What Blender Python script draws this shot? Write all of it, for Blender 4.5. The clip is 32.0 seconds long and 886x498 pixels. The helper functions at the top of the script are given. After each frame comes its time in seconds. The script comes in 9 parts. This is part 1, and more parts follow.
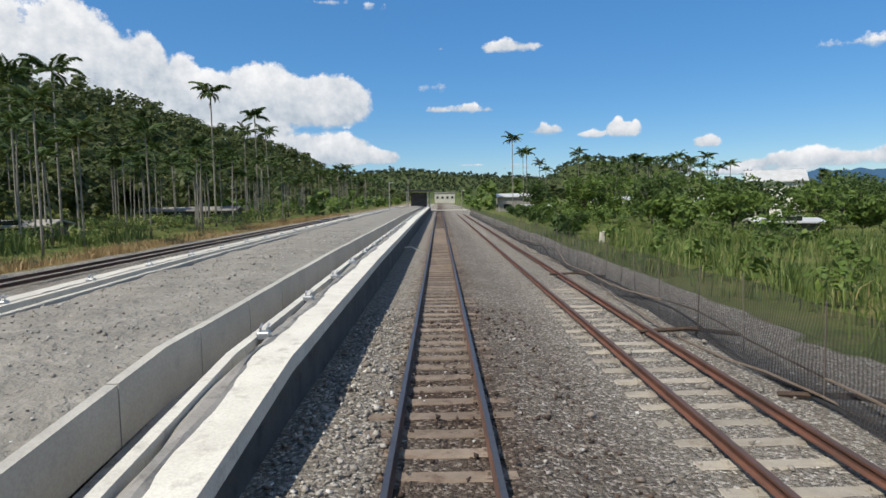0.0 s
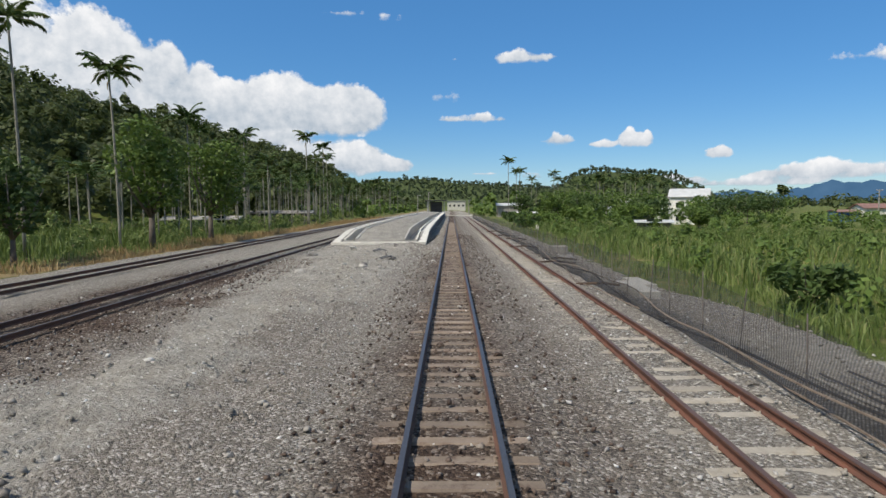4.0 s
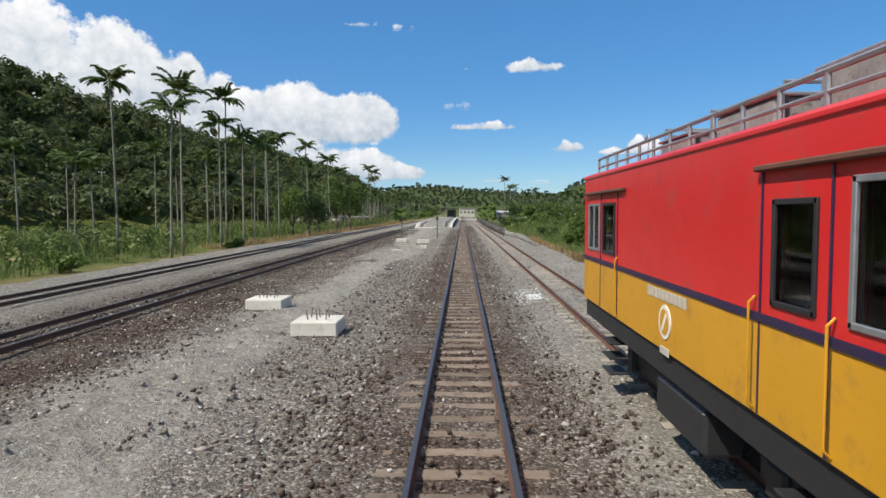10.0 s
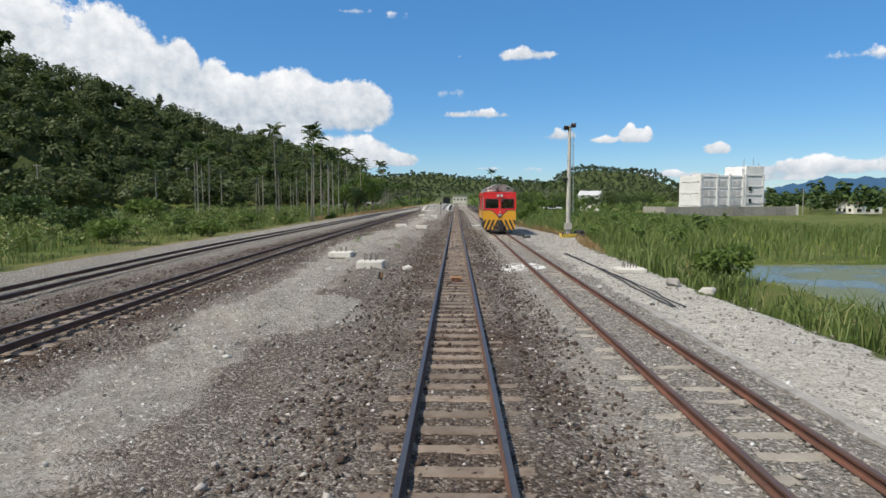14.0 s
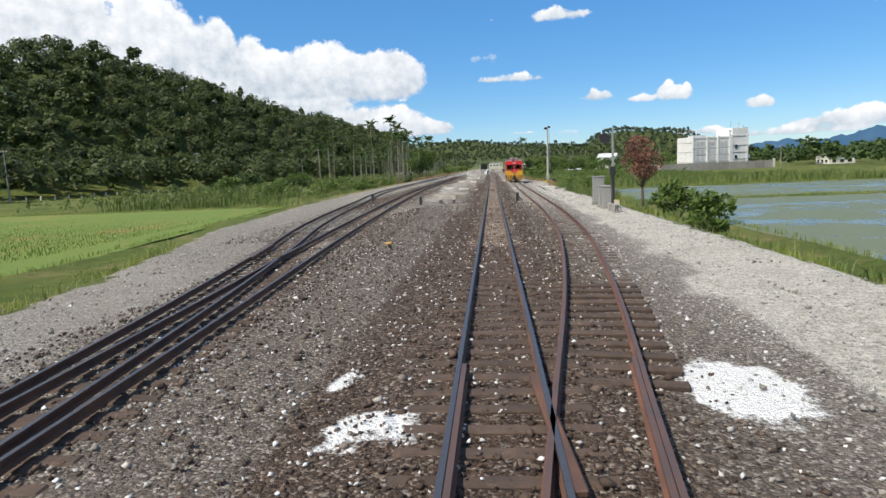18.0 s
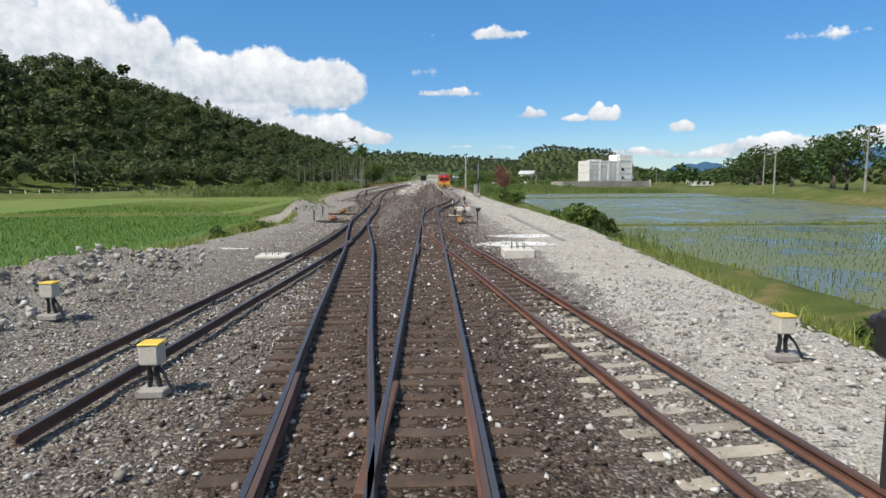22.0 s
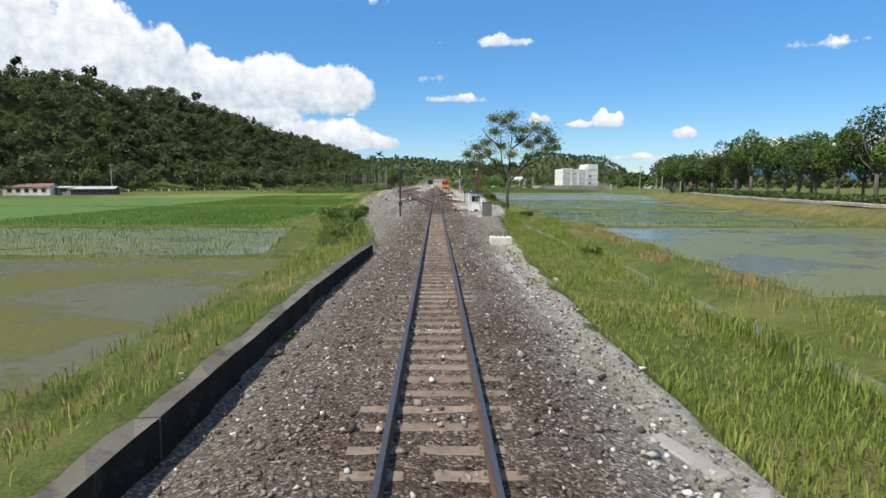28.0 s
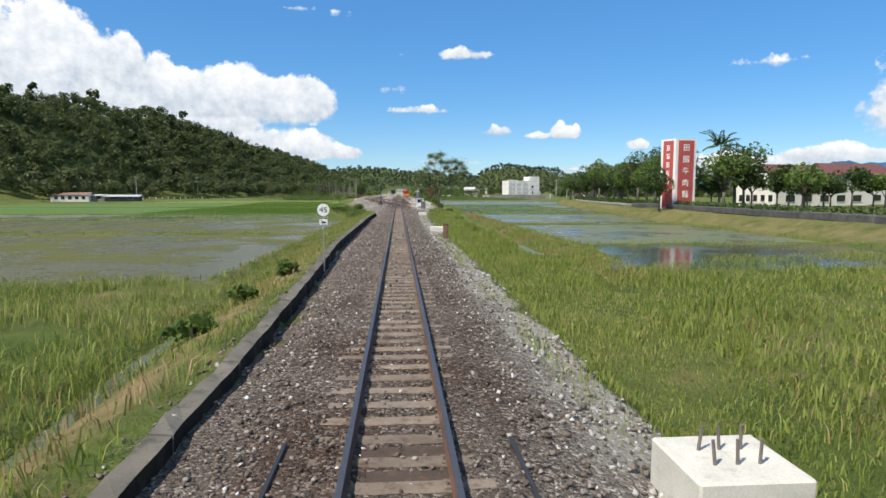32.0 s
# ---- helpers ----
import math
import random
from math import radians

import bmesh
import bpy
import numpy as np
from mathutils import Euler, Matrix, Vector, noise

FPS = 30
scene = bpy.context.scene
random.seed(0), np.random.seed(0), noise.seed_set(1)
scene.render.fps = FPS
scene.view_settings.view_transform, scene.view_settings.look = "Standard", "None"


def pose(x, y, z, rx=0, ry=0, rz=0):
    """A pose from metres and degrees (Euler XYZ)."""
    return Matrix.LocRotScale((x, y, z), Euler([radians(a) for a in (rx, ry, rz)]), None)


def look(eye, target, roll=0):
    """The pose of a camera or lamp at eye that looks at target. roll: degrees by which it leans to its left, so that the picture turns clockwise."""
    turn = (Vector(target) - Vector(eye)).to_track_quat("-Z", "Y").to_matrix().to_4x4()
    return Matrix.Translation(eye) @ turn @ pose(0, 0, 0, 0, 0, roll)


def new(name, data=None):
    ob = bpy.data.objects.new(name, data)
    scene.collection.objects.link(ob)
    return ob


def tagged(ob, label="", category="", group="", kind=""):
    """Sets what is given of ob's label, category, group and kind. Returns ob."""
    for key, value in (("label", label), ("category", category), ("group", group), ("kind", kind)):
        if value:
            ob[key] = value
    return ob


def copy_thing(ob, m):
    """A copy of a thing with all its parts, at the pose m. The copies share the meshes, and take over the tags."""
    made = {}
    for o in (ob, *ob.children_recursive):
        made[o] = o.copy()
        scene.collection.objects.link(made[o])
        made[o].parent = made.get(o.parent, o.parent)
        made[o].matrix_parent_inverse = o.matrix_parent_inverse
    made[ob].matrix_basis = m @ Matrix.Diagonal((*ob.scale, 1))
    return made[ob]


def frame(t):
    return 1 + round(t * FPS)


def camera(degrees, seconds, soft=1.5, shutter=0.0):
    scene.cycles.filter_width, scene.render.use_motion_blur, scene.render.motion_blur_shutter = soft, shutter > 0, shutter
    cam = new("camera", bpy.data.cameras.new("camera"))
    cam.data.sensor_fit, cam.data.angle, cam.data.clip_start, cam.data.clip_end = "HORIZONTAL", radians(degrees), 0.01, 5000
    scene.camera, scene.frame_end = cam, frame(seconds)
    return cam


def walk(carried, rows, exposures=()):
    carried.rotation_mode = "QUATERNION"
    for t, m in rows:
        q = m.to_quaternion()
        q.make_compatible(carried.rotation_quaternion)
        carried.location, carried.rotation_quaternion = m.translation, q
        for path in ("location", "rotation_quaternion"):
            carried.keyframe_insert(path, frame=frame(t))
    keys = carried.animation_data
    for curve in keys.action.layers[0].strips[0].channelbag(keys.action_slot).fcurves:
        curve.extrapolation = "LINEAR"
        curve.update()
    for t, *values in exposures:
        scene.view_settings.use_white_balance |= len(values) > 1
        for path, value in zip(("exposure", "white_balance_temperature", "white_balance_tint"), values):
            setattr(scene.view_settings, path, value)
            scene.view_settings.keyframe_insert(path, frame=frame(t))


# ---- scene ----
cam = camera(72.41, 32.0)
PATH = [
    (0.0, (-0.002, 0.04, 2.765), (85.24, 0.86, -0.37)),
    (0.5, (-0.001, -5.82, 2.765), (85.59, 1.23, -0.22)),
    (1.0, (0.003, -11.68, 2.765), (86.19, 1.68, -0.03)),
    (1.5, (-0.000, -17.54, 2.765), (86.45, 1.64, 0.62)),
    (2.0, (0.005, -23.38, 2.765), (86.34, 1.17, 0.77)),
    (2.5, (0.001, -29.23, 2.765), (85.73, 0.69, 0.38)),
    (3.0, (-0.002, -35.07, 2.765), (85.67, 0.18, 0.21)),
    (3.5, (-0.005, -40.92, 2.765), (85.79, 0.04, 0.57)),
    (5.5, (-0.020, -64.38, 2.765), (86.55, 0.94, 1.23)),
    (6.0, (-0.013, -70.26, 2.765), (86.63, 0.77, 0.67)),
    (6.5, (-0.002, -76.18, 2.765), (86.64, 1.25, 0.25)),
    (7.0, (0.000, -82.17, 2.765), (86.47, 1.33, 1.37)),
    (7.5, (-0.006, -88.24, 2.765), (86.55, 1.44, 2.51)),
    (8.0, (-0.005, -94.40, 2.765), (86.29, 1.28, 3.13)),
    (8.5, (-0.013, -100.60, 2.765), (86.37, 1.17, 3.47)),
    (9.0, (-0.012, -106.82, 2.765), (86.36, 1.18, 3.25)),
    (9.5, (-0.000, -113.04, 2.765), (86.52, 0.61, 2.96)),
    (10.0, (0.009, -119.25, 2.765), (86.62, 0.24, 1.83)),
    (10.5, (-0.037, -125.46, 2.765), (86.57, -0.43, 0.13)),
    (11.0, (-0.000, -131.66, 2.765), (86.71, -0.79, -0.69)),
    (11.5, (0.007, -137.80, 2.765), (86.69, -0.77, -1.05)),
    (12.0, (-0.006, -143.90, 2.765), (85.56, -0.57, -0.52)),
    (12.5, (0.003, -150.00, 2.765), (85.08, -0.62, 0.24)),
    (13.0, (0.008, -156.14, 2.765), (85.23, -0.13, 0.99)),
    (13.5, (0.007, -162.38, 2.765), (85.56, 0.05, 1.31)),
    (14.0, (-0.005, -168.73, 2.765), (85.40, -0.00, 1.19)),
    (14.5, (0.012, -175.16, 2.765), (84.89, -0.03, 1.27)),
    (16.5, (-0.003, -201.14, 2.765), (83.86, 1.79, -0.11)),
    (17.0, (-0.001, -207.71, 2.765), (83.24, 2.66, 1.51)),
    (17.5, (-0.005, -214.35, 2.765), (82.58, 3.16, 3.66)),
    (18.0, (-0.018, -221.03, 2.765), (82.40, 2.32, 4.58)),
    (18.5, (-0.012, -227.76, 2.765), (82.45, 0.92, 5.29)),
    (19.0, (-0.026, -234.53, 2.765), (82.10, 0.68, 5.14)),
    (19.5, (0.002, -241.36, 2.765), (81.96, 0.27, 4.31)),
    (20.0, (0.005, -248.20, 2.765), (82.34, -0.53, 1.68)),
    (20.5, (-0.007, -255.09, 2.765), (82.43, -0.11, 0.48)),
    (21.0, (0.011, -261.92, 2.765), (83.72, 0.27, 1.05)),
    (21.5, (-0.002, -268.68, 2.765), (83.83, 0.31, -0.06)),
    (22.0, (0.011, -275.43, 2.765), (83.31, 0.31, -1.22)),
    (22.5, (0.017, -282.22, 2.765), (83.60, 0.15, -1.71)),
    (23.0, (0.024, -289.02, 2.765), (82.46, -0.24, -1.69)),
    (23.5, (-0.001, -295.81, 2.765), (80.92, -0.31, -1.59)),
    (24.0, (-0.005, -302.60, 2.765), (80.89, -0.35, -0.06)),
    (24.5, (0.013, -309.38, 2.765), (81.38, 0.22, 1.41)),
    (26.5, (-0.016, -336.34, 2.765), (83.07, 0.24, 0.45)),
    (27.0, (-0.009, -343.05, 2.765), (84.11, 0.54, 0.64)),
    (27.5, (0.017, -349.72, 2.765), (84.39, 0.25, -0.04)),
    (28.0, (-0.009, -356.38, 2.765), (83.72, 0.02, -0.65)),
    (28.5, (0.001, -363.05, 2.765), (84.58, -0.01, -1.32)),
    (29.0, (-0.001, -369.78, 2.765), (85.62, 0.36, -1.97)),
    (29.5, (-0.024, -376.56, 2.765), (86.69, 1.10, -2.17)),
    (30.0, (0.004, -383.38, 2.765), (87.04, 1.28, -2.70)),
    (30.5, (0.004, -390.14, 2.765), (86.74, 0.74, -3.37)),
    (31.0, (-0.000, -396.89, 2.765), (86.22, 0.62, -4.29)),
    (31.5, (0.001, -403.64, 2.765), (84.85, 0.36, -4.12)),
    (32.0, (0.003, -410.38, 2.765), (84.62, -0.08, -4.20)),
]
walk(cam, [(t, pose(*e, *a)) for t, e, a in PATH], [(0, 0.29), (6, 0.26), (9, 0.37), (14.5, 0.34), (17, 0.5), (20, 0.54), (22, 0.42), (24, 0.46), (27, 0.54), (32, 0.56)])

# ---- sky and sun ----
SUN = Vector((-0.60, -0.49, 1.0)).normalized()
world = bpy.data.worlds.new("world")
scene.world = world
world.use_nodes = True
wt = world.node_tree
sky = wt.nodes.new("ShaderNodeTexSky")
sky.sky_type, sky.sun_disc = 'NISHITA', False
sky.sun_elevation, sky.sun_rotation = math.asin(SUN.z), math.atan2(SUN.x, SUN.y)
sky.altitude, sky.air_density, sky.dust_density, sky.ozone_density = 0.0, 1.0, 0.0, 3.2
hue = wt.nodes.new("ShaderNodeHueSaturation")
hue.inputs["Saturation"].default_value = 1.34
wt.links.new(sky.outputs[0], hue.inputs["Color"])
cool = wt.nodes.new("ShaderNodeMix")
cool.data_type, cool.blend_type = 'RGBA', 'MULTIPLY'
cool.inputs[0].default_value = 1.0
cool.inputs[7].default_value = (0.88, 1.0, 1.10, 1)
wt.links.new(hue.outputs[0], cool.inputs[6])
even = wt.nodes.new("ShaderNodeMix")
even.data_type = 'RGBA'
even.inputs[0].default_value = 0.42
even.inputs[7].default_value = (1.15, 2.95, 5.9, 1)
wt.links.new(cool.outputs[2], even.inputs[6])
wt.links.new(even.outputs[2], wt.nodes["Background"].inputs[0])
wt.nodes["Background"].inputs[1].default_value = 0.090
sun_data = bpy.data.lights.new("sun", 'SUN')
sun_data.energy, sun_data.angle, sun_data.color = 4.4, radians(0.53), (1.0, 0.925, 0.80)
sun_ob = new("sun", sun_data)
sun_ob.matrix_world = look(SUN * 200, (0, 0, 0))

# ---- mesh helpers ----
rng = np.random.default_rng(7)


class MB:
    """Collects vertices and faces of one part."""

    def __init__(self):
        self.v, self.f, self.m = [], [], []

    def add(self, verts, faces, mi=0, out=True):
        o = len(self.v)
        verts = [Vector(p) for p in verts]
        if out:
            c = sum(verts, Vector()) / len(verts)
            fixed = []
            for f in faces:
                a, b, d = verts[f[0]], verts[f[1]], verts[f[2]]
                n = (b - a).cross(d - a)
                mid = sum((verts[i] for i in f), Vector()) / len(f)
                fixed.append(tuple(f) if n.dot(mid - c) >= 0 else tuple(reversed(f)))
            faces = fixed
        self.v += [tuple(p) for p in verts]
        self.f += [tuple(o + i for i in f) for f in faces]
        self.m += [mi] * len(faces)
        return self

    def box(self, c, s, bev=0.0, rot=None, mi=0):
        h = [k / 2 for k in s]
        b = min(bev, *[k * 0.9 for k in h]) if bev else 0
        signs = [(i, j, k) for i in (-1, 1) for j in (-1, 1) for k in (-1, 1)]
        if not b:
            vs = [Vector((g[0] * h[0], g[1] * h[1], g[2] * h[2])) for g in signs]
            fs = [(0, 1, 3, 2), (4, 5, 7, 6), (0, 1, 5, 4), (2, 3, 7, 6), (0, 2, 6, 4), (1, 3, 7, 5)]
        else:
            vs, idx = [], {}
            for ci, g in enumerate(signs):
                for a in range(3):
                    idx[ci, a] = len(vs)
                    vs.append(Vector([g[k] * (h[k] if k == a else h[k] - b) for k in range(3)]))
            fs = []
            for a in range(3):
                o1, o2 = [k for k in range(3) if k != a]
                for sg in (-1, 1):
                    cs = sorted([ci for ci, g in enumerate(signs) if g[a] == sg], key=lambda ci: math.atan2(signs[ci][o1], signs[ci][o2]))
                    fs.append([idx[ci, a] for ci in cs])
                for s1 in (-1, 1):
                    for s2 in (-1, 1):
                        p, q = [ci for ci, g in enumerate(signs) if g[o1] == s1 and g[o2] == s2]
                        fs.append([idx[p, o1], idx[q, o1], idx[q, o2], idx[p, o2]])
            fs += [[idx[ci, 0], idx[ci, 1], idx[ci, 2]] for ci in range(8)]
        if rot:
            e = Euler([radians(k) for k in rot])
            vs = [e.to_matrix() @ p for p in vs]
        return self.add([p + Vector(c) for p in vs], fs, mi)

    def cyl(self, p0, p1, r0, r1=None, n=10, mi=0):
        r1 = r0 if r1 is None else r1
        p0, p1 = Vector(p0), Vector(p1)
        q = (p1 - p0).to_track_quat('Z', 'Y').to_matrix()
        ring = [q @ Vector((math.cos(6.28319 * i / n), math.sin(6.28319 * i / n), 0)) for i in range(n)]
        vs = [p0 + k * r0 for k in ring] + [p1 + k * r1 for k in ring]
        fs = [(i, (i + 1) % n, n + (i + 1) % n, n + i) for i in range(n)] + [tuple(range(n))[::-1], tuple(range(n, 2 * n))]
        return self.add(vs, fs, mi)

    def tube(self, pts, radii, n=7, mi=0, cap=True):
        pts = [Vector(p) for p in pts]
        if not hasattr(radii, "__len__"):
            radii = [radii] * len(pts)
        vs, fs = [], []
        up = Vector((0.13, 0.31, 1))
        for i, p in enumerate(pts):
            d = (pts[min(i + 1, len(pts) - 1)] - pts[max(i - 1, 0)]).normalized()
            a = d.cross(up)
            if a.length < 0.1:
                a = d.cross(Vector((1, 0, 0)))
            a.normalize()
            b = d.cross(a)
            for k in range(n):
                t = 6.28319 * k / n
                vs.append(p + (a * math.cos(t) + b * math.sin(t)) * radii[i])
        for i in range(len(pts) - 1):
            for k in range(n):
                fs.append((i * n + (k + 1) % n, i * n + k, (i + 1) * n + k, (i + 1) * n + (k + 1) % n))
        if cap:
            fs += [tuple(range(n)), tuple(range((len(pts) - 1) * n, len(pts) * n))[::-1]]
        return self.add(vs, fs, mi, out=False)

    def sweep(self, prof, path, mi=0, tops=(), top_mi=1, wid=1.0):
        """A closed profile (across, up) along a path; faces from the profile edges in tops get top_mi."""
        n, vs = len(prof), []
        pts = [Vector(p) for p in path]
        for i, p in enumerate(pts):
            d = pts[min(i + 1, len(pts) - 1)] - pts[max(i - 1, 0)]
            d = Vector((d.x, d.y, 0)).normalized()
            side = Vector((d.y, -d.x, 0))
            vs += [p + side * a + Vector((0, 0, b)) for a, b in prof]
        o = len(self.v)
        self.v += [tuple(p) for p in vs]
        for i in range(len(pts) - 1):
            for k in range(n):
                k2 = (k + 1) % n
                self.f.append((o + i * n + k, o + i * n + k2, o + (i + 1) * n + k2, o + (i + 1) * n + k))
                self.m.append(top_mi if k in tops else mi)
        self.f += [tuple(o + k for k in range(n))[::-1], tuple(o + (len(pts) - 1) * n + k for k in range(n))]
        self.m += [mi, mi]
        return self

    def mesh(self, name, mats, smooth=False):
        me = bpy.data.meshes.new(name)
        me.from_pydata(self.v, [], self.f)
        for m in (mats if isinstance(mats, (list, tuple)) else [mats]):
            me.materials.append(m)
        if any(self.m):
            me.polygons.foreach_set("material_index", self.m)
        if smooth:
            me.polygons.foreach_set("use_smooth", [True] * len(self.f))
        me.update()
        return me

    def part(self, name, mats, parent=None, label="", smooth=False):
        ob = new(name, self.mesh(name, mats, smooth))
        if parent:
            ob.parent = parent
        if label:
            ob["label"] = label
        return ob


def thing(name, label, category, at=(0, 0, 0), rz=0, group="", kind=""):
    ob = new(name)
    ob.empty_display_size = 0.2
    ob.matrix_world = pose(*at, 0, 0, rz)
    return tagged(ob, label, category, group, kind)


def raw_mesh(name, v, f, mats, smooth=False):
    """A mesh from arrays: v (n, 3), f (m, 3 or 4)."""
    v, f = np.asarray(v, np.float32), np.asarray(f, np.int32)
    me = bpy.data.meshes.new(name)
    me.vertices.add(len(v))
    me.vertices.foreach_set("co", v.ravel())
    k = f.shape[1]
    me.loops.add(f.size)
    me.loops.foreach_set("vertex_index", f.ravel())
    me.polygons.add(len(f))
    me.polygons.foreach_set("loop_start", np.arange(0, f.size, k, dtype=np.int32))
    for m in (mats if isinstance(mats, (list, tuple)) else [mats]):
        me.materials.append(m)
    if smooth:
        me.polygons.foreach_set("use_smooth", np.ones(len(f), bool))
    me.update(calc_edges=True)
    me.validate()
    return me


# ---- materials ----
def tree_of(name):
    m = bpy.data.materials.new(name)
    m.use_nodes = True
    return m, m.node_tree.nodes, m.node_tree.links, m.node_tree.nodes["Principled BSDF"]


def ramp(n, stops):
    r = n.new("ShaderNodeValToRGB")
    e = r.color_ramp.elements
    while len(e) < len(stops):
        e.new(0.5)
    for el, (p, c) in zip(e, stops):
        el.position, el.color = p, (*c, 1)
    return r


def mixc(n, l, fac, a, b, mode='MIX'):
    x = n.new("ShaderNodeMix")
    x.data_type, x.blend_type = 'RGBA', mode
    for sock, val in ((x.inputs[0], fac), (x.inputs[6], a), (x.inputs[7], b)):
        if isinstance(val, (int, float)):
            sock.default_value = val
        elif isinstance(val, tuple):
            sock.default_value = (*val, 1)
        else:
            l.new(val, sock)
    return x.outputs[2]


def tex(n, l, kind, scale, detail=3.0, rough=0.55, coord=None, **kw):
    t = n.new("ShaderNodeTexNoise" if kind == 'noise' else "ShaderNodeTexVoronoi")
    t.inputs["Scale"].default_value = scale
    if kind == 'noise':
        t.inputs["Detail"].default_value, t.inputs["Roughness"].default_value = detail, rough
    if coord:
        l.new(coord, t.inputs["Vector"])
    return t


def math_node(n, l, op, a, b=0.0, clamp=False):
    x = n.new("ShaderNodeMath")
    x.operation, x.use_clamp = op, clamp
    for s, val in zip(x.inputs, (a, b)):
        if isinstance(val, (int, float)):
            s.default_value = val
        else:
            l.new(val, s)
    return x.outputs[0]


def span(n, l, val, a, b):
    x = n.new("ShaderNodeMapRange")
    l.new(val, x.inputs[0])
    x.inputs[1].default_value, x.inputs[2].default_value = a, b
    return x.outputs[0]


def surf(name, c1, c2, rough=0.8, metal=0.0, scale=3.0, fine=40.0, bump=0.3, c3=None, amount3=0.35, spec=0.4, rand=0.15, dist=0.01):
    """A worn surface: two colours in large patches, a third in spots, fine grain and relief."""
    m, n, l, p = tree_of(name)
    g = n.new("ShaderNodeNewGeometry").outputs["Position"]
    big, small = tex(n, l, 'noise', scale, 4, 0.6, g), tex(n, l, 'noise', fine, 3, 0.6, g)
    col = mixc(n, l, span(n, l, big.outputs[0], 0.35, 0.65), c1, c2)
    if c3:
        spot = tex(n, l, 'noise', scale * 2.3, 5, 0.7, g)
        col = mixc(n, l, span(n, l, spot.outputs[0], 0.62 - amount3 * 0.25, 0.7), col, c3)
    dark = tuple(0.84 for _ in range(3))
    col = mixc(n, l, span(n, l, small.outputs[0], 0.3, 0.62), mixc(n, l, 1.0, col, dark, 'MULTIPLY'), col)
    if rand:
        info = n.new("ShaderNodeObjectInfo")
        hs = n.new("ShaderNodeHueSaturation")
        l.new(math_node(n, l, 'ADD', math_node(n, l, 'MULTIPLY', info.outputs["Random"], rand * 2), 1 - rand), hs.inputs["Value"])
        l.new(col, hs.inputs["Color"])
        col = hs.outputs[0]
    l.new(col, p.inputs["Base Color"])
    l.new(span(n, l, small.outputs[0], -0.5 + rough * 0.1, 1.6 - rough), p.inputs["Roughness"]) if rough < 0.5 else None
    p.inputs["Roughness"].default_value, p.inputs["Metallic"].default_value = rough, metal
    p.inputs["Specular IOR Level"].default_value = spec
    if bump:
        b = n.new("ShaderNodeBump")
        b.inputs["Strength"].default_value, b.inputs["Distance"].default_value = bump, dist
        l.new(math_node(n, l, 'ADD', small.outputs[0], big.outputs[0]), b.inputs["Height"])
        l.new(b.outputs[0], p.inputs["Normal"])
    return m


def leafy(name, dark, mid, light, dry=None, dry_amt=0.1, trans=0.25, rough=0.55):
    """Foliage: a colour for each leaf, patches over the crown, some light through."""
    m, n, l, p = tree_of(name)
    geo = n.new("ShaderNodeNewGeometry")
    stops = [(0.0, dark), (0.5, mid), (0.9, light)]
    if dry:
        stops = [(0.0, dark), (0.45, mid), (0.85 - dry_amt, light), (1 - dry_amt, dry)]
    r = ramp(n, stops)
    big = tex(n, l, 'noise', 0.22, 3, 0.6, geo.outputs["Position"])
    info = n.new("ShaderNodeObjectInfo")
    k = math_node(n, l, 'ADD', math_node(n, l, 'MULTIPLY', geo.outputs["Random Per Island"], 0.62), math_node(n, l, 'MULTIPLY', span(n, l, big.outputs[0], 0.3, 0.7), 0.26))
    k = math_node(n, l, 'ADD', k, math_node(n, l, 'MULTIPLY', info.outputs["Random"], 0.12))
    l.new(k, r.inputs[0])
    l.new(r.outputs[0], p.inputs["Base Color"])
    p.inputs["Roughness"].default_value = rough
    p.inputs["Specular IOR Level"].default_value = 0.25
    if trans:
        tr = n.new("ShaderNodeBsdfTranslucent")
        l.new(r.outputs[0], tr.inputs[0])
        mx = n.new("ShaderNodeMixShader")
        mx.inputs[0].default_value = trans
        l.new(p.outputs[0], mx.inputs[1])
        l.new(tr.outputs[0], mx.inputs[2])
        l.new(mx.outputs[0], n["Material Output"].inputs[0])
    return m


def stony(name, stops, rough=0.85):
    m, n, l, p = tree_of(name)
    geo = n.new("ShaderNodeNewGeometry")
    r = ramp(n, stops)
    l.new(geo.outputs["Random Per Island"], r.inputs[0])
    f = tex(n, l, 'noise', 55, 3, 0.6, geo.outputs["Position"])
    l.new(mixc(n, l, span(n, l, f.outputs[0], 0.3, 0.65), mixc(n, l, 1.0, r.outputs[0], (0.6, 0.6, 0.6), 'MULTIPLY'), r.outputs[0]), p.inputs["Base Color"])
    p.inputs["Roughness"].default_value = rough
    p.inputs["Specular IOR Level"].default_value = 0.3
    return m


def plain(name, c, rough=0.5, metal=0.0, spec=0.5):
    m, n, l, p = tree_of(name)
    geo = n.new("ShaderNodeNewGeometry")
    f = tex(n, l, 'noise', 9, 5, 0.65, geo.outputs["Position"])
    l.new(mixc(n, l, span(n, l, f.outputs[0], 0.35, 0.6), tuple(k * 0.82 for k in c), c), p.inputs["Base Color"])
    p.inputs["Roughness"].default_value, p.inputs["Metallic"].default_value = rough, metal
    p.inputs["Specular IOR Level"].default_value = spec
    return m


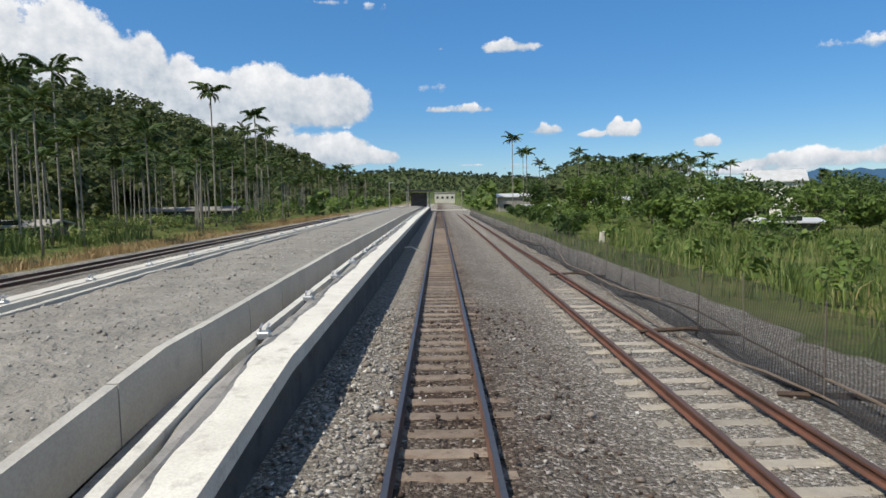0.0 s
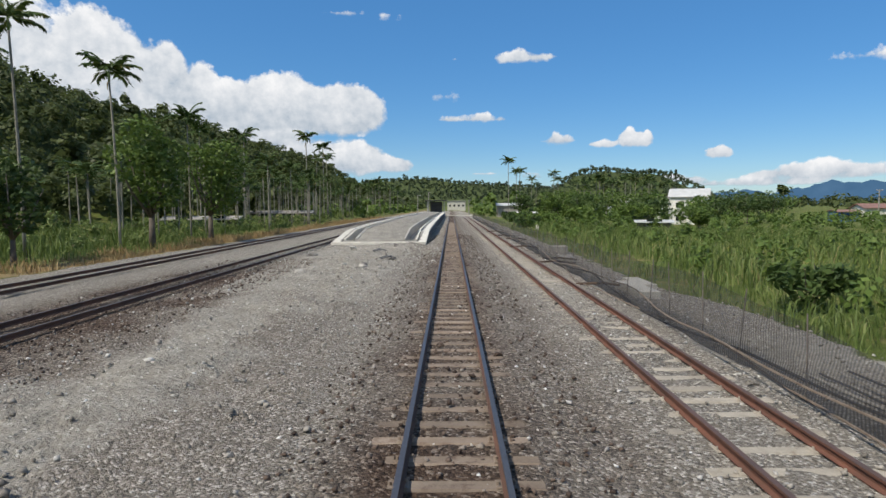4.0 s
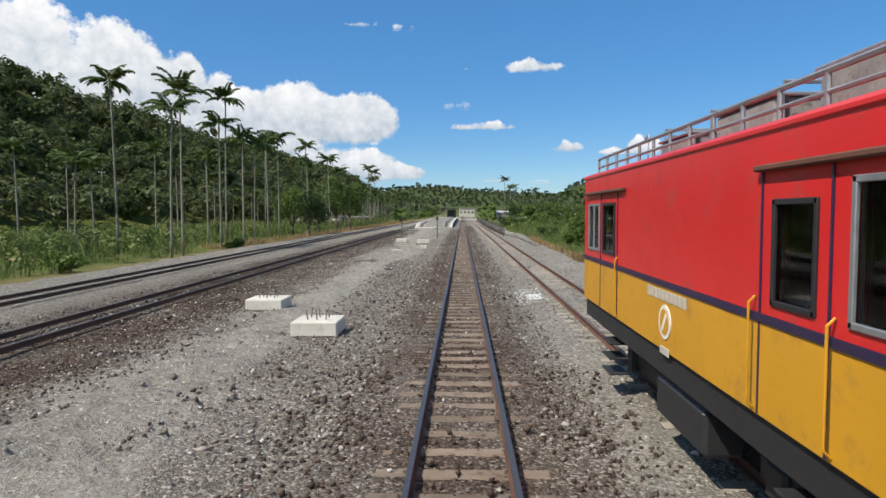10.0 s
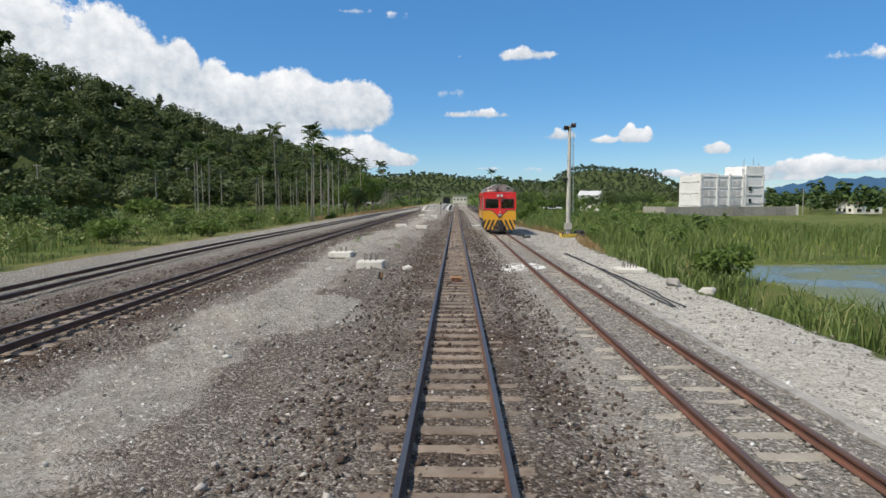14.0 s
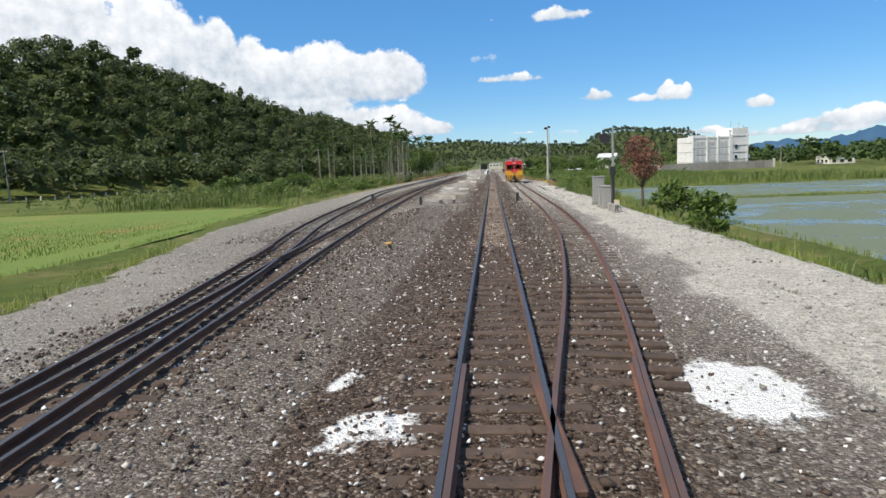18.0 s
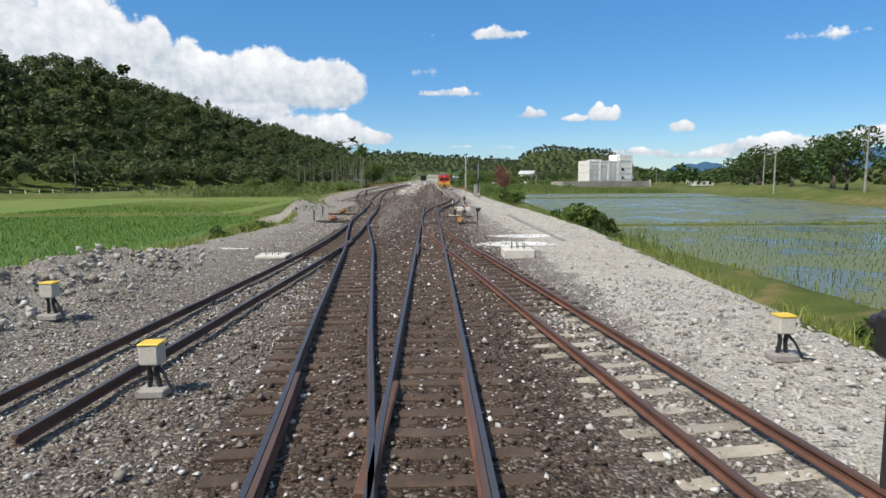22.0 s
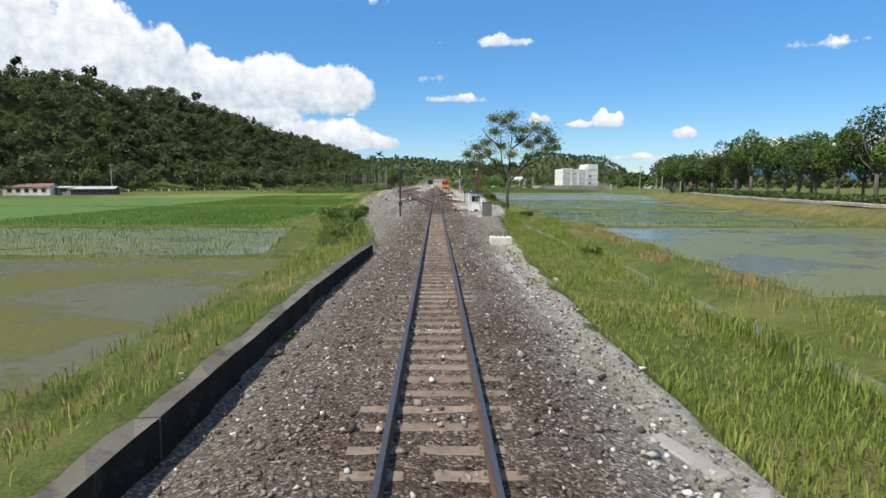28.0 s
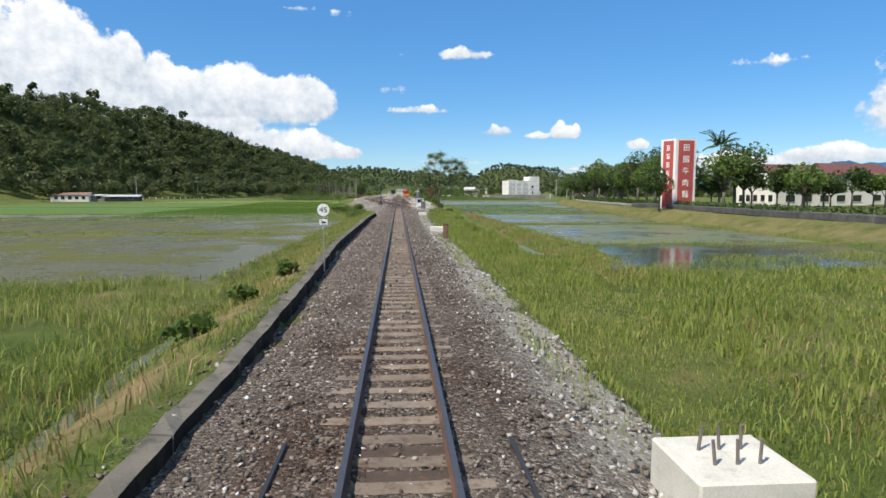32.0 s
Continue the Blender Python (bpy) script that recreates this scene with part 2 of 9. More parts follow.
RAIL_SIDE = surf("rail_side_rust", (0.075, 0.046, 0.036), (0.14, 0.07, 0.045), 0.75, 0.2, 1.2, 60, 0.2, rand=0)
RAIL_TOP = plain("rail_head_worn_steel", (0.10, 0.10, 0.11), 0.45, 0.6)
RUSTY = surf("rail_rusty", (0.16, 0.07, 0.045), (0.10, 0.05, 0.035), 0.8, 0.1, 1.5, 60, 0.25, rand=0)
RUSTY_TOP = surf("rail_head_dull", (0.15, 0.085, 0.065), (0.11, 0.075, 0.065), 0.55, 0.4, 1.5, 60, 0.1, rand=0)
SLEEPER = surf("sleeper_concrete", (0.225, 0.18, 0.14), (0.16, 0.122, 0.09), 0.9, 0, 2.5, 45, 0.5, (0.10, 0.065, 0.045), 0.4, rand=0.25)
SLEEPER_PALE = surf("sleeper_concrete_pale", (0.36, 0.325, 0.265), (0.27, 0.24, 0.195), 0.9, 0, 2.5, 45, 0.4, (0.22, 0.18, 0.13), 0.2)
TIMBER = surf("sleeper_timber", (0.052, 0.036, 0.027), (0.085, 0.057, 0.040), 0.85, 0, 3, 30, 0.5, (0.12, 0.07, 0.045), 0.3)
CONCRETE = surf("concrete_new", (0.45, 0.43, 0.38), (0.38, 0.36, 0.32), 0.85, 0, 0.9, 30, 0.25, (0.36, 0.34, 0.31), 0.25, rand=0.06)
CONCRETE_WHITE = surf("concrete_white", (0.62, 0.595, 0.52), (0.53, 0.505, 0.44), 0.85, 0, 1.6, 35, 0.2, (0.42, 0.39, 0.34), 0.3, rand=0.06)
CONCRETE_OLD = surf("concrete_old", (0.33, 0.31, 0.28), (0.24, 0.225, 0.20), 0.9, 0, 1.2, 25, 0.5, (0.12, 0.11, 0.095), 0.35)
CONCRETE_DARK = surf("concrete_dark", (0.10, 0.098, 0.095), (0.06, 0.06, 0.06), 0.8, 0, 1.0, 25, 0.4, (0.035, 0.035, 0.035), 0.4)
STEEL_DARK = plain("steel_dark", (0.05, 0.05, 0.052), 0.55, 0.5)
STEEL_GREY = plain("steel_galvanised", (0.42, 0.43, 0.44), 0.45, 0.7)
REBAR = plain("rebar", (0.20, 0.17, 0.15), 0.6, 0.5)
BLACK = plain("black_paint", (0.022, 0.022, 0.024), 0.5)
RUBBER = plain("rubber", (0.03, 0.03, 0.032), 0.85)
ORANGE = surf("machine_orange", (0.46, 0.20, 0.04), (0.36, 0.145, 0.035), 0.6, 0, 4, 30, 0.2, (0.20, 0.10, 0.055), 0.75)
ORANGE_WORN = surf("marker_orange", (0.55, 0.30, 0.05), (0.42, 0.21, 0.04), 0.6, 0, 6, 40, 0.2, (0.20, 0.11, 0.05), 0.5)
YELLOW = plain("yellow_paint", (0.70, 0.48, 0.05), 0.5)

# ---- the lie of the land ----
def lerp_pts(y, pts):
    ys, vs = zip(*sorted(pts))
    return np.interp(y, ys, vs)


EDGE_R = [(400, 9), (60, 9), (-20, 8.6), (-60, 7.6), (-96, 7.0), (-112, 8.6), (-120, 9.6), (-128, 8.6), (-141, 7.6), (-163, 8.5), (-207, 8.6), (-219, 9.3), (-240, 9.3), (-252, 8.3), (-266, 7.4),
          (-279, 8.0), (-292, 7.2), (-300, 5.8), (-312, 4.6), (-325, 4.2), (-340, 3.4), (-370, 3.3), (-450, 3.4)]
EDGE_L = [(400, -19), (0, -19), (-60, -20), (-140, -19.3), (-165, -18), (-187, -16), (-200, -13), (-208, -11.5), (-216, -13), (-226, -11), (-234, -9.6), (-246, -11), (-258, -11.5), (-268, -9.6),
          (-290, -9.2), (-305, -6.0), (-318, -4.0), (-326, -3.15), (-340, -3.55), (-376, -3.58), (-390, -3.1), (-400, -2.86), (-450, -2.7)]
FOOT = [(-420, -165), (-150, -125), (-108, -104), (-36, -84), (0, -72), (60, -56), (110, -46), (200, -42), (900, -40), (4500, -40)]


def smooth01(t):
    t = np.clip(t, 0, 1)
    return t * t * (3 - 2 * t)


def wobble(x, y, s, k=0.0):
    return np.sin(x * s * 1.3 + 1.7 * np.sin(y * s * 0.9 + k) + k) * np.sin(y * s * 1.1 + 1.3 * np.sin(x * s * 0.7) + 2 * k)


def hill_h(x, y):
    """Height of the wooded ridge beside the line."""
    foot = lerp_pts(y, FOOT)
    d = foot - x
    crest = 2.8 + 0.33 * (92 - foot) - 7.0
    crest = crest * lerp_pts(y, [(-500, 0.35), (-250, 0.46), (-130, 0.70), (-60, 0.87), (0, 0.97), (40, 1.0), (500, 1.0), (900, 0.6), (1400, 0.2), (5000, 0.2)])
    h = crest * smooth01(np.clip(d, 0, None) / 98)
    h = h * (1 + 0.10 * wobble(x, y, 0.045, 1.1) + 0.07 * wobble(x, y, 0.11, 2.3)) + np.where(d > 100, (d - 100) * -0.05, 0)
    return np.where(d > 0, np.maximum(h, 0), 0)


def far_h(x, y):
    """Low hills that close the valley."""
    r = np.hypot(x, y)
    az = np.degrees(np.arctan2(x, y))
    h = 76 * np.exp(-((y - 1750) / 330) ** 2) * np.clip(1.02 - np.abs(az + 2) / 34, 0, 1) * (1 + 0.10 * wobble(x, y, 0.006, 0.4) + 0.05 * wobble(x, y, 0.02, 1.4))
    h = h + 54 * np.exp(-((r - 980) / 150) ** 2) * np.exp(-((az - 16.5) / 7.0) ** 4) * (1 + 0.15 * wobble(x, y, 0.014, 2.4))
    return h


def rubble_h(x, y):
    h = 0
    for cx, cy, rx, ry, hh in ((-13.2, -216, 3.0, 5.5, 0.75), (-10.2, -259, 2.8, 7.5, 0.7), (-4.6, -182, 1.7, 7.0, 0.35), (-7.5, 2.0, 3.5, 2.0, 0.1), (-5.5, -18, 2.6, 9, 0.12), (-7.0, -128, 2.2, 9, 0.25), (-4.3, -118, 1.5, 5, 0.3), (-4.8, -86, 1.4, 8, 0.16), (-4.5, -153.3, 2.0, 2.6, 0.32), (-4.2, -2.6, 1.5, 1.3, 0.22), (8.4, -141, 1.2, 5, 0.25), (-3.3, -0.6, 0.9, 0.8, 0.34), (-5.2, -1.4, 1.6, 0.6, 0.2), (-3.9, -126, 1.0, 4.0, 0.3), (-5.6, -133, 1.8, 3.0, 0.28), (-3.4, -146, 0.7, 3.5, 0.22), (-6.4, -115, 1.2, 3.0, 0.25), (-4.2, -73, 1.0, 3.0, 0.15)):
        q = ((x - cx) / rx) ** 2 + ((y - cy) / ry) ** 2
        h = h + hh * np.exp(-q * 1.3) * (1 + 0.35 * wobble(x, y, 2.1, cx) + 0.25 * wobble(x, y, 5.0, cy))
    return h


def field_z(x, y):
    """Level of the land outside the railway's own ground."""
    left = lerp_pts(y, [(-450, -1.25), (-190, -1.25), (-150, -1.0), (-130, -0.75), (60, -0.7), (400, -0.5)])
    right = lerp_pts(y, [(-450, -1.25), (-140, -1.25), (-100, -1.2), (60, -1.3), (400, -0.6)])
    right = right - smooth01((x - 18) / 40) * smooth01((y + 120) / 60) * 0.9 * (1 - smooth01((y - 150) / 150))
    terrace = smooth01((x - lerp_pts(y, [(-450, 36), (-360, 38), (-322, 39), (-225, 53), (-150, 72), (-60, 100), (0, 140)]) + 4.0) / 4.5) * smooth01(-(y - 5) / 30)
    return np.where(x < 0, left, right + terrace * 1.55)


FIELDS = [(y0, y1, a0, b0, a1, b1) for y0, y1, a0, b0, a1, b1 in (
    (-159, -131, 14.5, 60, 15, 64), (-225, -161, 13.2, 56, 15, 66), (-268, -227, 12.8, 45, 13, 54), (-302, -270, 12.6, 39, 12.6, 44), (-336, -304, 13.0, 37, 12.8, 38.5), (-365.2, -338, 14.0, 34, 13, 34.5),
    (-352, -325, -60, -7.6, -60, -7.2), (-383, -353.5, -60, -8.4, -60, -7.7), (-383, -325, -125, -61.5, -125, -61.5), (-301, -256, -118, -14.6, -115, -15.6), (-254.5, -208, -115, -15.6, -112, -16.5), (-323, -303, -118, -9.5, -118, -12.5), (-206, -152, -95, -20.5, -80, -24.5), (-381, -366.6, 10.4, 33.5, 14.2, 33.8))]


def field_depth(x, y):
    """Metres inside the nearest field, negative outside all of them."""
    best = np.full(np.shape(x), -99.0)
    for y0, y1, a0, b0, a1, b1 in FIELDS:
        v = np.clip((y - y0) / (y1 - y0), 0, 1)
        best = np.maximum(best, np.minimum(np.minimum(y - y0, y1 - y), np.minimum(x - (a0 + (a1 - a0) * v), b0 + (b1 - b0) * v - x)))
    return best


def ground_z(x, y):
    el, er = lerp_pts(y, EDGE_L), lerp_pts(y, EDGE_R)
    shoulder = 1 - 0.75 * smooth01((y + 302) / 6) * smooth01((-194 - y) / 6)
    inside = -0.235 + (0.062 + 0.022 * smooth01((np.abs(x) - 0.62) / 0.1) * shoulder) * np.clip(1 - (np.abs(x) - 1.15) / 0.8, 0, 1) + 0.018 * wobble(x, y, 1.7, 0.3) + 0.012 * wobble(x, y, 4.3, 1.3)
    strip = np.clip(1 - np.abs(x + 5.2) / 3.5, 0, 1) * smooth01((y + 178) / 12) * smooth01((0.2 - y) / 1.2)
    inside = inside + strip * (0.11 * wobble(x, y, 0.9, 4.0) + 0.12 * np.abs(wobble(x, y, 2.2, 0.8)) + 0.085 * np.abs(wobble(x, y, 4.6, 1.8)) + 0.05 * wobble(x, y, 8.5, 2.8) - 0.06)
    inside = inside + 0.072 * np.clip(1 - (np.abs(x - 3.72) - 1.1) / 0.6, 0, 1) * smooth01((y + 188) / 8) * smooth01((-20 - y) / 6)
    sink = smooth01((x - 5.0) / 3.0) * smooth01((y + 30) / 10) * 0.45
    inside = inside - sink - np.where(x < 0, 0.33 * (1 - 0.85 * smooth01((-395 - y) / 6)), 0.28) * smooth01((np.abs(x) - 1.7) / 1.6) * smooth01((-300 - y) / 26)
    inside = np.where((x < el + 0.05) & (y < -324), -0.13, inside)
    f = field_z(x, y)
    wl = np.where(y < -320, 3.8, np.where(y < -195, 1.7, 2.5))
    wr = np.where(y < -300, 1.4, 1.8)
    k = np.maximum(smooth01((el - x) / wl), smooth01((x - er) / wr))
    fd = field_depth(x, y) + 0.15 * wobble(x, y, 0.8, 2.0)
    out = smooth01(-fd / 0.6)
    rough = (0.06 * wobble(x, y, 0.5, 3.0) + 0.03 * wobble(x, y, 1.9, 5.0)) * out
    dyke = 0.18 * np.exp(-((fd + 0.35) / 0.4) ** 2) - 0.12 * smooth01(fd / 0.5)
    z = inside * (1 - k) + (f + rough * smooth01(np.abs(x) / 14) + dyke) * k
    z = z + rubble_h(x, y)
    # ditch beside the open line
    dx = lerp_pts(y, [(-420, 9.6), (-380, 9.8), (-345, 8.9), (-326, 9.2), (-300, 8.6), (-285, 9.6)])
    z = z - 0.42 * np.exp(-((x - dx) / 0.55) ** 2) * smooth01((-288 - y) / 10) * smooth01((y + 374) / 6)
    z = z + 0.30 * np.exp(-((x - dx - 2.2) / 0.9) ** 2) * smooth01((-240 - y) / 20) * smooth01((y + 380) / 8)
    z = z - 0.35 * np.exp(-((x + 6.0 + 0.2 * np.sin(y * 0.3)) / 0.5) ** 2) * smooth01((-383 - y) / 4)
    return z + hill_h(x, y) + far_h(x, y)


def gz(x, y):
    return float(ground_z(np.array([float(x)]), np.array([float(y)]))[0])


xs = np.concatenate([[-4600, -3000, -1900, -1200, -800, -560, -430, -340], np.arange(-290, -40, 8.0), np.arange(-40, -21, 1.9), np.arange(-21, -9.5, 0.4), np.arange(-9.5, 6.0, 0.2), np.arange(6.0, 13.01, 0.4), np.arange(13.6, 24, 0.9), np.arange(24, 62, 2.0), np.arange(62, 130, 6.0),
                     [140, 165, 200, 250, 320, 400, 500, 640, 820, 1050, 1350, 1700, 2150, 2600, 3100, 3600, 4300]])
ys = np.concatenate([[-1500, -900, -620, -520, -460], np.arange(-440, -414, 1.6), np.arange(-414, -300, 0.8), np.arange(-300, -236, 0.4), np.arange(-236, -178, 0.8), np.arange(-178, 4, 0.4), np.arange(4, 30, 1.0), np.arange(30, 90, 2.5), np.arange(90, 300, 8), np.arange(300, 1000, 28), np.arange(1000, 2600, 65), np.arange(2600, 4800, 140)])
GX, GY = np.meshgrid(xs, ys)
GZ = ground_z(GX, GY)
nx, ny = len(xs), len(ys)
gi = np.arange(nx * ny).reshape(ny, nx)
gf = np.stack([gi[:-1, :-1], gi[:-1, 1:], gi[1:, 1:], gi[1:, :-1]], -1).reshape(-1, 4)

def path_x(y):
    """Centre of the trodden path in the dirt."""
    return -5.3 + 0.8 * np.sin(y * 0.06) + 0.35 * np.sin(y * 0.17 + 1)


# zones of the surface: r ballast, g pale dirt, b brown dust round the rails, a dry grass
el, er = lerp_pts(GY, EDGE_L), lerp_pts(GY, EDGE_R)
jag = 0.35 * wobble(GX, GY, 1.1, 0.2) + 0.25 * wobble(GX, GY, 2.7, 1.9)
zr = smooth01((GX - el + 0.3 + jag) / 0.7) * smooth01((er + 0.5 + jag - GX) / 0.7)
for cx, cy, rx, ry in ((-13.2, -216, 3.4, 6.2), (-10.2, -259, 3.4, 8.5)):
    zr = np.maximum(zr, smooth01(2.0 - 1.6 * (((GX - cx) / rx) ** 2 + ((GY - cy) / ry) ** 2)))
wide_d = lerp_pts(GY, [(-180, 1.2), (-146, 1.4), (-124, 2.0), (-112, 2.0), (-106, 1.5), (-86, 1.5), (-78, 2.2), (0, 2.9)])
zg = np.clip(1.45 - np.abs(GX + 5.3 + jag) / wide_d, 0, 1) * smooth01((GY + 178) / 8) * smooth01((-2 - GY) / 6) * (0.62 + 0.45 * wobble(GX, GY, 0.33, 0.7) + 0.3 * wobble(GX, GY, 1.3, 2.7))
zg = np.maximum(zg, smooth01((GX - 4.6 + jag) / 0.8) * smooth01((-28 - GY) / 8) * smooth01((GY + 116) / 8) * (0.5 + 0.4 * wobble(GX, GY, 0.5, 1.7)))
zg = np.maximum(zg, smooth01(0.9 - np.abs(GX - 3.7) / 1.1) * smooth01((GY + 34) / 8) * smooth01((6 - GY) / 8) * 0.7)
zg = np.maximum(zg, smooth01((GX - np.where(GY < -262, 3.3, np.where(GY < -205, 3.9, 4.7)) + jag) / 1.2) * smooth01((-104 - GY) / 8) * smooth01((GY + 300) / 8) * 0.95)
zg = np.maximum(zg, smooth01((-2.6 - GX + jag) / 0.8) * smooth01((GX + 9.2) / 0.8) * smooth01((GY + 30 + jag * 4) / 10))
zg = np.maximum(zg, smooth01((-6.6 - GX + 1.5 * jag) / 2.0) * smooth01((-195 - GY) / 8) * smooth01((GY + 300) / 12) * 0.5)
zg = np.maximum(zg, smooth01((GX - 2.2 + jag) / 0.6) * smooth01((-318 - GY) / 8) * 0.95)
zg = np.maximum(zg, smooth01(1.7 - np.abs(GX - path_x(GY) + 0.3 * jag) / 0.75) * smooth01((GY + 158) / 8) * smooth01((-24 - GY) / 8))
for cx, cy, rx, ry in ((-4.6, -153.3, 2.2, 3.0), (-4.3, -117.5, 1.6, 5.5)):
    zg = np.maximum(zg, smooth01(1.8 - 1.4 * (((GX - cx) / rx) ** 2 + ((GY - cy) / ry) ** 2) + 0.5 * jag))
zb = np.clip(1.5 - np.abs(GX) / 1.25, 0, 1 - 0.5 * smooth01((-296 - GY) / 14)) + 0.4 * np.clip(1.2 - np.abs(GX + 7.2 - smooth01((-150 - GY) / 60) * 3) / 6.5, 0, 1) * smooth01((-10 - GY) / 30) * smooth01((GY + 300) / 12)
zb = np.maximum(zb, smooth01((-110 - GY) / 12) * np.clip(1.9 - np.abs(GX + 0.1) / 1.5, 0, 0.9))
zb = np.maximum(zb, np.clip(1.8 - np.abs(GX + 9.9 + 0.4 * jag) / 2.3, 0, 1) * smooth01((-12 - GY) / 10) * smooth01((GY + 185) / 20))
zb = np.maximum(zb, np.clip(2.0 - np.abs(GX + 0.15) / 1.1, 0, 0.85) * smooth01((-42 - GY) / 10) * smooth01((GY + 300) / 10))
zb = np.maximum(zb, 0.45 * smooth01((GX - 0.3) / 0.5) * smooth01((3.0 - GX) / 1.2) * smooth01((GY + 50) / 10))
zb = np.maximum(zb, (0.22 + 0.36 * smooth01((-120 - GY) / 12)) * smooth01((-1.2 - GX) / 0.6) * smooth01((GX + 13) / 1.0) * smooth01((-42 - GY) / 10) * smooth01((GY + 178) / 10))
zb = zb * (1 - smooth01((GY + 14) / 6) * smooth01((-0.6 - GX) / 0.2))
zb = np.clip(zb * (0.85 + 0.3 * wobble(GX, GY, 0.7, 1.0)), 0, 1)
band = (-172 - GY) / 12
zb = np.maximum(zb, smooth01((-296 - GY) / 14) * np.clip(1.6 - np.abs(GX + 0.6) / 2.0, 0.3, 0.7))
zb = np.maximum(zb, smooth01(band) * smooth01((GY + 296) / 14) * np.clip(1.9 - np.abs(GX + 1.0 + smooth01((GY + 232) / 14) * 1.2) / lerp_pts(GY, [(-300, 2.7), (-235, 2.7), (-216, 4.0), (-150, 4.0)]), 0, 1) * np.where(GX < -2.6, 0.6, 0.95))
za = np.clip(np.exp(-((GX - el + 1.5) / 2.2) ** 2) * (GY > -140) + np.exp(-((GX - er - 1.2) / 1.1) ** 2) * (GY > -128) * (GY < -60), 0, 1)
za = np.maximum(za, np.exp(-((GX - el + 3.0 + jag) / 3.2) ** 2) * smooth01((GY + 60) / 20))
TER = lerp_pts(GY, [(-450, 36), (-360, 38), (-322, 39), (-225, 53), (-150, 72), (-60, 100), (0, 140)])
za = np.maximum(za, 0.6 * np.exp(-((GX - TER + 1.6 + jag) / 1.4) ** 2) * (GY < -190))
za = np.maximum(za, np.exp(-((GX + 4.5 + jag) / 0.7) ** 2) * smooth01((-372 - GY) / 10))
ground_me = raw_mesh("ground", np.stack([GX, GY, GZ], -1).reshape(-1, 3), gf, [], True)
zr = zr * smooth01((400 - GY) / 60)
zg = np.maximum(zg, 0.5 * smooth01((GX - 1.7 + jag) / 0.6) * smooth01((3.2 - GX) / 0.5) * smooth01((-96 - GY) / 8) * smooth01((GY + 172) / 10))
zg = zg * smooth01((400 - GY) / 60)
LIME_SPOTS = [(3.15, -213.2, 0.75, 1.2), (5.0, -244.3, 1.9, 0.9), (3.9, -248.0, 1.7, 1.1), (3.0, -217.2, 0.5, 0.9), (-1.5, -214.4, 0.6, 0.2), (-2.3, -213.0, 0.25, 0.5), (-8.3, -249.5, 0.8, 0.4), (-4.6, -171.8, 0.8, 0.45), (4.3, -302.5, 0.8, 0.9), (5.0, -297.3, 0.6, 0.6), (3.4, -141.8, 0.6, 1.3), (0.0, -114.6, 0.5, 0.25),
              (2.5, -142.5, 0.5, 1.0), (2.5, -98, 0.28, 0.8)]
zl = np.zeros(GX.shape)
for cx, cy, rx, ry in LIME_SPOTS:
    zl = np.maximum(zl, np.clip(1.25 - 0.75 * (((GX - cx) / rx) ** 2 + ((GY - cy) / ry) ** 2), 0, 1))
lat = ground_me.attributes.new("lime", 'FLOAT', 'POINT')
lat.data.foreach_set("value", zl.reshape(-1).astype(np.float32))
att = ground_me.attributes.new("zone", 'FLOAT_COLOR', 'POINT')
att.data.foreach_set("color", np.stack([zr, zg, zb, za], -1).reshape(-1).astype(np.float32))
ground_ob = new("ground", ground_me)
tagged(ground_ob, "grey railway ballast, pale dirt and green grass out to wooded hills", "ground", kind="structure")


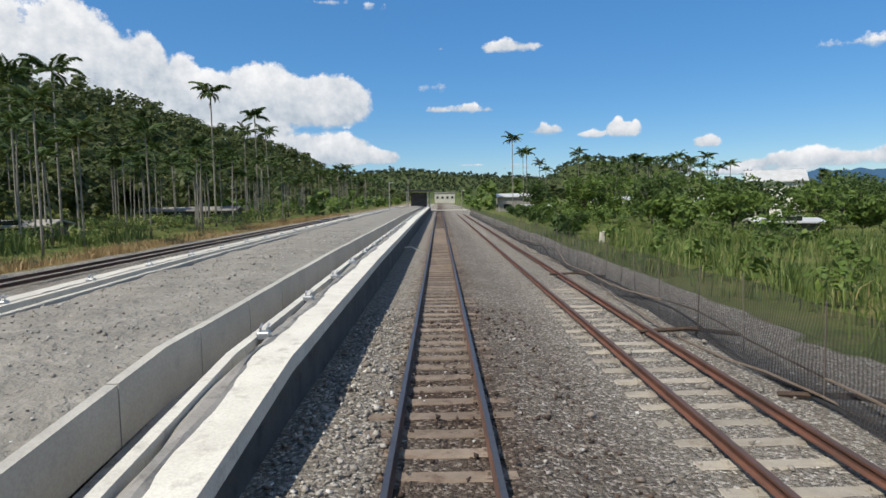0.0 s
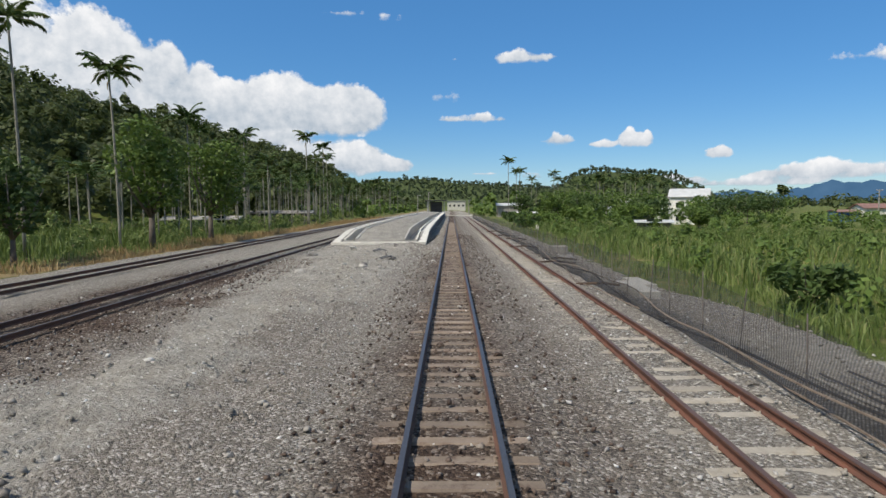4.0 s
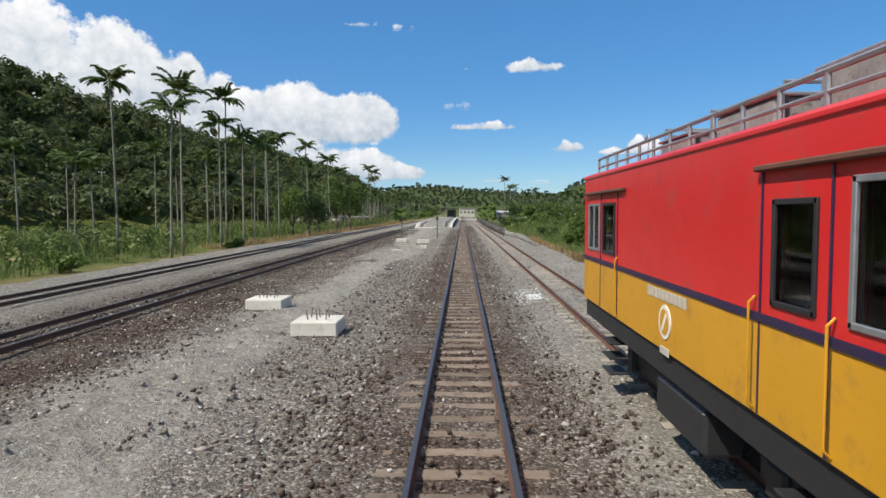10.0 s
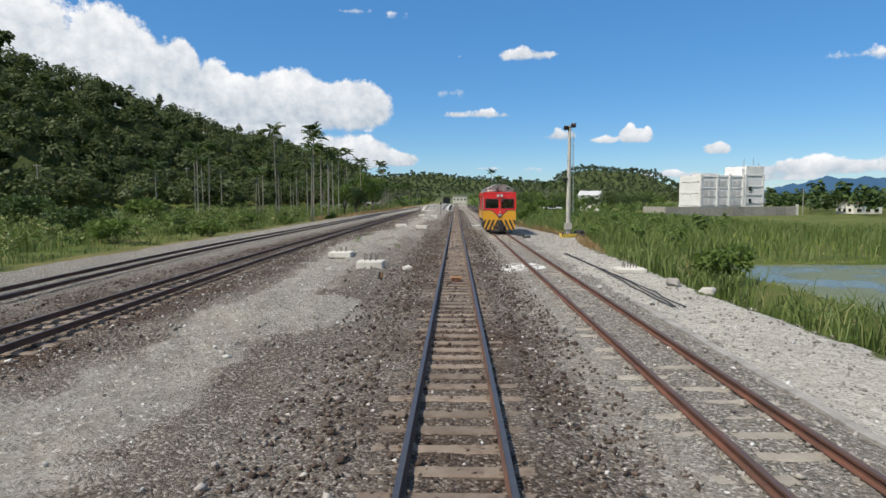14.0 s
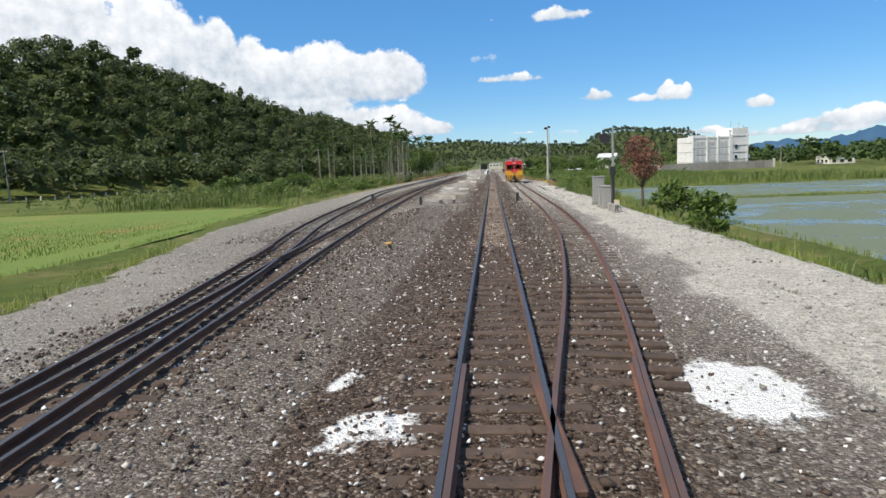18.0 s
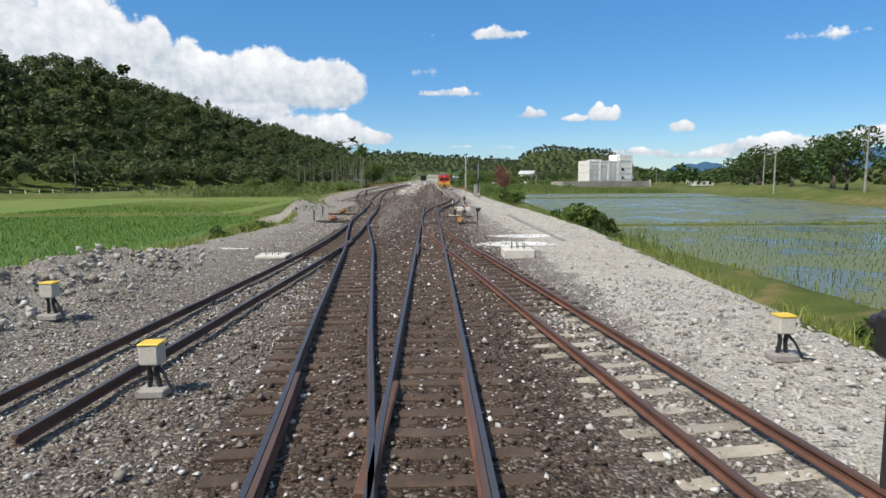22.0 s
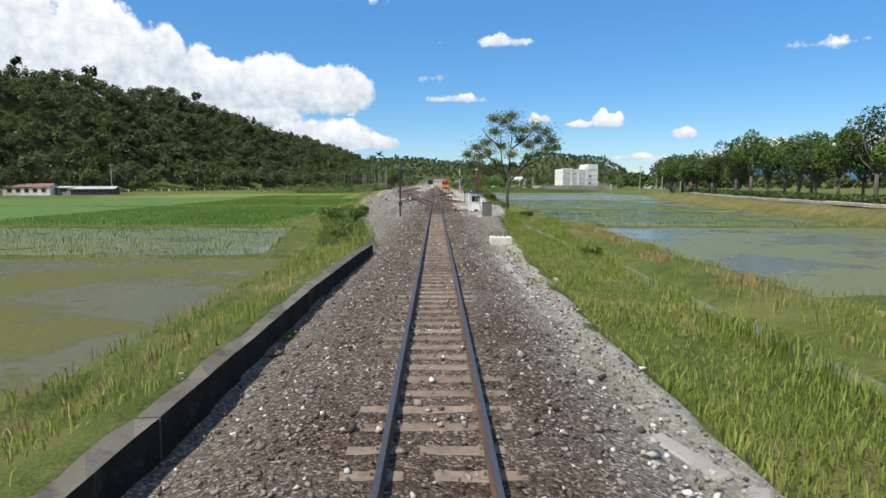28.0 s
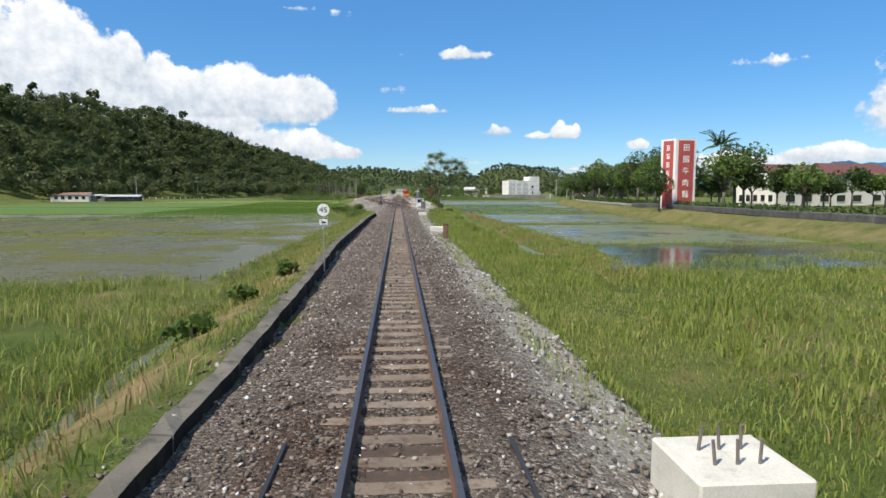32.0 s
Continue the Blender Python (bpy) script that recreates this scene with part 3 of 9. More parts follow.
def ground_material():
    m, n, l, p = tree_of("ground")
    g = n.new("ShaderNodeNewGeometry").outputs["Position"]
    at = n.new("ShaderNodeAttribute")
    at.attribute_name = "zone"
    sep = n.new("ShaderNodeSeparateColor")
    l.new(at.outputs["Color"], sep.inputs[0])
    # ballast: one shade for each stone
    warp = tex(n, l, 'noise', 9.0, 2, 0.5, g)
    bent = n.new("ShaderNodeVectorMath")
    bent.operation = 'MULTIPLY_ADD'
    l.new(warp.outputs["Color"], bent.inputs[0])
    bent.inputs[1].default_value = (0.05, 0.05, 0.05)
    l.new(g, bent.inputs[2])
    vo = tex(n, l, 'voronoi', 24, coord=bent.outputs[0])
    vo.distance = 'CHEBYCHEV'
    cell = n.new("ShaderNodeSeparateColor")
    l.new(vo.outputs["Color"], cell.inputs[0])
    grey = ramp(n, [(0, (0.165, 0.148, 0.125)), (0.35, (0.245, 0.222, 0.188)), (0.75, (0.33, 0.303, 0.26)), (0.93, (0.54, 0.51, 0.455))])
    l.new(cell.outputs[0], grey.inputs[0])
    brown = ramp(n, [(0, (0.042, 0.029, 0.022)), (0.4, (0.085, 0.057, 0.041)), (0.8, (0.135, 0.095, 0.07)), (0.95, (0.27, 0.225, 0.185))])
    l.new(cell.outputs[0], brown.inputs[0])
    gap_shade = span(n, l, vo.outputs["Distance"], 0.25, 0.62)
    big = tex(n, l, 'noise', 0.8, 5, 0.6, g)
    fine = tex(n, l, 'noise', 22, 4, 0.65, g)
    bal = mixc(n, l, sep.outputs[2], grey.outputs[0], brown.outputs[0])
    # colour darkens between the stones, in place of shade in the gaps
    bal = mixc(n, l, gap_shade, bal, mixc(n, l, 1.0, bal, (0.70, 0.68, 0.66), 'MULTIPLY'))
    # pale dirt with pebbles
    d = mixc(n, l, span(n, l, big.outputs[0], 0.35, 0.65), (0.325, 0.305, 0.262), (0.425, 0.398, 0.343))
    hz = n.new("ShaderNodeSeparateXYZ")
    l.new(g, hz.inputs[0])
    limy = math_node(n, l, 'MULTIPLY', span(n, l, hz.outputs[1], -96, -150), span(n, l, hz.outputs[0], 3.0, 4.5))
    d = mixc(n, l, limy, d, mixc(n, l, span(n, l, big.outputs[0], 0.35, 0.65), (0.56, 0.53, 0.455), (0.67, 0.64, 0.555)))
    d = mixc(n, l, span(n, l, fine.outputs[0], 0.35, 0.6), mixc(n, l, 1.0, d, (0.72, 0.71, 0.70), 'MULTIPLY'), d)
    clod = tex(n, l, 'noise', 4.5, 6, 0.7, g)
    d = mixc(n, l, span(n, l, clod.outputs[0], 0.42, 0.60), mixc(n, l, 1.0, d, (0.74, 0.73, 0.72), 'MULTIPLY'), d)
    d = mixc(n, l, span(n, l, cell.outputs[1], 0.74, 0.85), d, grey.outputs[0])
    gfac = math_node(n, l, 'ADD', sep.outputs[1], math_node(n, l, 'MULTIPLY', math_node(n, l, 'SUBTRACT', fine.outputs[0], 0.5), 0.9))
    bal = mixc(n, l, span(n, l, gfac, 0.35, 0.65), bal, d)
    # spilled lime, broken up over the stones
    la = n.new("ShaderNodeAttribute")
    la.attribute_name = "lime"
    smear = tex(n, l, 'noise', 1.7, 6, 0.7, g)
    lf = math_node(n, l, 'ADD', la.outputs["Fac"], math_node(n, l, 'ADD', math_node(n, l, 'MULTIPLY', math_node(n, l, 'SUBTRACT', smear.outputs[0], 0.5), 2.2), math_node(n, l, 'MULTIPLY', math_node(n, l, 'SUBTRACT', fine.outputs[0], 0.5), 0.5)))
    lf = math_node(n, l, 'MULTIPLY', span(n, l, lf, 0.42, 0.66), span(n, l, la.outputs["Fac"], 0.02, 0.2))
    bal = mixc(n, l, lf, bal, mixc(n, l, span(n, l, fine.outputs[0], 0.3, 0.6), (0.70, 0.69, 0.65), (0.84, 0.83, 0.80)))
    # soil and grass
    wide = tex(n, l, 'noise', 0.12, 4, 0.6, g)
    grass = mixc(n, l, span(n, l, big.outputs[0], 0.3, 0.7), (0.065, 0.095, 0.020), (0.125, 0.165, 0.036))
    grass = mixc(n, l, span(n, l, wide.outputs[0], 0.45, 0.7), grass, (0.17, 0.18, 0.055))
    grass = mixc(n, l, span(n, l, fine.outputs[0], 0.3, 0.6), mixc(n, l, 1.0, grass, (0.42, 0.42, 0.42), 'MULTIPLY'), grass)
    dry = mixc(n, l, span(n, l, fine.outputs[0], 0.3, 0.7), (0.20, 0.13, 0.07), (0.33, 0.24, 0.13))
    straw = tex(n, l, 'noise', 0.45, 5, 0.7, g)
    grass = mixc(n, l, span(n, l, straw.outputs[0], 0.52, 0.72), grass, (0.21, 0.165, 0.075))
    grass = mixc(n, l, math_node(n, l, 'MULTIPLY', at.outputs["Alpha"], span(n, l, big.outputs[0], 0.25, 0.6)), grass, dry)
    # woods and far mountains by height and distance
    wood = mixc(n, l, span(n, l, tex(n, l, 'noise', 0.05, 6, 0.7, g).outputs[0], 0.35, 0.65), (0.04, 0.054, 0.019), (0.075, 0.096, 0.03))
    grass = mixc(n, l, span(n, l, hz.outputs[2], 1.5, 5.0), grass, wood)
    rf = math_node(n, l, 'ADD', sep.outputs[0], math_node(n, l, 'MULTIPLY', math_node(n, l, 'SUBTRACT', fine.outputs[0], 0.5), 0.7))
    l.new(mixc(n, l, span(n, l, rf, 0.4, 0.6), grass, bal), p.inputs["Base Color"])
    p.inputs["Roughness"].default_value = 0.95
    p.inputs["Specular IOR Level"].default_value = 0.15
    b = n.new("ShaderNodeBump")
    b.inputs["Strength"].default_value, b.inputs["Distance"].default_value = 0.9, 0.04
    hgt = math_node(n, l, 'SUBTRACT', math_node(n, l, 'ADD', math_node(n, l, 'MULTIPLY', fine.outputs[0], 0.7), math_node(n, l, 'MULTIPLY', clod.outputs[0], 5.0)), math_node(n, l, 'MULTIPLY', vo.outputs["Distance"], math_node(n, l, 'MULTIPLY', math_node(n, l, 'SUBTRACT', sep.outputs[0], sep.outputs[1], True), 1.6)))
    l.new(hgt, b.inputs["Height"])
    l.new(b.outputs[0], p.inputs["Normal"])
    return m


ground_me.materials.append(ground_material())

# ---- tracks ----
def curve_x(pts, y):
    """Smooth centre line through (y, x) points."""
    p = sorted(pts)
    py, px = np.array([k[0] for k in p], float), np.array([k[1] for k in p], float)
    d = np.gradient(px, py)
    i = np.clip(np.searchsorted(py, y) - 1, 0, len(py) - 2)
    h = py[i + 1] - py[i]
    t = (y - py[i]) / h
    return (2 * t**3 - 3 * t**2 + 1) * px[i] + (t**3 - 2 * t**2 + t) * h * d[i] + (-2 * t**3 + 3 * t**2) * px[i + 1] + (t**3 - t**2) * h * d[i + 1]


MAIN = [(420, 0.0), (-470, 0.0)]
SIDING = [(420, 3.72), (-165, 3.72), (-176, 3.71), (-184, 3.66), (-190, 3.5), (-197, 3.15), (-202, 2.7), (-206, 2.28), (-210, 1.78), (-214.5, 1.15), (-218, 0.70), (-222, 0.32), (-226, 0.08), (-229, 0.0)]
STUB_R = [(-236, 0.0), (-240, 0.11), (-243, 0.30), (-247, 0.68), (-251.3, 1.2), (-257, 1.88), (-263, 2.58), (-271, 3.52)]
LEFT_A = [(420, -10.35), (-60, -10.33), (-110, -10.2), (-143, -9.75), (-165, -8.9), (-180, -8.1), (-190, -7.5), (-199, -6.9), (-207, -6.27), (-214, -5.78), (-225, -5.15), (-235, -4.7), (-240, -4.2), (-245, -3.62),
          (-249.6, -3.05), (-257, -2.35), (-265, -1.62), (-269, -1.22), (-274, -0.82), (-279, -0.47), (-284, -0.22), (-288.6, -0.06), (-293, 0.0)]
LEFT_B = [(420, -15.1), (-110, -15.1), (-136, -14.8), (-150, -13.9), (-164, -12.5), (-178, -11.2), (-190, -9.75), (-199, -8.2), (-207, -7.0), (-214, -6.12), (-220, -5.52), (-225, -5.15)]
STUB_L = [(-235, -4.7), (-240, -4.42), (-245, -4.25), (-250, -4.22), (-256, -4.42), (-262, -4.75), (-269, -5.12)]
HALF = 0.566
PROF = [(-0.0325, 0.0), (0.0325, 0.0), (0.035, -0.012), (0.034, -0.036), (0.009, -0.045), (0.009, -0.105), (0.06, -0.122), (0.06, -0.135), (-0.06, -0.135), (-0.06, -0.122), (-0.009, -0.105), (-0.009, -0.045), (-0.034, -0.036), (-0.035, -0.012)]


def rail(pts, side, y0, y1, name, parent, mats, step=1.5, shift=0.0, z=0.0):
    y = np.linspace(y0, y1, max(2, int(abs(y1 - y0) / step)))
    x = curve_x(pts, y) + side * HALF + shift
    MB().sweep(PROF[::-1], [(a, b, z) for a, b in zip(x, y)], tops=(12, 13), top_mi=1).part(name, mats, parent)


def track(label, pts, y0, y1, mats, step=1.5, z=0.0, sides=(-1, 1)):
    th = thing("railway_track", label, "track", group="railway tracks")
    for s in sides:
        rail(pts, s, y0, y1, "rail", th, mats, step, z=z)
    return th


def sleeper_mesh(length, w, mat, worn):
    b = MB()
    b.box((0, 0, -0.075), (length, w, 0.15), 0.022)
    if worn:
        for sx in (-HALF, HALF):
            b.box((sx, 0, 0.006), (0.22, w * 0.86, 0.02), 0.006)
            for dx in (-0.085, 0.085):
                b.cyl((sx + dx, 0.03 * (1 if dx > 0 else -1), 0.01), (sx + dx, 0.03 * (1 if dx > 0 else -1), 0.055), 0.022, 0.016, 6)
    return b.mesh("sleeper", mat)


SL_MAIN = sleeper_mesh(2.0, 0.23, SLEEPER, True)
SL_PALE = sleeper_mesh(2.0, 0.23, SLEEPER_PALE, True)
SL_WOOD = sleeper_mesh(2.25, 0.21, TIMBER, False)
STEELS, RUSTS = (RAIL_SIDE, RAIL_TOP), (RUSTY, RUSTY_TOP)
main = [track("main line with worn steel rails on brown concrete sleepers", MAIN, a, b, STEELS, 12) for a, b in ((-460, -296), (-296, -199), (-199, -40), (-40, 110))]
siding = track("rusty siding rails on pale concrete sleepers beside the main line", SIDING, -216.6, 110, RUSTS, 1.5)
stub_r = track("short rusty catch siding ending in the ballast", STUB_R, -271, -238.5, RUSTS, 1.5)
left_a = track("dark rails of the loop line half buried in ballast", LEFT_A, -290, 110, STEELS, 1.5)
left_b = track("dark rails of the outer loop beside the grass bank", LEFT_B, -221, 110, STEELS, 1.5)
stub_l = track("short left-over spur of dark rail ending in stones", STUB_L, -269, -238, STEELS, 1.5)
tagged(stub_l, "short spur of dark rail ending in loose stones")

# switch blades and guard rails lie close inside the stock rails
BLADES = ((siding, SIDING, -229, -216.6, 1, 0.0), (siding, SIDING, -229, -216.6, -1, 0.05), (stub_r, STUB_R, -238.5, -236, -1, 0.05), (left_a, LEFT_A, -293, -290, 1, -0.05), (left_b, LEFT_B, -225, -221, 1, -0.05), (stub_l, STUB_L, -238, -235, 1, -0.05))
for owner, pts, y0, y1, s, sh in BLADES:
    rail(pts, s, y0, y1, "switch_blade", owner, STEELS, 1.2, sh, -0.012)
for owner, pts, yc, s, sh in ((main[1], MAIN, -214.6, -1, 0.075), (siding, SIDING, -214.4, 1, -0.075), (main[1], MAIN, -251.4, -1, 0.075), (stub_r, STUB_R, -251.4, 1, -0.075), (main[1], MAIN, -268.8, 1, -0.075), (left_a, LEFT_A, -268.8, -1, 0.075), (left_a, LEFT_A, -249.7, 1, -0.075), (left_b, LEFT_B, -199, -1, 0.075)):
    rail(pts, s, yc - 1.9, yc + 1.9, "guard_rail", owner, RUSTS, 0.8, sh, -0.006)
for owner, x, y, a in ((siding, HALF, -214.6, 10), (stub_r, HALF, -251.4, -8), (left_a, -HALF, -268.8, -6), (left_a, -3.6, -249.6, -6), (left_b, -7.5, -199.2, 6)):
    MB().box((x, y, -0.055), (0.16, 3.0, 0.085), 0.02, (0, 0, a * 0.35)).part("frog", RAIL_SIDE, owner, "dark cast crossing nose")


def lay(owner, pts, y0, y1, gap, me, zt=-0.15, jitter=0.02, seed=1, skip=0.0):
    r = random.Random(seed)
    y = y0
    while y < y1:
        if r.random() >= skip:
            ob = new("sleeper", me)
            x = float(curve_x(pts, np.array([y]))[0])
            dx = float(curve_x(pts, np.array([y + 0.5]))[0]) - x
            ob.matrix_world = pose(x + r.uniform(-0.02, 0.02), y + r.uniform(-jitter, jitter), zt + r.uniform(-0.006, 0.004), 0, 0, -math.degrees(math.atan2(dx, 0.5)) + r.uniform(-0.5, 0.5))
            ob.parent = owner
        y += gap


lay(main[0], MAIN, -416, -301, 0.6, SL_MAIN, seed=2)
lay(main[1], MAIN, -300.6, -199, 0.57, SL_WOOD, seed=3)
lay(main[2], MAIN, -199, -40, 0.6, SL_MAIN, seed=4)
lay(main[3], MAIN, -40, 60, 0.6, SL_MAIN, seed=5)
lay(siding, SIDING, -124, -36, 0.62, SL_PALE, zt=-0.153, seed=6)
lay(siding, SIDING, -36, -22, 0.62, SL_PALE, zt=-0.166, seed=18)
lay(siding, SIDING, -22, 20, 0.62, SL_PALE, zt=-0.222, seed=16)
lay(siding, SIDING, -178, -124, 0.62, SL_PALE, zt=-0.166, seed=7)
lay(siding, SIDING, -213, -206, 0.6, SL_WOOD, zt=-0.16, seed=8)
lay(siding, SIDING, -206, -178, 0.6, SL_WOOD, zt=-0.228, seed=17)
lay(stub_r, STUB_R, -262, -250, 0.6, SL_WOOD, zt=-0.18, seed=9)
lay(stub_r, STUB_R, -271, -262, 0.62, SL_PALE, zt=-0.228, seed=10)
lay(left_a, LEFT_A, -272, -238, 0.6, SL_WOOD, zt=-0.19, seed=11)
lay(left_a, LEFT_A, -238, -200, 0.6, SL_WOOD, zt=-0.208, seed=12)
lay(left_a, LEFT_A, -200, -120, 0.62, SL_MAIN, zt=-0.212, seed=13)
lay(left_b, LEFT_B, -221, -190, 0.62, SL_WOOD, zt=-0.212, seed=14)
lay(stub_l, STUB_L, -252, -240, 0.62, SL_WOOD, zt=-0.165, seed=15)


def plank(parent, x0, x1, y, z, w, name, m, rz=0):
    return MB().box(((x0 + x1) / 2, y, z), (abs(x1 - x0), w, 0.14), 0.015, (0, 0, rz)).part(name, m, parent)


# long switch timbers that carry the point machines
for y, x0, x1, owner in ((-235.2, 0.75, 3.0, main[1]), (-235.9, 0.75, 3.1, main[1]), (-292.5, 0.75, 3.2, main[1]), (-293.1, 0.75, 3.3, main[1]), (-229.0, 0.75, 3.1, main[1]), (-229.5, 0.75, 3.2, main[1]),
                         (-224.3, -8.6, -5.8, left_a), (-225.0, -8.4, -5.8, left_a), (-233.2, -7.9, -5.3, left_a), (-233.9, -7.7, -5.3, left_a)):
    plank(owner, x0, x1, y, -0.19, 0.24, "switch_timber", TIMBER)
for y in (-236.4, -229.2, -292.9):
    MB().box((0, y, -0.10), (1.0, 0.05, 0.03), 0.006).box((0, y - 0.35, -0.10), (1.0, 0.04, 0.03), 0.006).box((0.85, y, -0.12), (1.1, 0.045, 0.03), 0.006).part("drive_rod", STEEL_DARK, main[1])
for x, y in ((-5.1, -225), (-4.75, -233.6)):
    MB().box((x, y, -0.10), (1.0, 0.05, 0.03), 0.006).box((x - 0.9, y, -0.12), (0.9, 0.045, 0.03), 0.006).part("drive_rod", STEEL_DARK, left_a)


# ---- stones of the ballast ----
def stone_field(name, x, y, z, size, mat, seed, flat=0.75):
    """Many small angular stones as one mesh."""
    r = np.random.default_rng(seed)
    n = len(x)
    base = np.array([(1, 0, 0), (-1, 0, 0), (0, 1, 0), (0, -1, 0), (0, 0, 1), (0, 0, -1)], float)
    tri = np.array([(0, 2, 4), (2, 1, 4), (1, 3, 4), (3, 0, 4), (2, 0, 5), (1, 2, 5), (3, 1, 5), (0, 3, 5)])
    v = base[None] * r.uniform(0.6, 1.25, (n, 6, 1)) + r.normal(0, 0.16, (n, 6, 3))
    v = v * (size[:, None, None] * r.uniform(0.7, 1.3, (n, 1, 3)))
    q = r.normal(size=(n, 4))
    q /= np.linalg.norm(q, axis=1, keepdims=True)
    w, a, b, c = q.T
    R = np.stack([1 - 2 * (b * b + c * c), 2 * (a * b - c * w), 2 * (a * c + b * w), 2 * (a * b + c * w), 1 - 2 * (a * a + c * c), 2 * (b * c - a * w), 2 * (a * c - b * w), 2 * (b * c + a * w), 1 - 2 * (a * a + b * b)], -1).reshape(n, 3, 3)
    v = np.einsum('nij,nkj->nki', R, v)
    v[:, :, 2] *= flat
    v += np.stack([x, y, z], -1)[:, None]
    f = (tri[None] + 6 * np.arange(n)[:, None, None]).reshape(-1, 3)
    return new(name, raw_mesh(name, v.reshape(-1, 3), f, mat))


GREY_STONES = stony("stone_grey", [(0, (0.165, 0.147, 0.125)), (0.35, (0.265, 0.24, 0.205)), (0.72, (0.365, 0.335, 0.29)), (0.92, (0.46, 0.435, 0.395)), (1.0, (0.62, 0.60, 0.56))])
BROWN_STONES = stony("stone_brown", [(0, (0.042, 0.029, 0.022)), (0.4, (0.085, 0.058, 0.043)), (0.78, (0.145, 0.105, 0.08)), (0.94, (0.29, 0.25, 0.21)), (1.0, (0.60, 0.56, 0.50))])


MIXED_STONES = stony("stone_mixed", [(0, (0.06, 0.045, 0.036)), (0.35, (0.135, 0.105, 0.084)), (0.7, (0.225, 0.187, 0.155)), (0.92, (0.38, 0.335, 0.29)), (1.0, (0.62, 0.59, 0.55))])
PALE_STONES = stony("stone_pale", [(0, (0.24, 0.225, 0.2)), (0.4, (0.38, 0.36, 0.325)), (0.8, (0.5, 0.48, 0.44)), (1.0, (0.68, 0.66, 0.62))])
CHIPS = stony("stone_white", [(0, (0.45, 0.44, 0.42)), (0.5, (0.66, 0.65, 0.62)), (1.0, (0.82, 0.81, 0.78))])


def near_rail(x, y, w):
    hit = np.zeros(len(x), bool)
    for pts, a, b in ((MAIN, -460, 120), (SIDING, -229, 110), (STUB_R, -271, -236), (LEFT_A, -293, 110), (LEFT_B, -225, 110), (STUB_L, -269, -235)):
        ok = (y > a) & (y < b)
        cx = curve_x(pts, np.clip(y, a, b))
        hit |= ok & (np.abs(np.abs(x - cx) - HALF) < w)
    return hit


def scatter(n, x0, x1, y0, y1, seed):
    r = np.random.default_rng(seed)
    return r.uniform(x0, x1, n), r.uniform(y0, y1, n), r


def on_sleeper(x, y):
    """Stones lie thin over the middle of the track, thick beside it."""
    return (np.abs(x) < 1.02) & (y < 60)


def ballast(name, label, n, x0, x1, y0, y1, smin, smax, mat, seed, keep=None):
    x, y, r = scatter(n, x0, x1, y0, y1, seed)
    ok = ~near_rail(x, y, 0.075) & (x > lerp_pts(y, EDGE_L) - 0.4) & (x < lerp_pts(y, EDGE_R) + 0.5)
    ok &= ~((x > -9.6) & (x < -1.95) & (y > 0.6))
    if keep is not None:
        ok &= keep(x, y, r)
    x, y = x[ok], y[ok]
    s = r.uniform(smin, smax, len(x)) * np.where(r.random(len(x)) < 0.04, 1.7, 1.0)
    z = ground_z(x, y) + s * r.uniform(0.1, 0.75, len(x)) 
    # the bed stands higher close to the rails, level with the sleepers
    m = np.clip(1.0 - (np.abs(x) - 1.0) / 0.7, 0, 1)
    z = z + m * r.uniform(-0.025, 0.025, len(x))
    ob = stone_field(name, x, y, z, s, mat, seed + 50)
    return tagged(ob, label, "ballast", kind="stuff")


def thin_mid(x, y, r):
    return (np.abs(x) > 1.0) | (r.random(len(x)) < 0.75)


ballast("ballast", "brown rust-stained ballast stones round the main line", 28000, -2.1, 2.1, -297, 16, 0.022, 0.048, BROWN_STONES, 21, lambda x, y, r: thin_mid(x, y, r) & ((y < -9) | (x > -0.7)))
ballast("ballast", "clean grey ballast stones beside the platform wall", 3200, -2.6, -0.66, -10, 16, 0.025, 0.055, GREY_STONES, 43)
ballast("ballast", "warm brown and tan ballast stones of the open line", 14000, -2.1, 2.1, -416, -297, 0.022, 0.048, MIXED_STONES, 35, thin_mid)
ballast("ballast", "grey ballast stones between the tracks", 27000, 1.3, 8.6, -416, 16, 0.022, 0.05, GREY_STONES, 22, lambda x, y, r: ((y > -295) | (r.random(len(x)) < 0.35)) & ((y > -165) | (x > 3.3) | (r.random(len(x)) < 0.3)) & (r.random(len(x)) < np.where((y < -180) & (x > 4.3), 0.15, 1.0)) & ((x < 3.6) | (y > -300)))
ballast("ballast", "grey ballast and broken stones beside the loop lines", 22000, -12.5, -1.5, -330, 4, 0.022, 0.055, GREY_STONES, 23, lambda x, y, r: ((x < -6.5) | (y > -148) | (y < -294) | (r.random(len(x)) < 0.25)) & ((x > -7.6) | (y < -185) | (r.random(len(x)) < 0.25)) & ((x < -2.7) | (y > -112) | (y < -170)) & (r.random(len(x)) < np.where((x > -8.5) & (x < -3.5) & (y > -175), 0.15, 1.0)))
ballast("ballast", "dark brown ballast stones in the station throat", 17000, -5.0, 3.0, -300, -172, 0.022, 0.05, BROWN_STONES, 24)
ballast("ballast", "dark brown ballast stones between main line and loop", 8000, -8.6, -4.6, -220, -180, 0.022, 0.05, BROWN_STONES, 37)
ballast("ballast", "dark brown ballast stones near the railcar siding", 12000, -2.7, 2.5, -170, -108, 0.022, 0.05, BROWN_STONES, 28, lambda x, y, r: np.abs(x) > 1.2)
ballast("ballast", "dark brown ballast stones along the loop line", 23000, -12.6, -7.2, -195, -12, 0.022, 0.048, BROWN_STONES, 33)
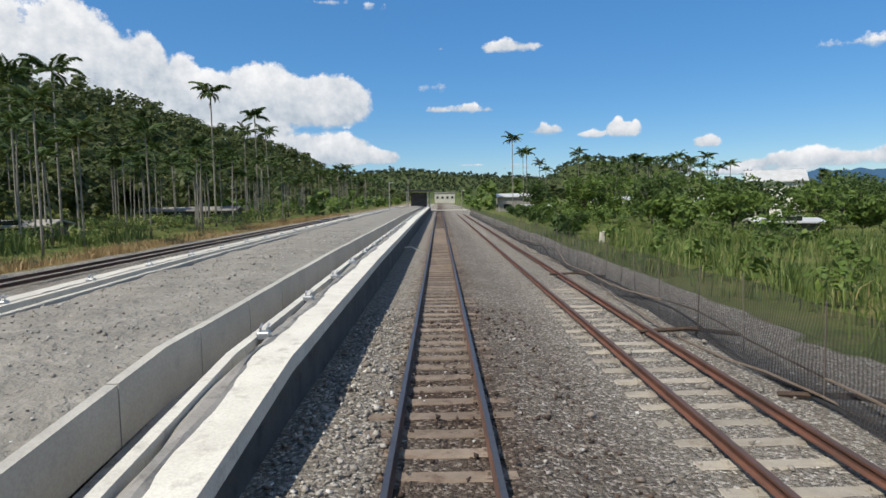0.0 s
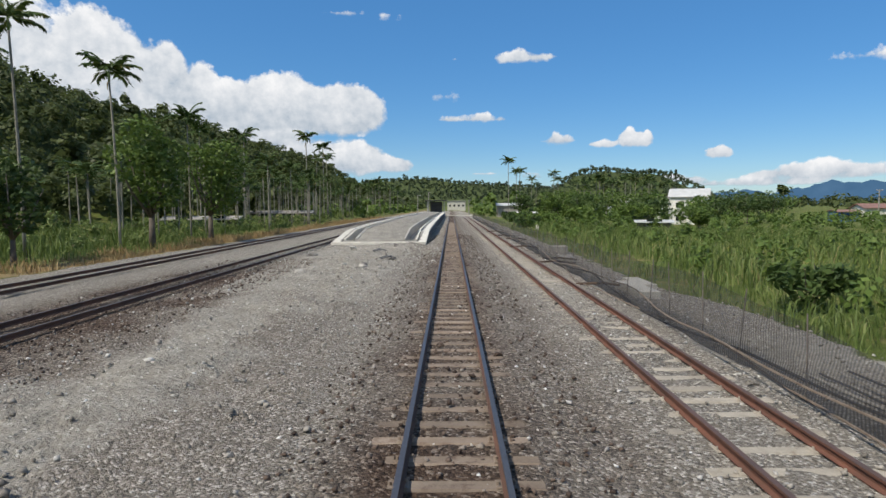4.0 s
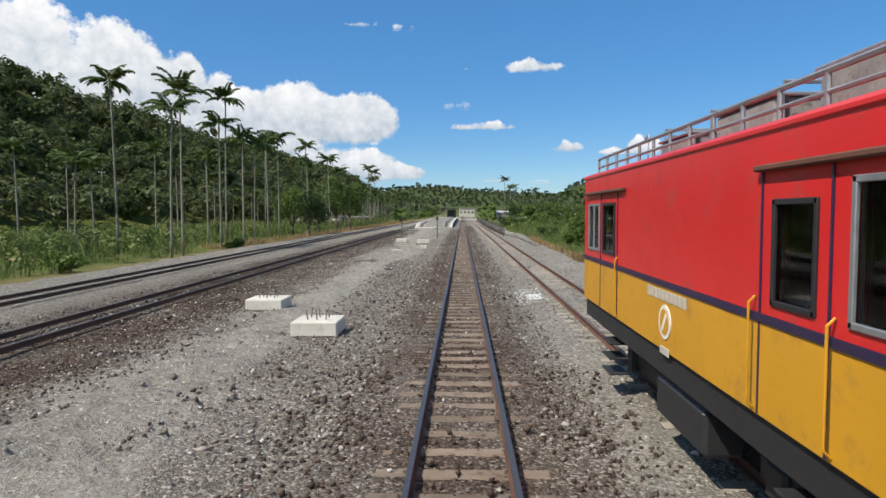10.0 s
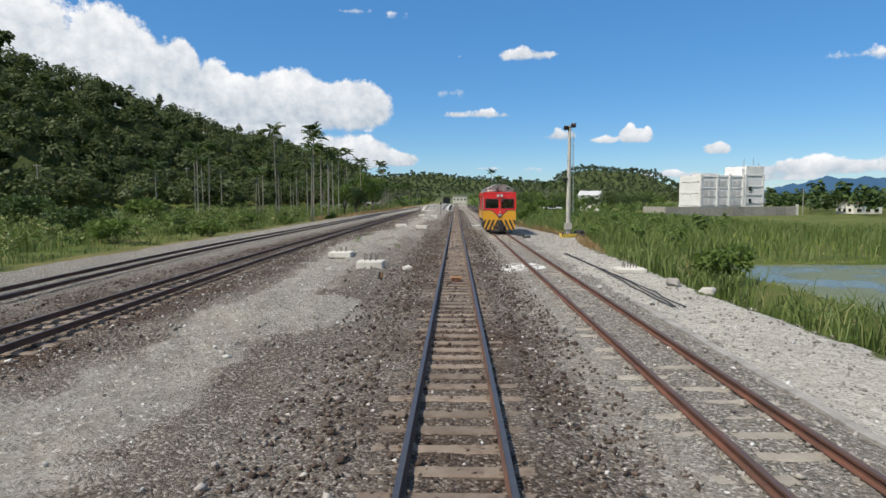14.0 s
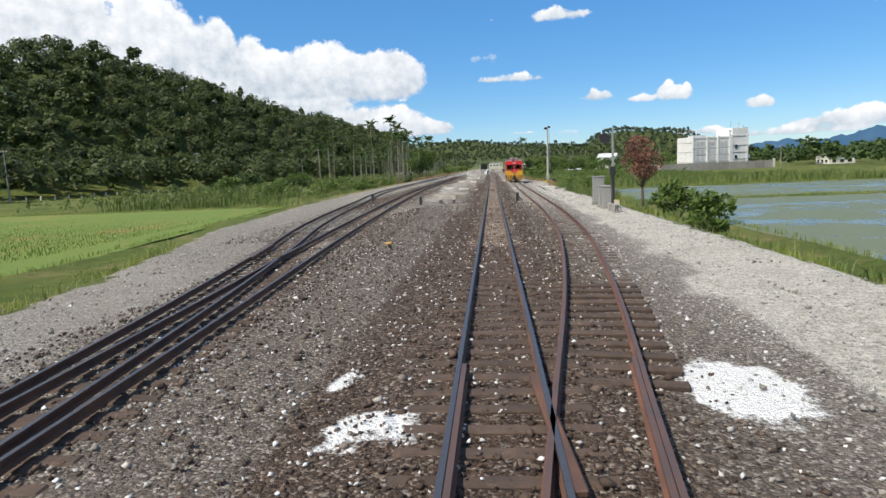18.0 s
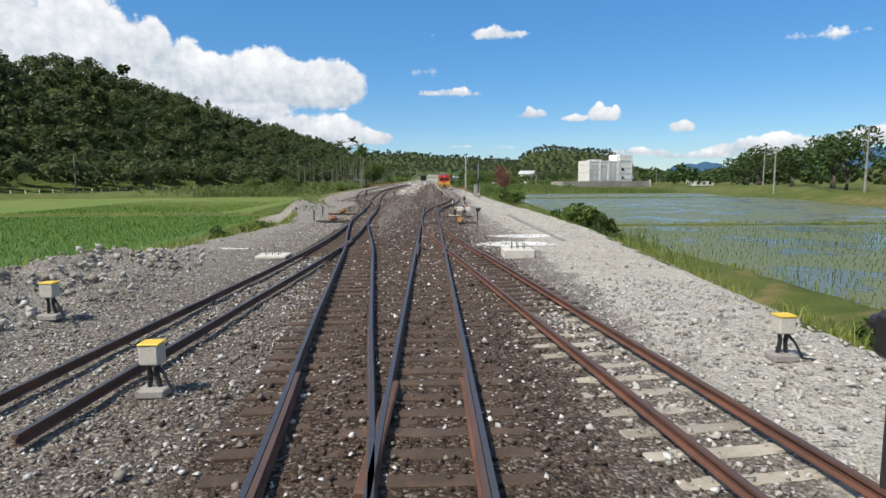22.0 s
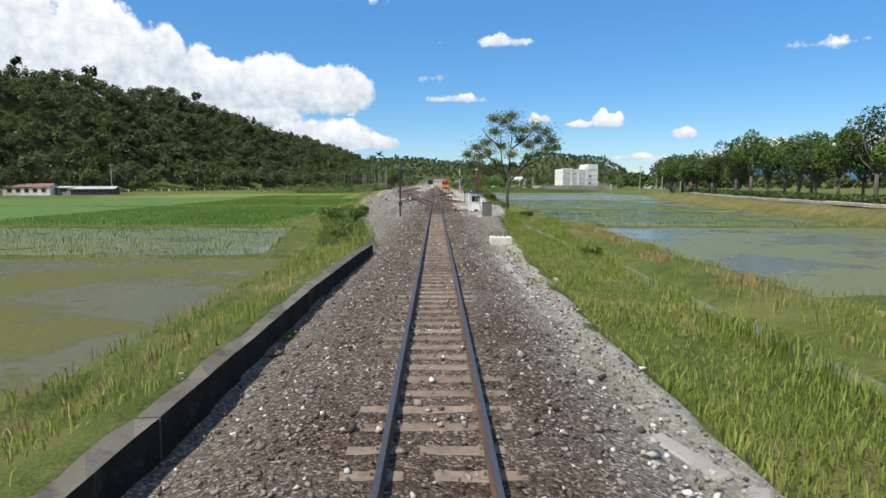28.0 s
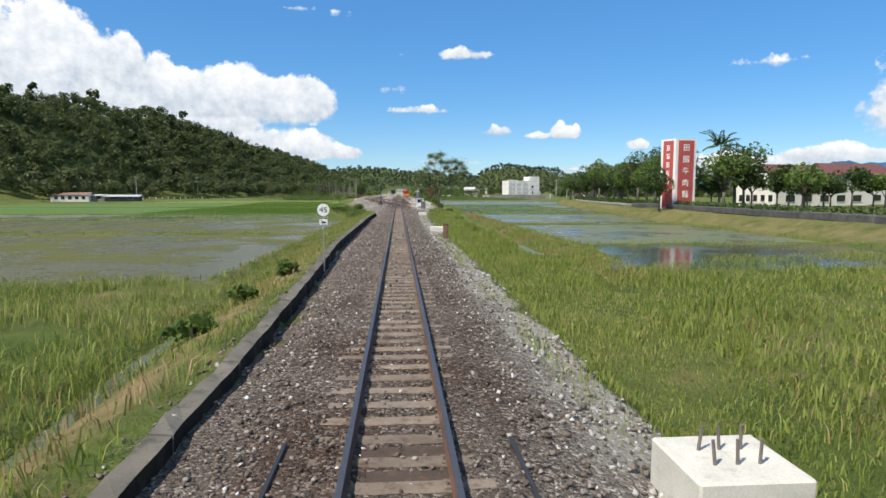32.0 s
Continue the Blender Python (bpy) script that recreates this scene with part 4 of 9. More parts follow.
ballast("ballast", "brown and grey ballast stones beside the trodden path", 7000, -8.0, -1.6, -112, -82, 0.022, 0.05, MIXED_STONES, 34, lambda x, y, r: np.abs(x - path_x(y)) > 0.75)
ballast("rubble", "small clods and pebbles trodden into the dirt", 36000, -9.2, -2.4, -160, 0, 0.010, 0.034, GREY_STONES, 29, lambda x, y, r: (wobble(x, y, 0.55, 0.9) + 0.6 * wobble(x, y, 1.7, 2.2) > r.uniform(-0.5, 0.7, len(x))) & (np.abs(x - path_x(y)) > 0.8 + 0.3 * wobble(x, y, 1.1, 3)))
ballast("rubble", "clods of grey earth and broken stone on the dirt", 5200, -8.6, -2.6, -158, 0, 0.035, 0.085, GREY_STONES, 36, lambda x, y, r: (wobble(x, y, 0.8, 2.9) + 0.7 * wobble(x, y, 2.1, 1.2) > r.uniform(-0.1, 1.2, len(x))) & (np.abs(x - path_x(y)) > 0.6) & ((y > -84) | (y < -112)))
ballast("chips", "white stone chips among the ballast", 6500, -11, 8, -416, 10, 0.018, 0.042, CHIPS, 32)
ballast("chips", "white stone chips in the station throat", 5200, -7.5, 4.2, -290, -196, 0.018, 0.045, CHIPS, 41)
ballast("rubble", "pale crushed gravel on the trodden shoulder", 15000, 3.9, 9.0, -256, -186, 0.008, 0.034, PALE_STONES, 42, lambda x, y, r: wobble(x, y, 0.4, 1.4) + 0.6 * wobble(x, y, 1.3, 0.2) > r.uniform(-1.2, 0.6, len(x)))
ballast("rubble", "sharp pale stones on the tipped heap", 2600, -16, -7.5, -270, -206, 0.04, 0.12, PALE_STONES, 43, lambda x, y, r: rubble_h(x, y) > 0.12)
ballast("rubble", "white stone chips strewn beside the siding", 260, 1.9, 2.9, -99.5, -96, 0.015, 0.04, CHIPS, 30)
ballast("rubble", "white stone chips strewn beside the siding", 260, 2.1, 3.0, -144, -140.5, 0.015, 0.04, CHIPS, 31)
ballast("ballast", "mixed brown and grey ballast stones on the open line", 22000, -3.3, 3.6, -416, -290, 0.022, 0.05, MIXED_STONES, 27, lambda x, y, r: np.abs(x) > 1.4)
ballast("rubble", "pale gravel spilling into the meadow grass", 4200, 2.3, 4.3, -416, -330, 0.025, 0.07, PALE_STONES, 40, lambda x, y, r: (wobble(x, y, 0.6, 1.4) > r.uniform(-0.9, 0.6, len(x))) & (x < 3.4 + 0.6 * wobble(x, y, 0.8, 0.4)))
ballast("ballast", "coarse grey ballast tipped on the shoulder", 17000, -10.2, -2.6, -306, -258, 0.02, 0.046, GREY_STONES, 38)
ballast("ballast", "coarse pale ballast on the shoulder beside the spur", 6500, 2.4, 7.6, -302, -258, 0.028, 0.062, PALE_STONES, 39)
ballast("rubble", "loose grey rubble heaped at the edge of the formation", 2600, -17, -7.5, -275, -205, 0.05, 0.16, GREY_STONES, 25, lambda x, y, r: (rubble_h(x, y) > 0.15))
ballast("rubble", "scattered pale stones on the dirt", 7000, -9, 9, -300, 0, 0.022, 0.055, GREY_STONES, 26, lambda x, y, r: np.abs(x) > 2.5)

# ---- island platform under construction ----
def plat_z(y):
    return float(np.interp(y, [1, 8, 20, 60, 200], [0.02, 0.70, 0.85, 1.0, 1.0]))


def strip(b, x0, x1, y0, y1, zlow, ztop=0.0, n=14, low_follow=None, mi=0):
    """A long block whose top follows the platform's ramp."""
    ysn = sorted(set(list(np.linspace(y0, y1, n)) + [k for k in (8, 20, 60) if y0 < k < y1]))
    for a, c in zip(ysn[:-1], ysn[1:]):
        za, zc = plat_z(a) + ztop, plat_z(c) + ztop
        la = zlow if low_follow is None else plat_z(a) + low_follow
        lc = zlow if low_follow is None else plat_z(c) + low_follow
        b.add([(x0, a, la), (x1, a, la), (x1, a, za), (x0, a, za), (x0, c, lc), (x1, c, lc), (x1, c, zc), (x0, c, zc)],
              [(0, 1, 2, 3), (4, 5, 6, 7), (3, 2, 6, 7), (0, 1, 5, 4), (0, 3, 7, 4), (1, 2, 6, 5)], mi)
    return b


FILL = surf("gravel_fill", (0.27, 0.252, 0.215), (0.20, 0.186, 0.16), 0.95, 0, 0.9, 7, 1.0, (0.34, 0.318, 0.275), 0.3, rand=0, dist=0.08)
platform = thing("island_platform", "unfinished concrete island platform with open cable troughs and gravel fill", "platform", kind="structure")
for sgn, xe in ((1, -2.0), (-1, -9.45)):
    def ax(d):
        return xe - sgn * d
    lo, hi = sorted((ax(0.0), ax(0.62)))
    strip(MB(), lo, hi, 1.0, 150, -0.25, 0.0, low_follow=-0.22).part("edge_slab", CONCRETE_WHITE, platform, "pale new concrete coping slab")
    # side wall below the coping gets a dark colour for its shade
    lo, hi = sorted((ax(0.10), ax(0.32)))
    strip(MB(), lo, hi, 1.3, 150, -0.5, -0.22).part("side_wall", CONCRETE_DARK, platform, "formwork-marked concrete side wall, its shade put into a dark colour")
    lo, hi = sorted((ax(0.74), ax(0.88)))
    strip(MB(), lo, hi, 2.0, 150, -0.3, 0.05).part("trough_kerb", CONCRETE_WHITE, platform)
    lo, hi = sorted((ax(1.68), ax(1.82)))
    for k in range(60):
        a = 2.0 + k * 2.4
        strip(MB(), lo, hi, a, a + 2.37, -0.35, 0.13 + 0.006 * (k * 7 % 3), n=3).part("trough_wall_panel", CONCRETE, platform)
    strip(MB(), *sorted((ax(0.88), ax(1.68))), 2.0, 150, -0.4, -0.62 + 0.0).part("trough_floor", CONCRETE_OLD, platform)
    for k in range(40):
        y = 9 + k * 3.1
        x = ax(0.66)
        bt = MB()
        for dx in (-0.05, 0.05):
            bt.tube([(x + dx, y, plat_z(y)), (x + dx, y, plat_z(y) + 0.16), (x + dx, y + 0.1, plat_z(y) + 0.2)], 0.018, 6)
        bt.box((x, y, plat_z(y) + 0.05), (0.2, 0.16, 0.12), 0.02)
        bt.part("anchor", STEEL_GREY, platform)
for xa_, xb_ in ((-3.86, -2.7), (-8.75, -7.58)):
    MB().box(((xa_ + xb_) / 2, 1.55, -0.12), (xb_ - xa_, 1.1, 0.3), 0.05, (3, 0, 0)).part("dirt_plug", FILL, platform, "grey dirt packed into the trough end")
mr = random.Random(12)
for xm in (-2.56, -8.86):
    mo = MB()
    rows_m = []
    for k in range(150):
        y = 1.6 + k * 0.3
        zt_, w_ = plat_z(y), 0.10 + 0.07 * math.sin(y * 1.7) * math.sin(y * 0.6)
        rows_m.append([(xm - w_ + mr.uniform(-0.03, 0.03), y, zt_ - 0.02), (xm - w_ * 0.4, y, zt_ + 0.02 + mr.uniform(0, 0.035)), (xm + w_ * 0.4, y, zt_ + 0.015 + mr.uniform(0, 0.03)), (xm + w_ + mr.uniform(-0.04, 0.04), y, zt_ - 0.02)])
    mo.v = [p for row in rows_m for p in row]
    mo.f = [(4 * i + q, 4 * i + q + 1, 4 * i + q + 5, 4 * i + q + 4) for i in range(149) for q in range(3)]
    mo.m = [0] * len(mo.f)
    mo.part("mortar_bed", CONCRETE_OLD, platform, "rough spilled mortar along the coping")
MB().box((-5.72, 0.72, -0.12), (7.45, 0.56, 0.28), 0.02).part("end_beam", CONCRETE_WHITE, platform, "pale concrete beam across the platform end")
MB().box((-2.55, 0.85, -0.37), (1.0, 0.5, 0.14), 0.015).box((-2.55, 0.95, -0.5), (1.05, 0.6, 0.16), 0.02).part("footing", CONCRETE_OLD, platform)
yk = np.array([0.9] + list(np.arange(1.0, 30, 0.3)) + list(np.arange(30, 151, 3.0)))
FX, FY = np.meshgrid(np.linspace(-7.6, -3.85, 26), yk)
grow = np.clip((FY - 1) / 2.5, 0, 1)
FZ = np.interp(FY, [1, 8, 20, 60, 200], [0.02, 0.70, 0.85, 1.0, 1.0]) + 0.05 - 0.2 * (FY < 0.95)
FZ = FZ + grow * (0.05 * wobble(FX, FY, 1.1, 0.3) + 0.03 * wobble(FX, FY, 2.9, 1.3) + 0.015 * wobble(FX, FY, 6.5, 2.3) + 0.15 * (1 - ((FX + 5.72) / 2.0) ** 2))
fi = np.arange(FX.size).reshape(FX.shape)
ff = np.stack([fi[:-1, :-1], fi[:-1, 1:], fi[1:, 1:], fi[1:, :-1]], -1).reshape(-1, 4)
fill_ob = new("gravel_fill", raw_mesh("gravel_fill", np.stack([FX, FY, FZ], -1).reshape(-1, 3), ff, FILL, True))
fill_ob.parent = platform
fill_ob["label"] = "grey compacted gravel fill"
x, y, r = scatter(5200, -7.5, -3.9, 1.2, 34, 41)
zs = np.interp(y, [1, 8, 20, 60], [0.02, 0.70, 0.85, 1.0]) + 0.055 + np.clip((y - 1) / 2.5, 0, 1) * (0.05 * wobble(x, y, 1.1, 0.3) + 0.03 * wobble(x, y, 2.9, 1.3) + 0.015 * wobble(x, y, 6.5, 2.3) + 0.15 * (1 - ((x + 5.72) / 2.0) ** 2))
tagged(stone_field("pebbles", x, y, zs, r.uniform(0.008, 0.026, len(x)) * np.where(r.random(len(x)) < 0.06, 2.4, 1.0), GREY_STONES, 42), "grey pebbles on the gravel fill of the platform", "pebbles", kind="stuff")
# shelter far along the platform, posts, far platform wall
shelter = thing("platform_shelter", "dark open platform shelter with a flat canopy", "shelter")
MB().box((-4.6, 138, 4.6), (6.5, 9, 0.25), 0.03).part("canopy", STEEL_DARK, shelter)
MB().box((-4.6, 140, 2.6), (3.6, 5, 3.2), 0.03).part("waiting_room", CONCRETE_DARK, shelter)
for px in (-7.2, -2.2):
    for py in (135, 141):
        MB().cyl((px, py, 0.9), (px, py, 4.5), 0.09, n=8).part("post", STEEL_GREY, shelter)
for i, (px, py, h) in enumerate(((-8.0, 98, 4.6), (-6.5, 128, 6.0), (5.6, 150, 5), (7.0, 190, 6))):
    lp = thing("lamp_post", "slim grey lamp post beside the station tracks", "lamp post", (px, py, gz(px, py) if px > -2 else 0.95))
    MB().cyl((0, 0, -0.1), (0, 0, h), 0.11, 0.07, 8).part("pole", CONCRETE_OLD, lp)
    MB().box((0.35, 0, h - 0.1), (0.7, 0.12, 0.1), 0.02).part("lantern", STEEL_GREY, lp)
far_wall = thing("station_building", "pale station buildings at the far end of the line", "building", (4, 430, 0))
MB().box((0, 0, 3), (14, 12, 7.5), 0.1).part("wall", CONCRETE_WHITE, far_wall)
MB().box((0, 0, 7), (15, 13, 0.5), 0.1).part("roof", CONCRETE_OLD, far_wall)
for k in range(4):
    MB().box((-5 + k * 3.4, -6.05, 3.5), (1.6, 0.1, 1.6), 0.02).part("window", BLACK, far_wall)
crossing = thing("foot_crossing", "pale concrete foot crossing over the station tracks", "crossing", (2.2, 150, -0.12))
for k in range(6):
    MB().box((-3.2 + k * 1.4, 0, 0), (1.3, 3.2, 0.2), 0.02).part("slab", CONCRETE_WHITE, crossing)
rope = thing("stop_bar", "curved steel bar beside the platform wall", "bar", (-1.5, 34, -0.2))
MB().tube([(-0.5, 0, 0.25), (-0.1, 0, 0.3), (0.3, 0.2, 0.05), (0.5, 0.3, -0.1)], 0.04, 6).part("bar", CONCRETE_WHITE, rope)


# ---- mast bases with bolts ----
def mast_base(x, y, w=1.15, d=1.1, h=0.36, bolts=6, rz=0, sink=0.02, group="concrete mast bases", m=None, label="white concrete mast base with upright steel bolts"):
    z = gz(x, y) - sink
    t = thing("mast_base", label, "foundation", (x, y, z), rz, group)
    MB().box((0, 0, h / 2), (w, d, h), 0.025).part("block", m or CONCRETE_WHITE, t)
    for k in range(bolts):
        bx, by = (-0.2 + 0.2 * (k % 3)) * w, (-0.16 if k < 3 else 0.16) * d
        lean = ((k * 37) % 7 - 3) * 0.012
        MB().cyl((bx, by, h - 0.03), (bx + lean, by, h + 0.26), 0.019, 0.017, 7).part("bolt", REBAR, t)
    return t


for bx, by, bh in ((-6.3, -56.1, 0.33), (-3.85, -59.6, 0.34), (-6.15, -100.3, 0.34), (-3.65, -104.1, 0.36), (-5.95, -137.4, 0.28), (-3.75, -142.2, 0.34), (7.2, -143.6, 0.16), (3.05, -220.2, 0.33), (-6.0, -252.3, 0.12),
                   (3.35, -252.4, 0.33), (3.45, -284.35, 0.14), (3.42, -324.3, 0.40), (3.18, -361.0, 0.48), (3.35, -404.65, 0.62)):
    mast_base(bx, by, h=bh)
mast_base(-4.0, -3.1, 0.55, 0.45, 0.04, 6)
low = thing("concrete_pad", "small white concrete block beside the bases", "foundation", (-3.33, -67.7, gz(-3.33, -67.7)))
MB().box((0, 0, 0.12), (0.55, 0.6, 0.3), 0.03).part("block", CONCRETE_WHITE, low)


# ---- shunting signals seen from behind, posts and markers ----
def post_box(x, y, h, name, label, head="box", z=None):
    t = thing(name, label, "signal", (x, y, (gz(x, y) if z is None else z) - 0.04))
    MB().cyl((0, 0, 0), (0, 0, h), 0.045, n=8).part("post", STEEL_DARK, t)
    MB().box((0, 0, 0.05), (0.3, 0.3, 0.14), 0.02).part("foot", CONCRETE_OLD, t)
    if head == "box":
        MB().box((0, 0.02, h + 0.12), (0.28, 0.22, 0.42), 0.05).part("head", BLACK, t)
        MB().cyl((0, 0.1, h + 0.2), (0, 0.26, h + 0.18), 0.085, 0.075, 12).part("hood", BLACK, t)
    elif head == "flag":
        MB().box((0.02, 0, h - 0.02), (0.26, 0.16, 0.24), 0.02).part("head", STEEL_DARK, t)
        MB().add([(0.1, -0.1, h + 0.1), (0.24, -0.1, h + 0.1), (0.13, -0.1, h - 0.14), (0.1, 0.1, h + 0.1), (0.24, 0.1, h + 0.1), (0.13, 0.1, h - 0.14)], [(0, 1, 2), (3, 4, 5), (0, 1, 4, 3), (1, 2, 5, 4), (0, 2, 5, 3)]).part("hood", STEEL_DARK, t)
    elif head == "lidbox":
        MB().box((-0.04, 0, h + 0.02), (0.2, 0.16, 0.22), 0.015).box((-0.06, 0, h + 0.14), (0.34, 0.2, 0.025), 0.006).part("head", STEEL_GREY, t)
    return t


post_box(-2.93, -48.6, 2.3, "shunting_signal", "dark shunting signal seen from behind on a rusty post")
post_box(-7.35, -45.8, 2.3, "shunting_signal", "dark shunting signal seen from behind on a rusty post")
post_box(4.05, -270.4, 1.55, "shunting_signal", "black shunting signal on a thin post at the spur's end", "box")
post_box(3.14, -235.3, 0.95, "point_indicator", "grey hooded point lamp on a thin post", "flag")
post_box(-8.05, -233.3, 0.95, "junction_box", "small grey junction box on a steel post", "lidbox")
post_box(-8.6, -226.8, 0.95, "junction_box", "small grey junction box on a steel post", "lidbox")


def bollard(x, y, h=0.75, label="short black clearance post between the tracks", m=None):
    t = thing("clearance_post", label, "post", (x, y, gz(x, y) - 0.05), group="clearance posts")
    MB().box((0, 0, h / 2), (0.24, 0.24, h), 0.03).part("post", m or STEEL_DARK, t)
    MB().box((0, 0, h + 0.012), (0.26, 0.26, 0.03), 0.008).part("cap", BLACK, t)
    return t


for bx, by in ((-11.9, -161.5), (-6.15, -169.5), (2.05, -169.6)):
    bollard(bx, by)


def dwarf(x, y, rz=0):
    t = thing("dwarf_signal", "cream dwarf signal lamp with a yellow lid on bent black legs", "signal", (x, y, gz(x, y)), rz, "dwarf signals")
    MB().box((0, 0, 0.60), (0.27, 0.26, 0.28), 0.02).part("lamp_case", plain_cream, t)
    MB().box((0, 0, 0.75), (0.29, 0.28, 0.03), 0.008).part("lid", YELLOW, t)
    MB().box((0, 0, 0.06), (0.4, 0.34, 0.12), 0.02).part("foot", CONCRETE_OLD, t)
    for dx in (-0.07, 0.08):
        MB().tube([(dx, 0.02, 0.1), (dx * 0.6, 0, 0.3), (dx * 0.8, 0, 0.48)], 0.035, 7).part("leg", BLACK, t)
    MB().tube([(0.06, 0, 0.45), (0.18, -0.05, 0.3), (0.3, -0.08, 0.05), (0.5, -0.1, 0.02)], 0.022, 6).part("cable", BLACK, t)
    return t


plain_cream = plain("cream_enamel", (0.50, 0.475, 0.41), 0.55)
for bx, by in ((-3.85, -267.2), (-7.7, -263.2), (5.75, -265.9), (-4.2, -172.6), (-3.15, -172.3), (7.25, -184.6)):
    dwarf(bx, by)


def yellow_plug(x, y):
    t = thing("marker_plug", "worn orange capped marker on a dark cable stub", "marker", (x, y, gz(x, y)), group="yellow markers")
    MB().tube([(0.1, -0.05, 0), (0.06, -0.02, 0.1), (0.0, 0, 0.2)], [0.05, 0.06, 0.05], 8).part("stub", BLACK, t)
    MB().box((0, 0, 0.235), (0.24, 0.2, 0.09), 0.035, (6, -8, 12)).part("cap", ORANGE_WORN, t)
    return t


for bx, by in ((-4.04, -198.3), (2.2, -295.0), (1.9, -236.9), (-5.9, -233.0), (-6.7, -226.3)):
    yellow_plug(bx, by)


def machine(x, y, rz=0, sgn=1):
    t = thing("point_machine", "orange electric point machine with rusty edges on timbers", "point machine", (x, y, -0.14), rz, "point machines")
    MB().box((0, 0.35, 0.16), (0.36, 0.75, 0.26), 0.04).part("gear_case", ORANGE, t)
    MB().box((0, -0.35, 0.14), (0.32, 0.62, 0.22), 0.05).part("motor_case", ORANGE, t)
    MB().box((0, 0.35, 0.305), (0.4, 0.8, 0.03), 0.01).part("lid", ORANGE, t)
    MB().box((0, 0.0, 0.02), (0.5, 1.5, 0.06), 0.01).part("bed_plate", STEEL_DARK, t)
    MB().cyl((-0.2 * sgn, 0.3, 0.12), (-0.75 * sgn, 0.3, 0.1), 0.03, n=7).part("throw_bar", STEEL_DARK, t)
    MB().cyl((0.05, -0.66, 0.14), (0.05, -0.76, 0.14), 0.1, 0.08, 10).part("motor_cap", STEEL_DARK, t)
    for k in (0.05, 0.65):
        MB().cyl((0.1, k, 0.31), (0.1, k, 0.35), 0.025, n=6).part("bolt", STEEL_DARK, t)
    return t


machine(2.0, -235.7, 0)
machine(1.95, -292.9, 0)
machine(-7.35, -224.7, 0, -1)
machine(-6.75, -233.4, 0, -1)

# hand-worked point indicator with lamp, lever and pit
ind = thing("point_lever_indicator", "point indicator with a blue and orange disc under a black lamp", "point indicator", (2.62, -229.15, -0.22))
MB().box((-0.1, 0, 0.28), (0.07, 0.12, 0.62), 0.01).box((0.08, 0, 0.28), (0.07, 0.12, 0.62), 0.01).box((0, 0, 0.04), (0.5, 0.4, 0.1), 0.02).part("stand", STEEL_DARK, ind)
MB().cyl((0, 0, 0.3), (0, 0, 1.35), 0.03, n=8).part("spindle", STEEL_DARK, ind)
MB().cyl((0, -0.012, 0.93), (0, 0.012, 0.93), 0.215, n=28).part("disc", plain("signal_blue", (0.03, 0.09, 0.28), 0.45), ind)
MB().box((0.0, -0.02, 0.93), (0.1, 0.012, 0.46), 0.004, (0, -24, 0)).part("stripe", plain("signal_orange", (0.78, 0.30, 0.03), 0.45), ind)
MB().box((-0.125, -0.02, 0.94), (0.16, 0.012, 0.05), 0.004).box((0.125, -0.02, 0.92), (0.16, 0.012, 0.05), 0.004).part("bar", plain("signal_white", (0.75, 0.75, 0.72), 0.5), ind)
MB().cyl((0, 0, 1.28), (0, 0, 1.46), 0.09, 0.115, 12).cyl((0, 0, 1.46), (0, 0, 1.55), 0.12, 0.05, 12).cyl((0, 0, 1.55), (0, 0, 1.62), 0.055, 0.05, 10).part("lamp", BLACK, ind)
for a in (-1, 1):
    MB().cyl((0, a * 0.08, 1.37), (0, a * 0.15, 1.37), 0.055, 0.06, 12).part("lens_hood", BLACK, ind)
lever = thing("point_lever", "black throw lever with a white grip over a timber-edged pit", "lever", (1.95, -227.75, -0.22))
MB().box((0, 0.42, 0.03), (0.85, 0.12, 0.1), 0.01).box((0, -0.42, 0.03), (0.85, 0.12, 0.1), 0.01).box((-0.4, 0, 0.03), (0.12, 0.8, 0.1), 0.01).box((0.4, 0, 0.03), (0.12, 0.8, 0.1), 0.01).part("pit_frame", surf("new_timber", (0.62, 0.53, 0.36), (0.52, 0.43, 0.29), 0.8, 0, 3, 30, 0.3), lever)
# thin black plate: the pit's dark depth is only its colour
MB().box((0, 0, 0.0), (0.7, 0.7, 0.02)).part("pit", BLACK, lever)
MB().cyl((0, 0, 0), (-0.05, 0, 0.45), 0.11, 0.07, 10).cyl((0, -0.12, 0.35), (0.02, 0.12, 0.4), 0.11, 0.1, 10).part("weight", STEEL_DARK, lever)
MB().tube([(-0.02, 0, 0.35), (-0.08, 0, 0.65), (-0.16, 0, 0.98)], 0.025, 7).part("handle", STEEL_DARK, lever)
MB().tube([(-0.16, 0, 0.98), (-0.21, 0, 1.25)], 0.03, 7).part("grip", plain("white_paint", (0.8, 0.8, 0.78), 0.5), lever)
MB().tube([(0.05, 0, 0.4), (0.25, -0.1, 0.3), (0.4, -0.35, 0.06), (0.45, -0.9, 0.03)], 0.03, 7).part("rod", BLACK, lever)
pb = thing("track_box", "rusty steel box fixed between the rails", "box", (0.02, -146.9, -0.16))
MB().box((0, 0, 0.05), (0.36, 0.28, 0.16), 0.02).part("case", RUSTY, pb)
MB().box((0, 0, 0.14), (0.4, 0.32, 0.025), 0.008).part("lid", ORANGE, pb)
oc = thing("marker_stub", "worn orange and black marker stub in the stones", "marker", (-2.8, -146.5, gz(-2.8, -146.5)))
MB().cyl((0, 0, 0), (0.03, 0, 0.28), 0.09, 0.08, 9).part("stub", STEEL_DARK, oc)
MB().box((0.06, -0.02, 0.18), (0.06, 0.14, 0.22), 0.02).part("band", ORANGE, oc)


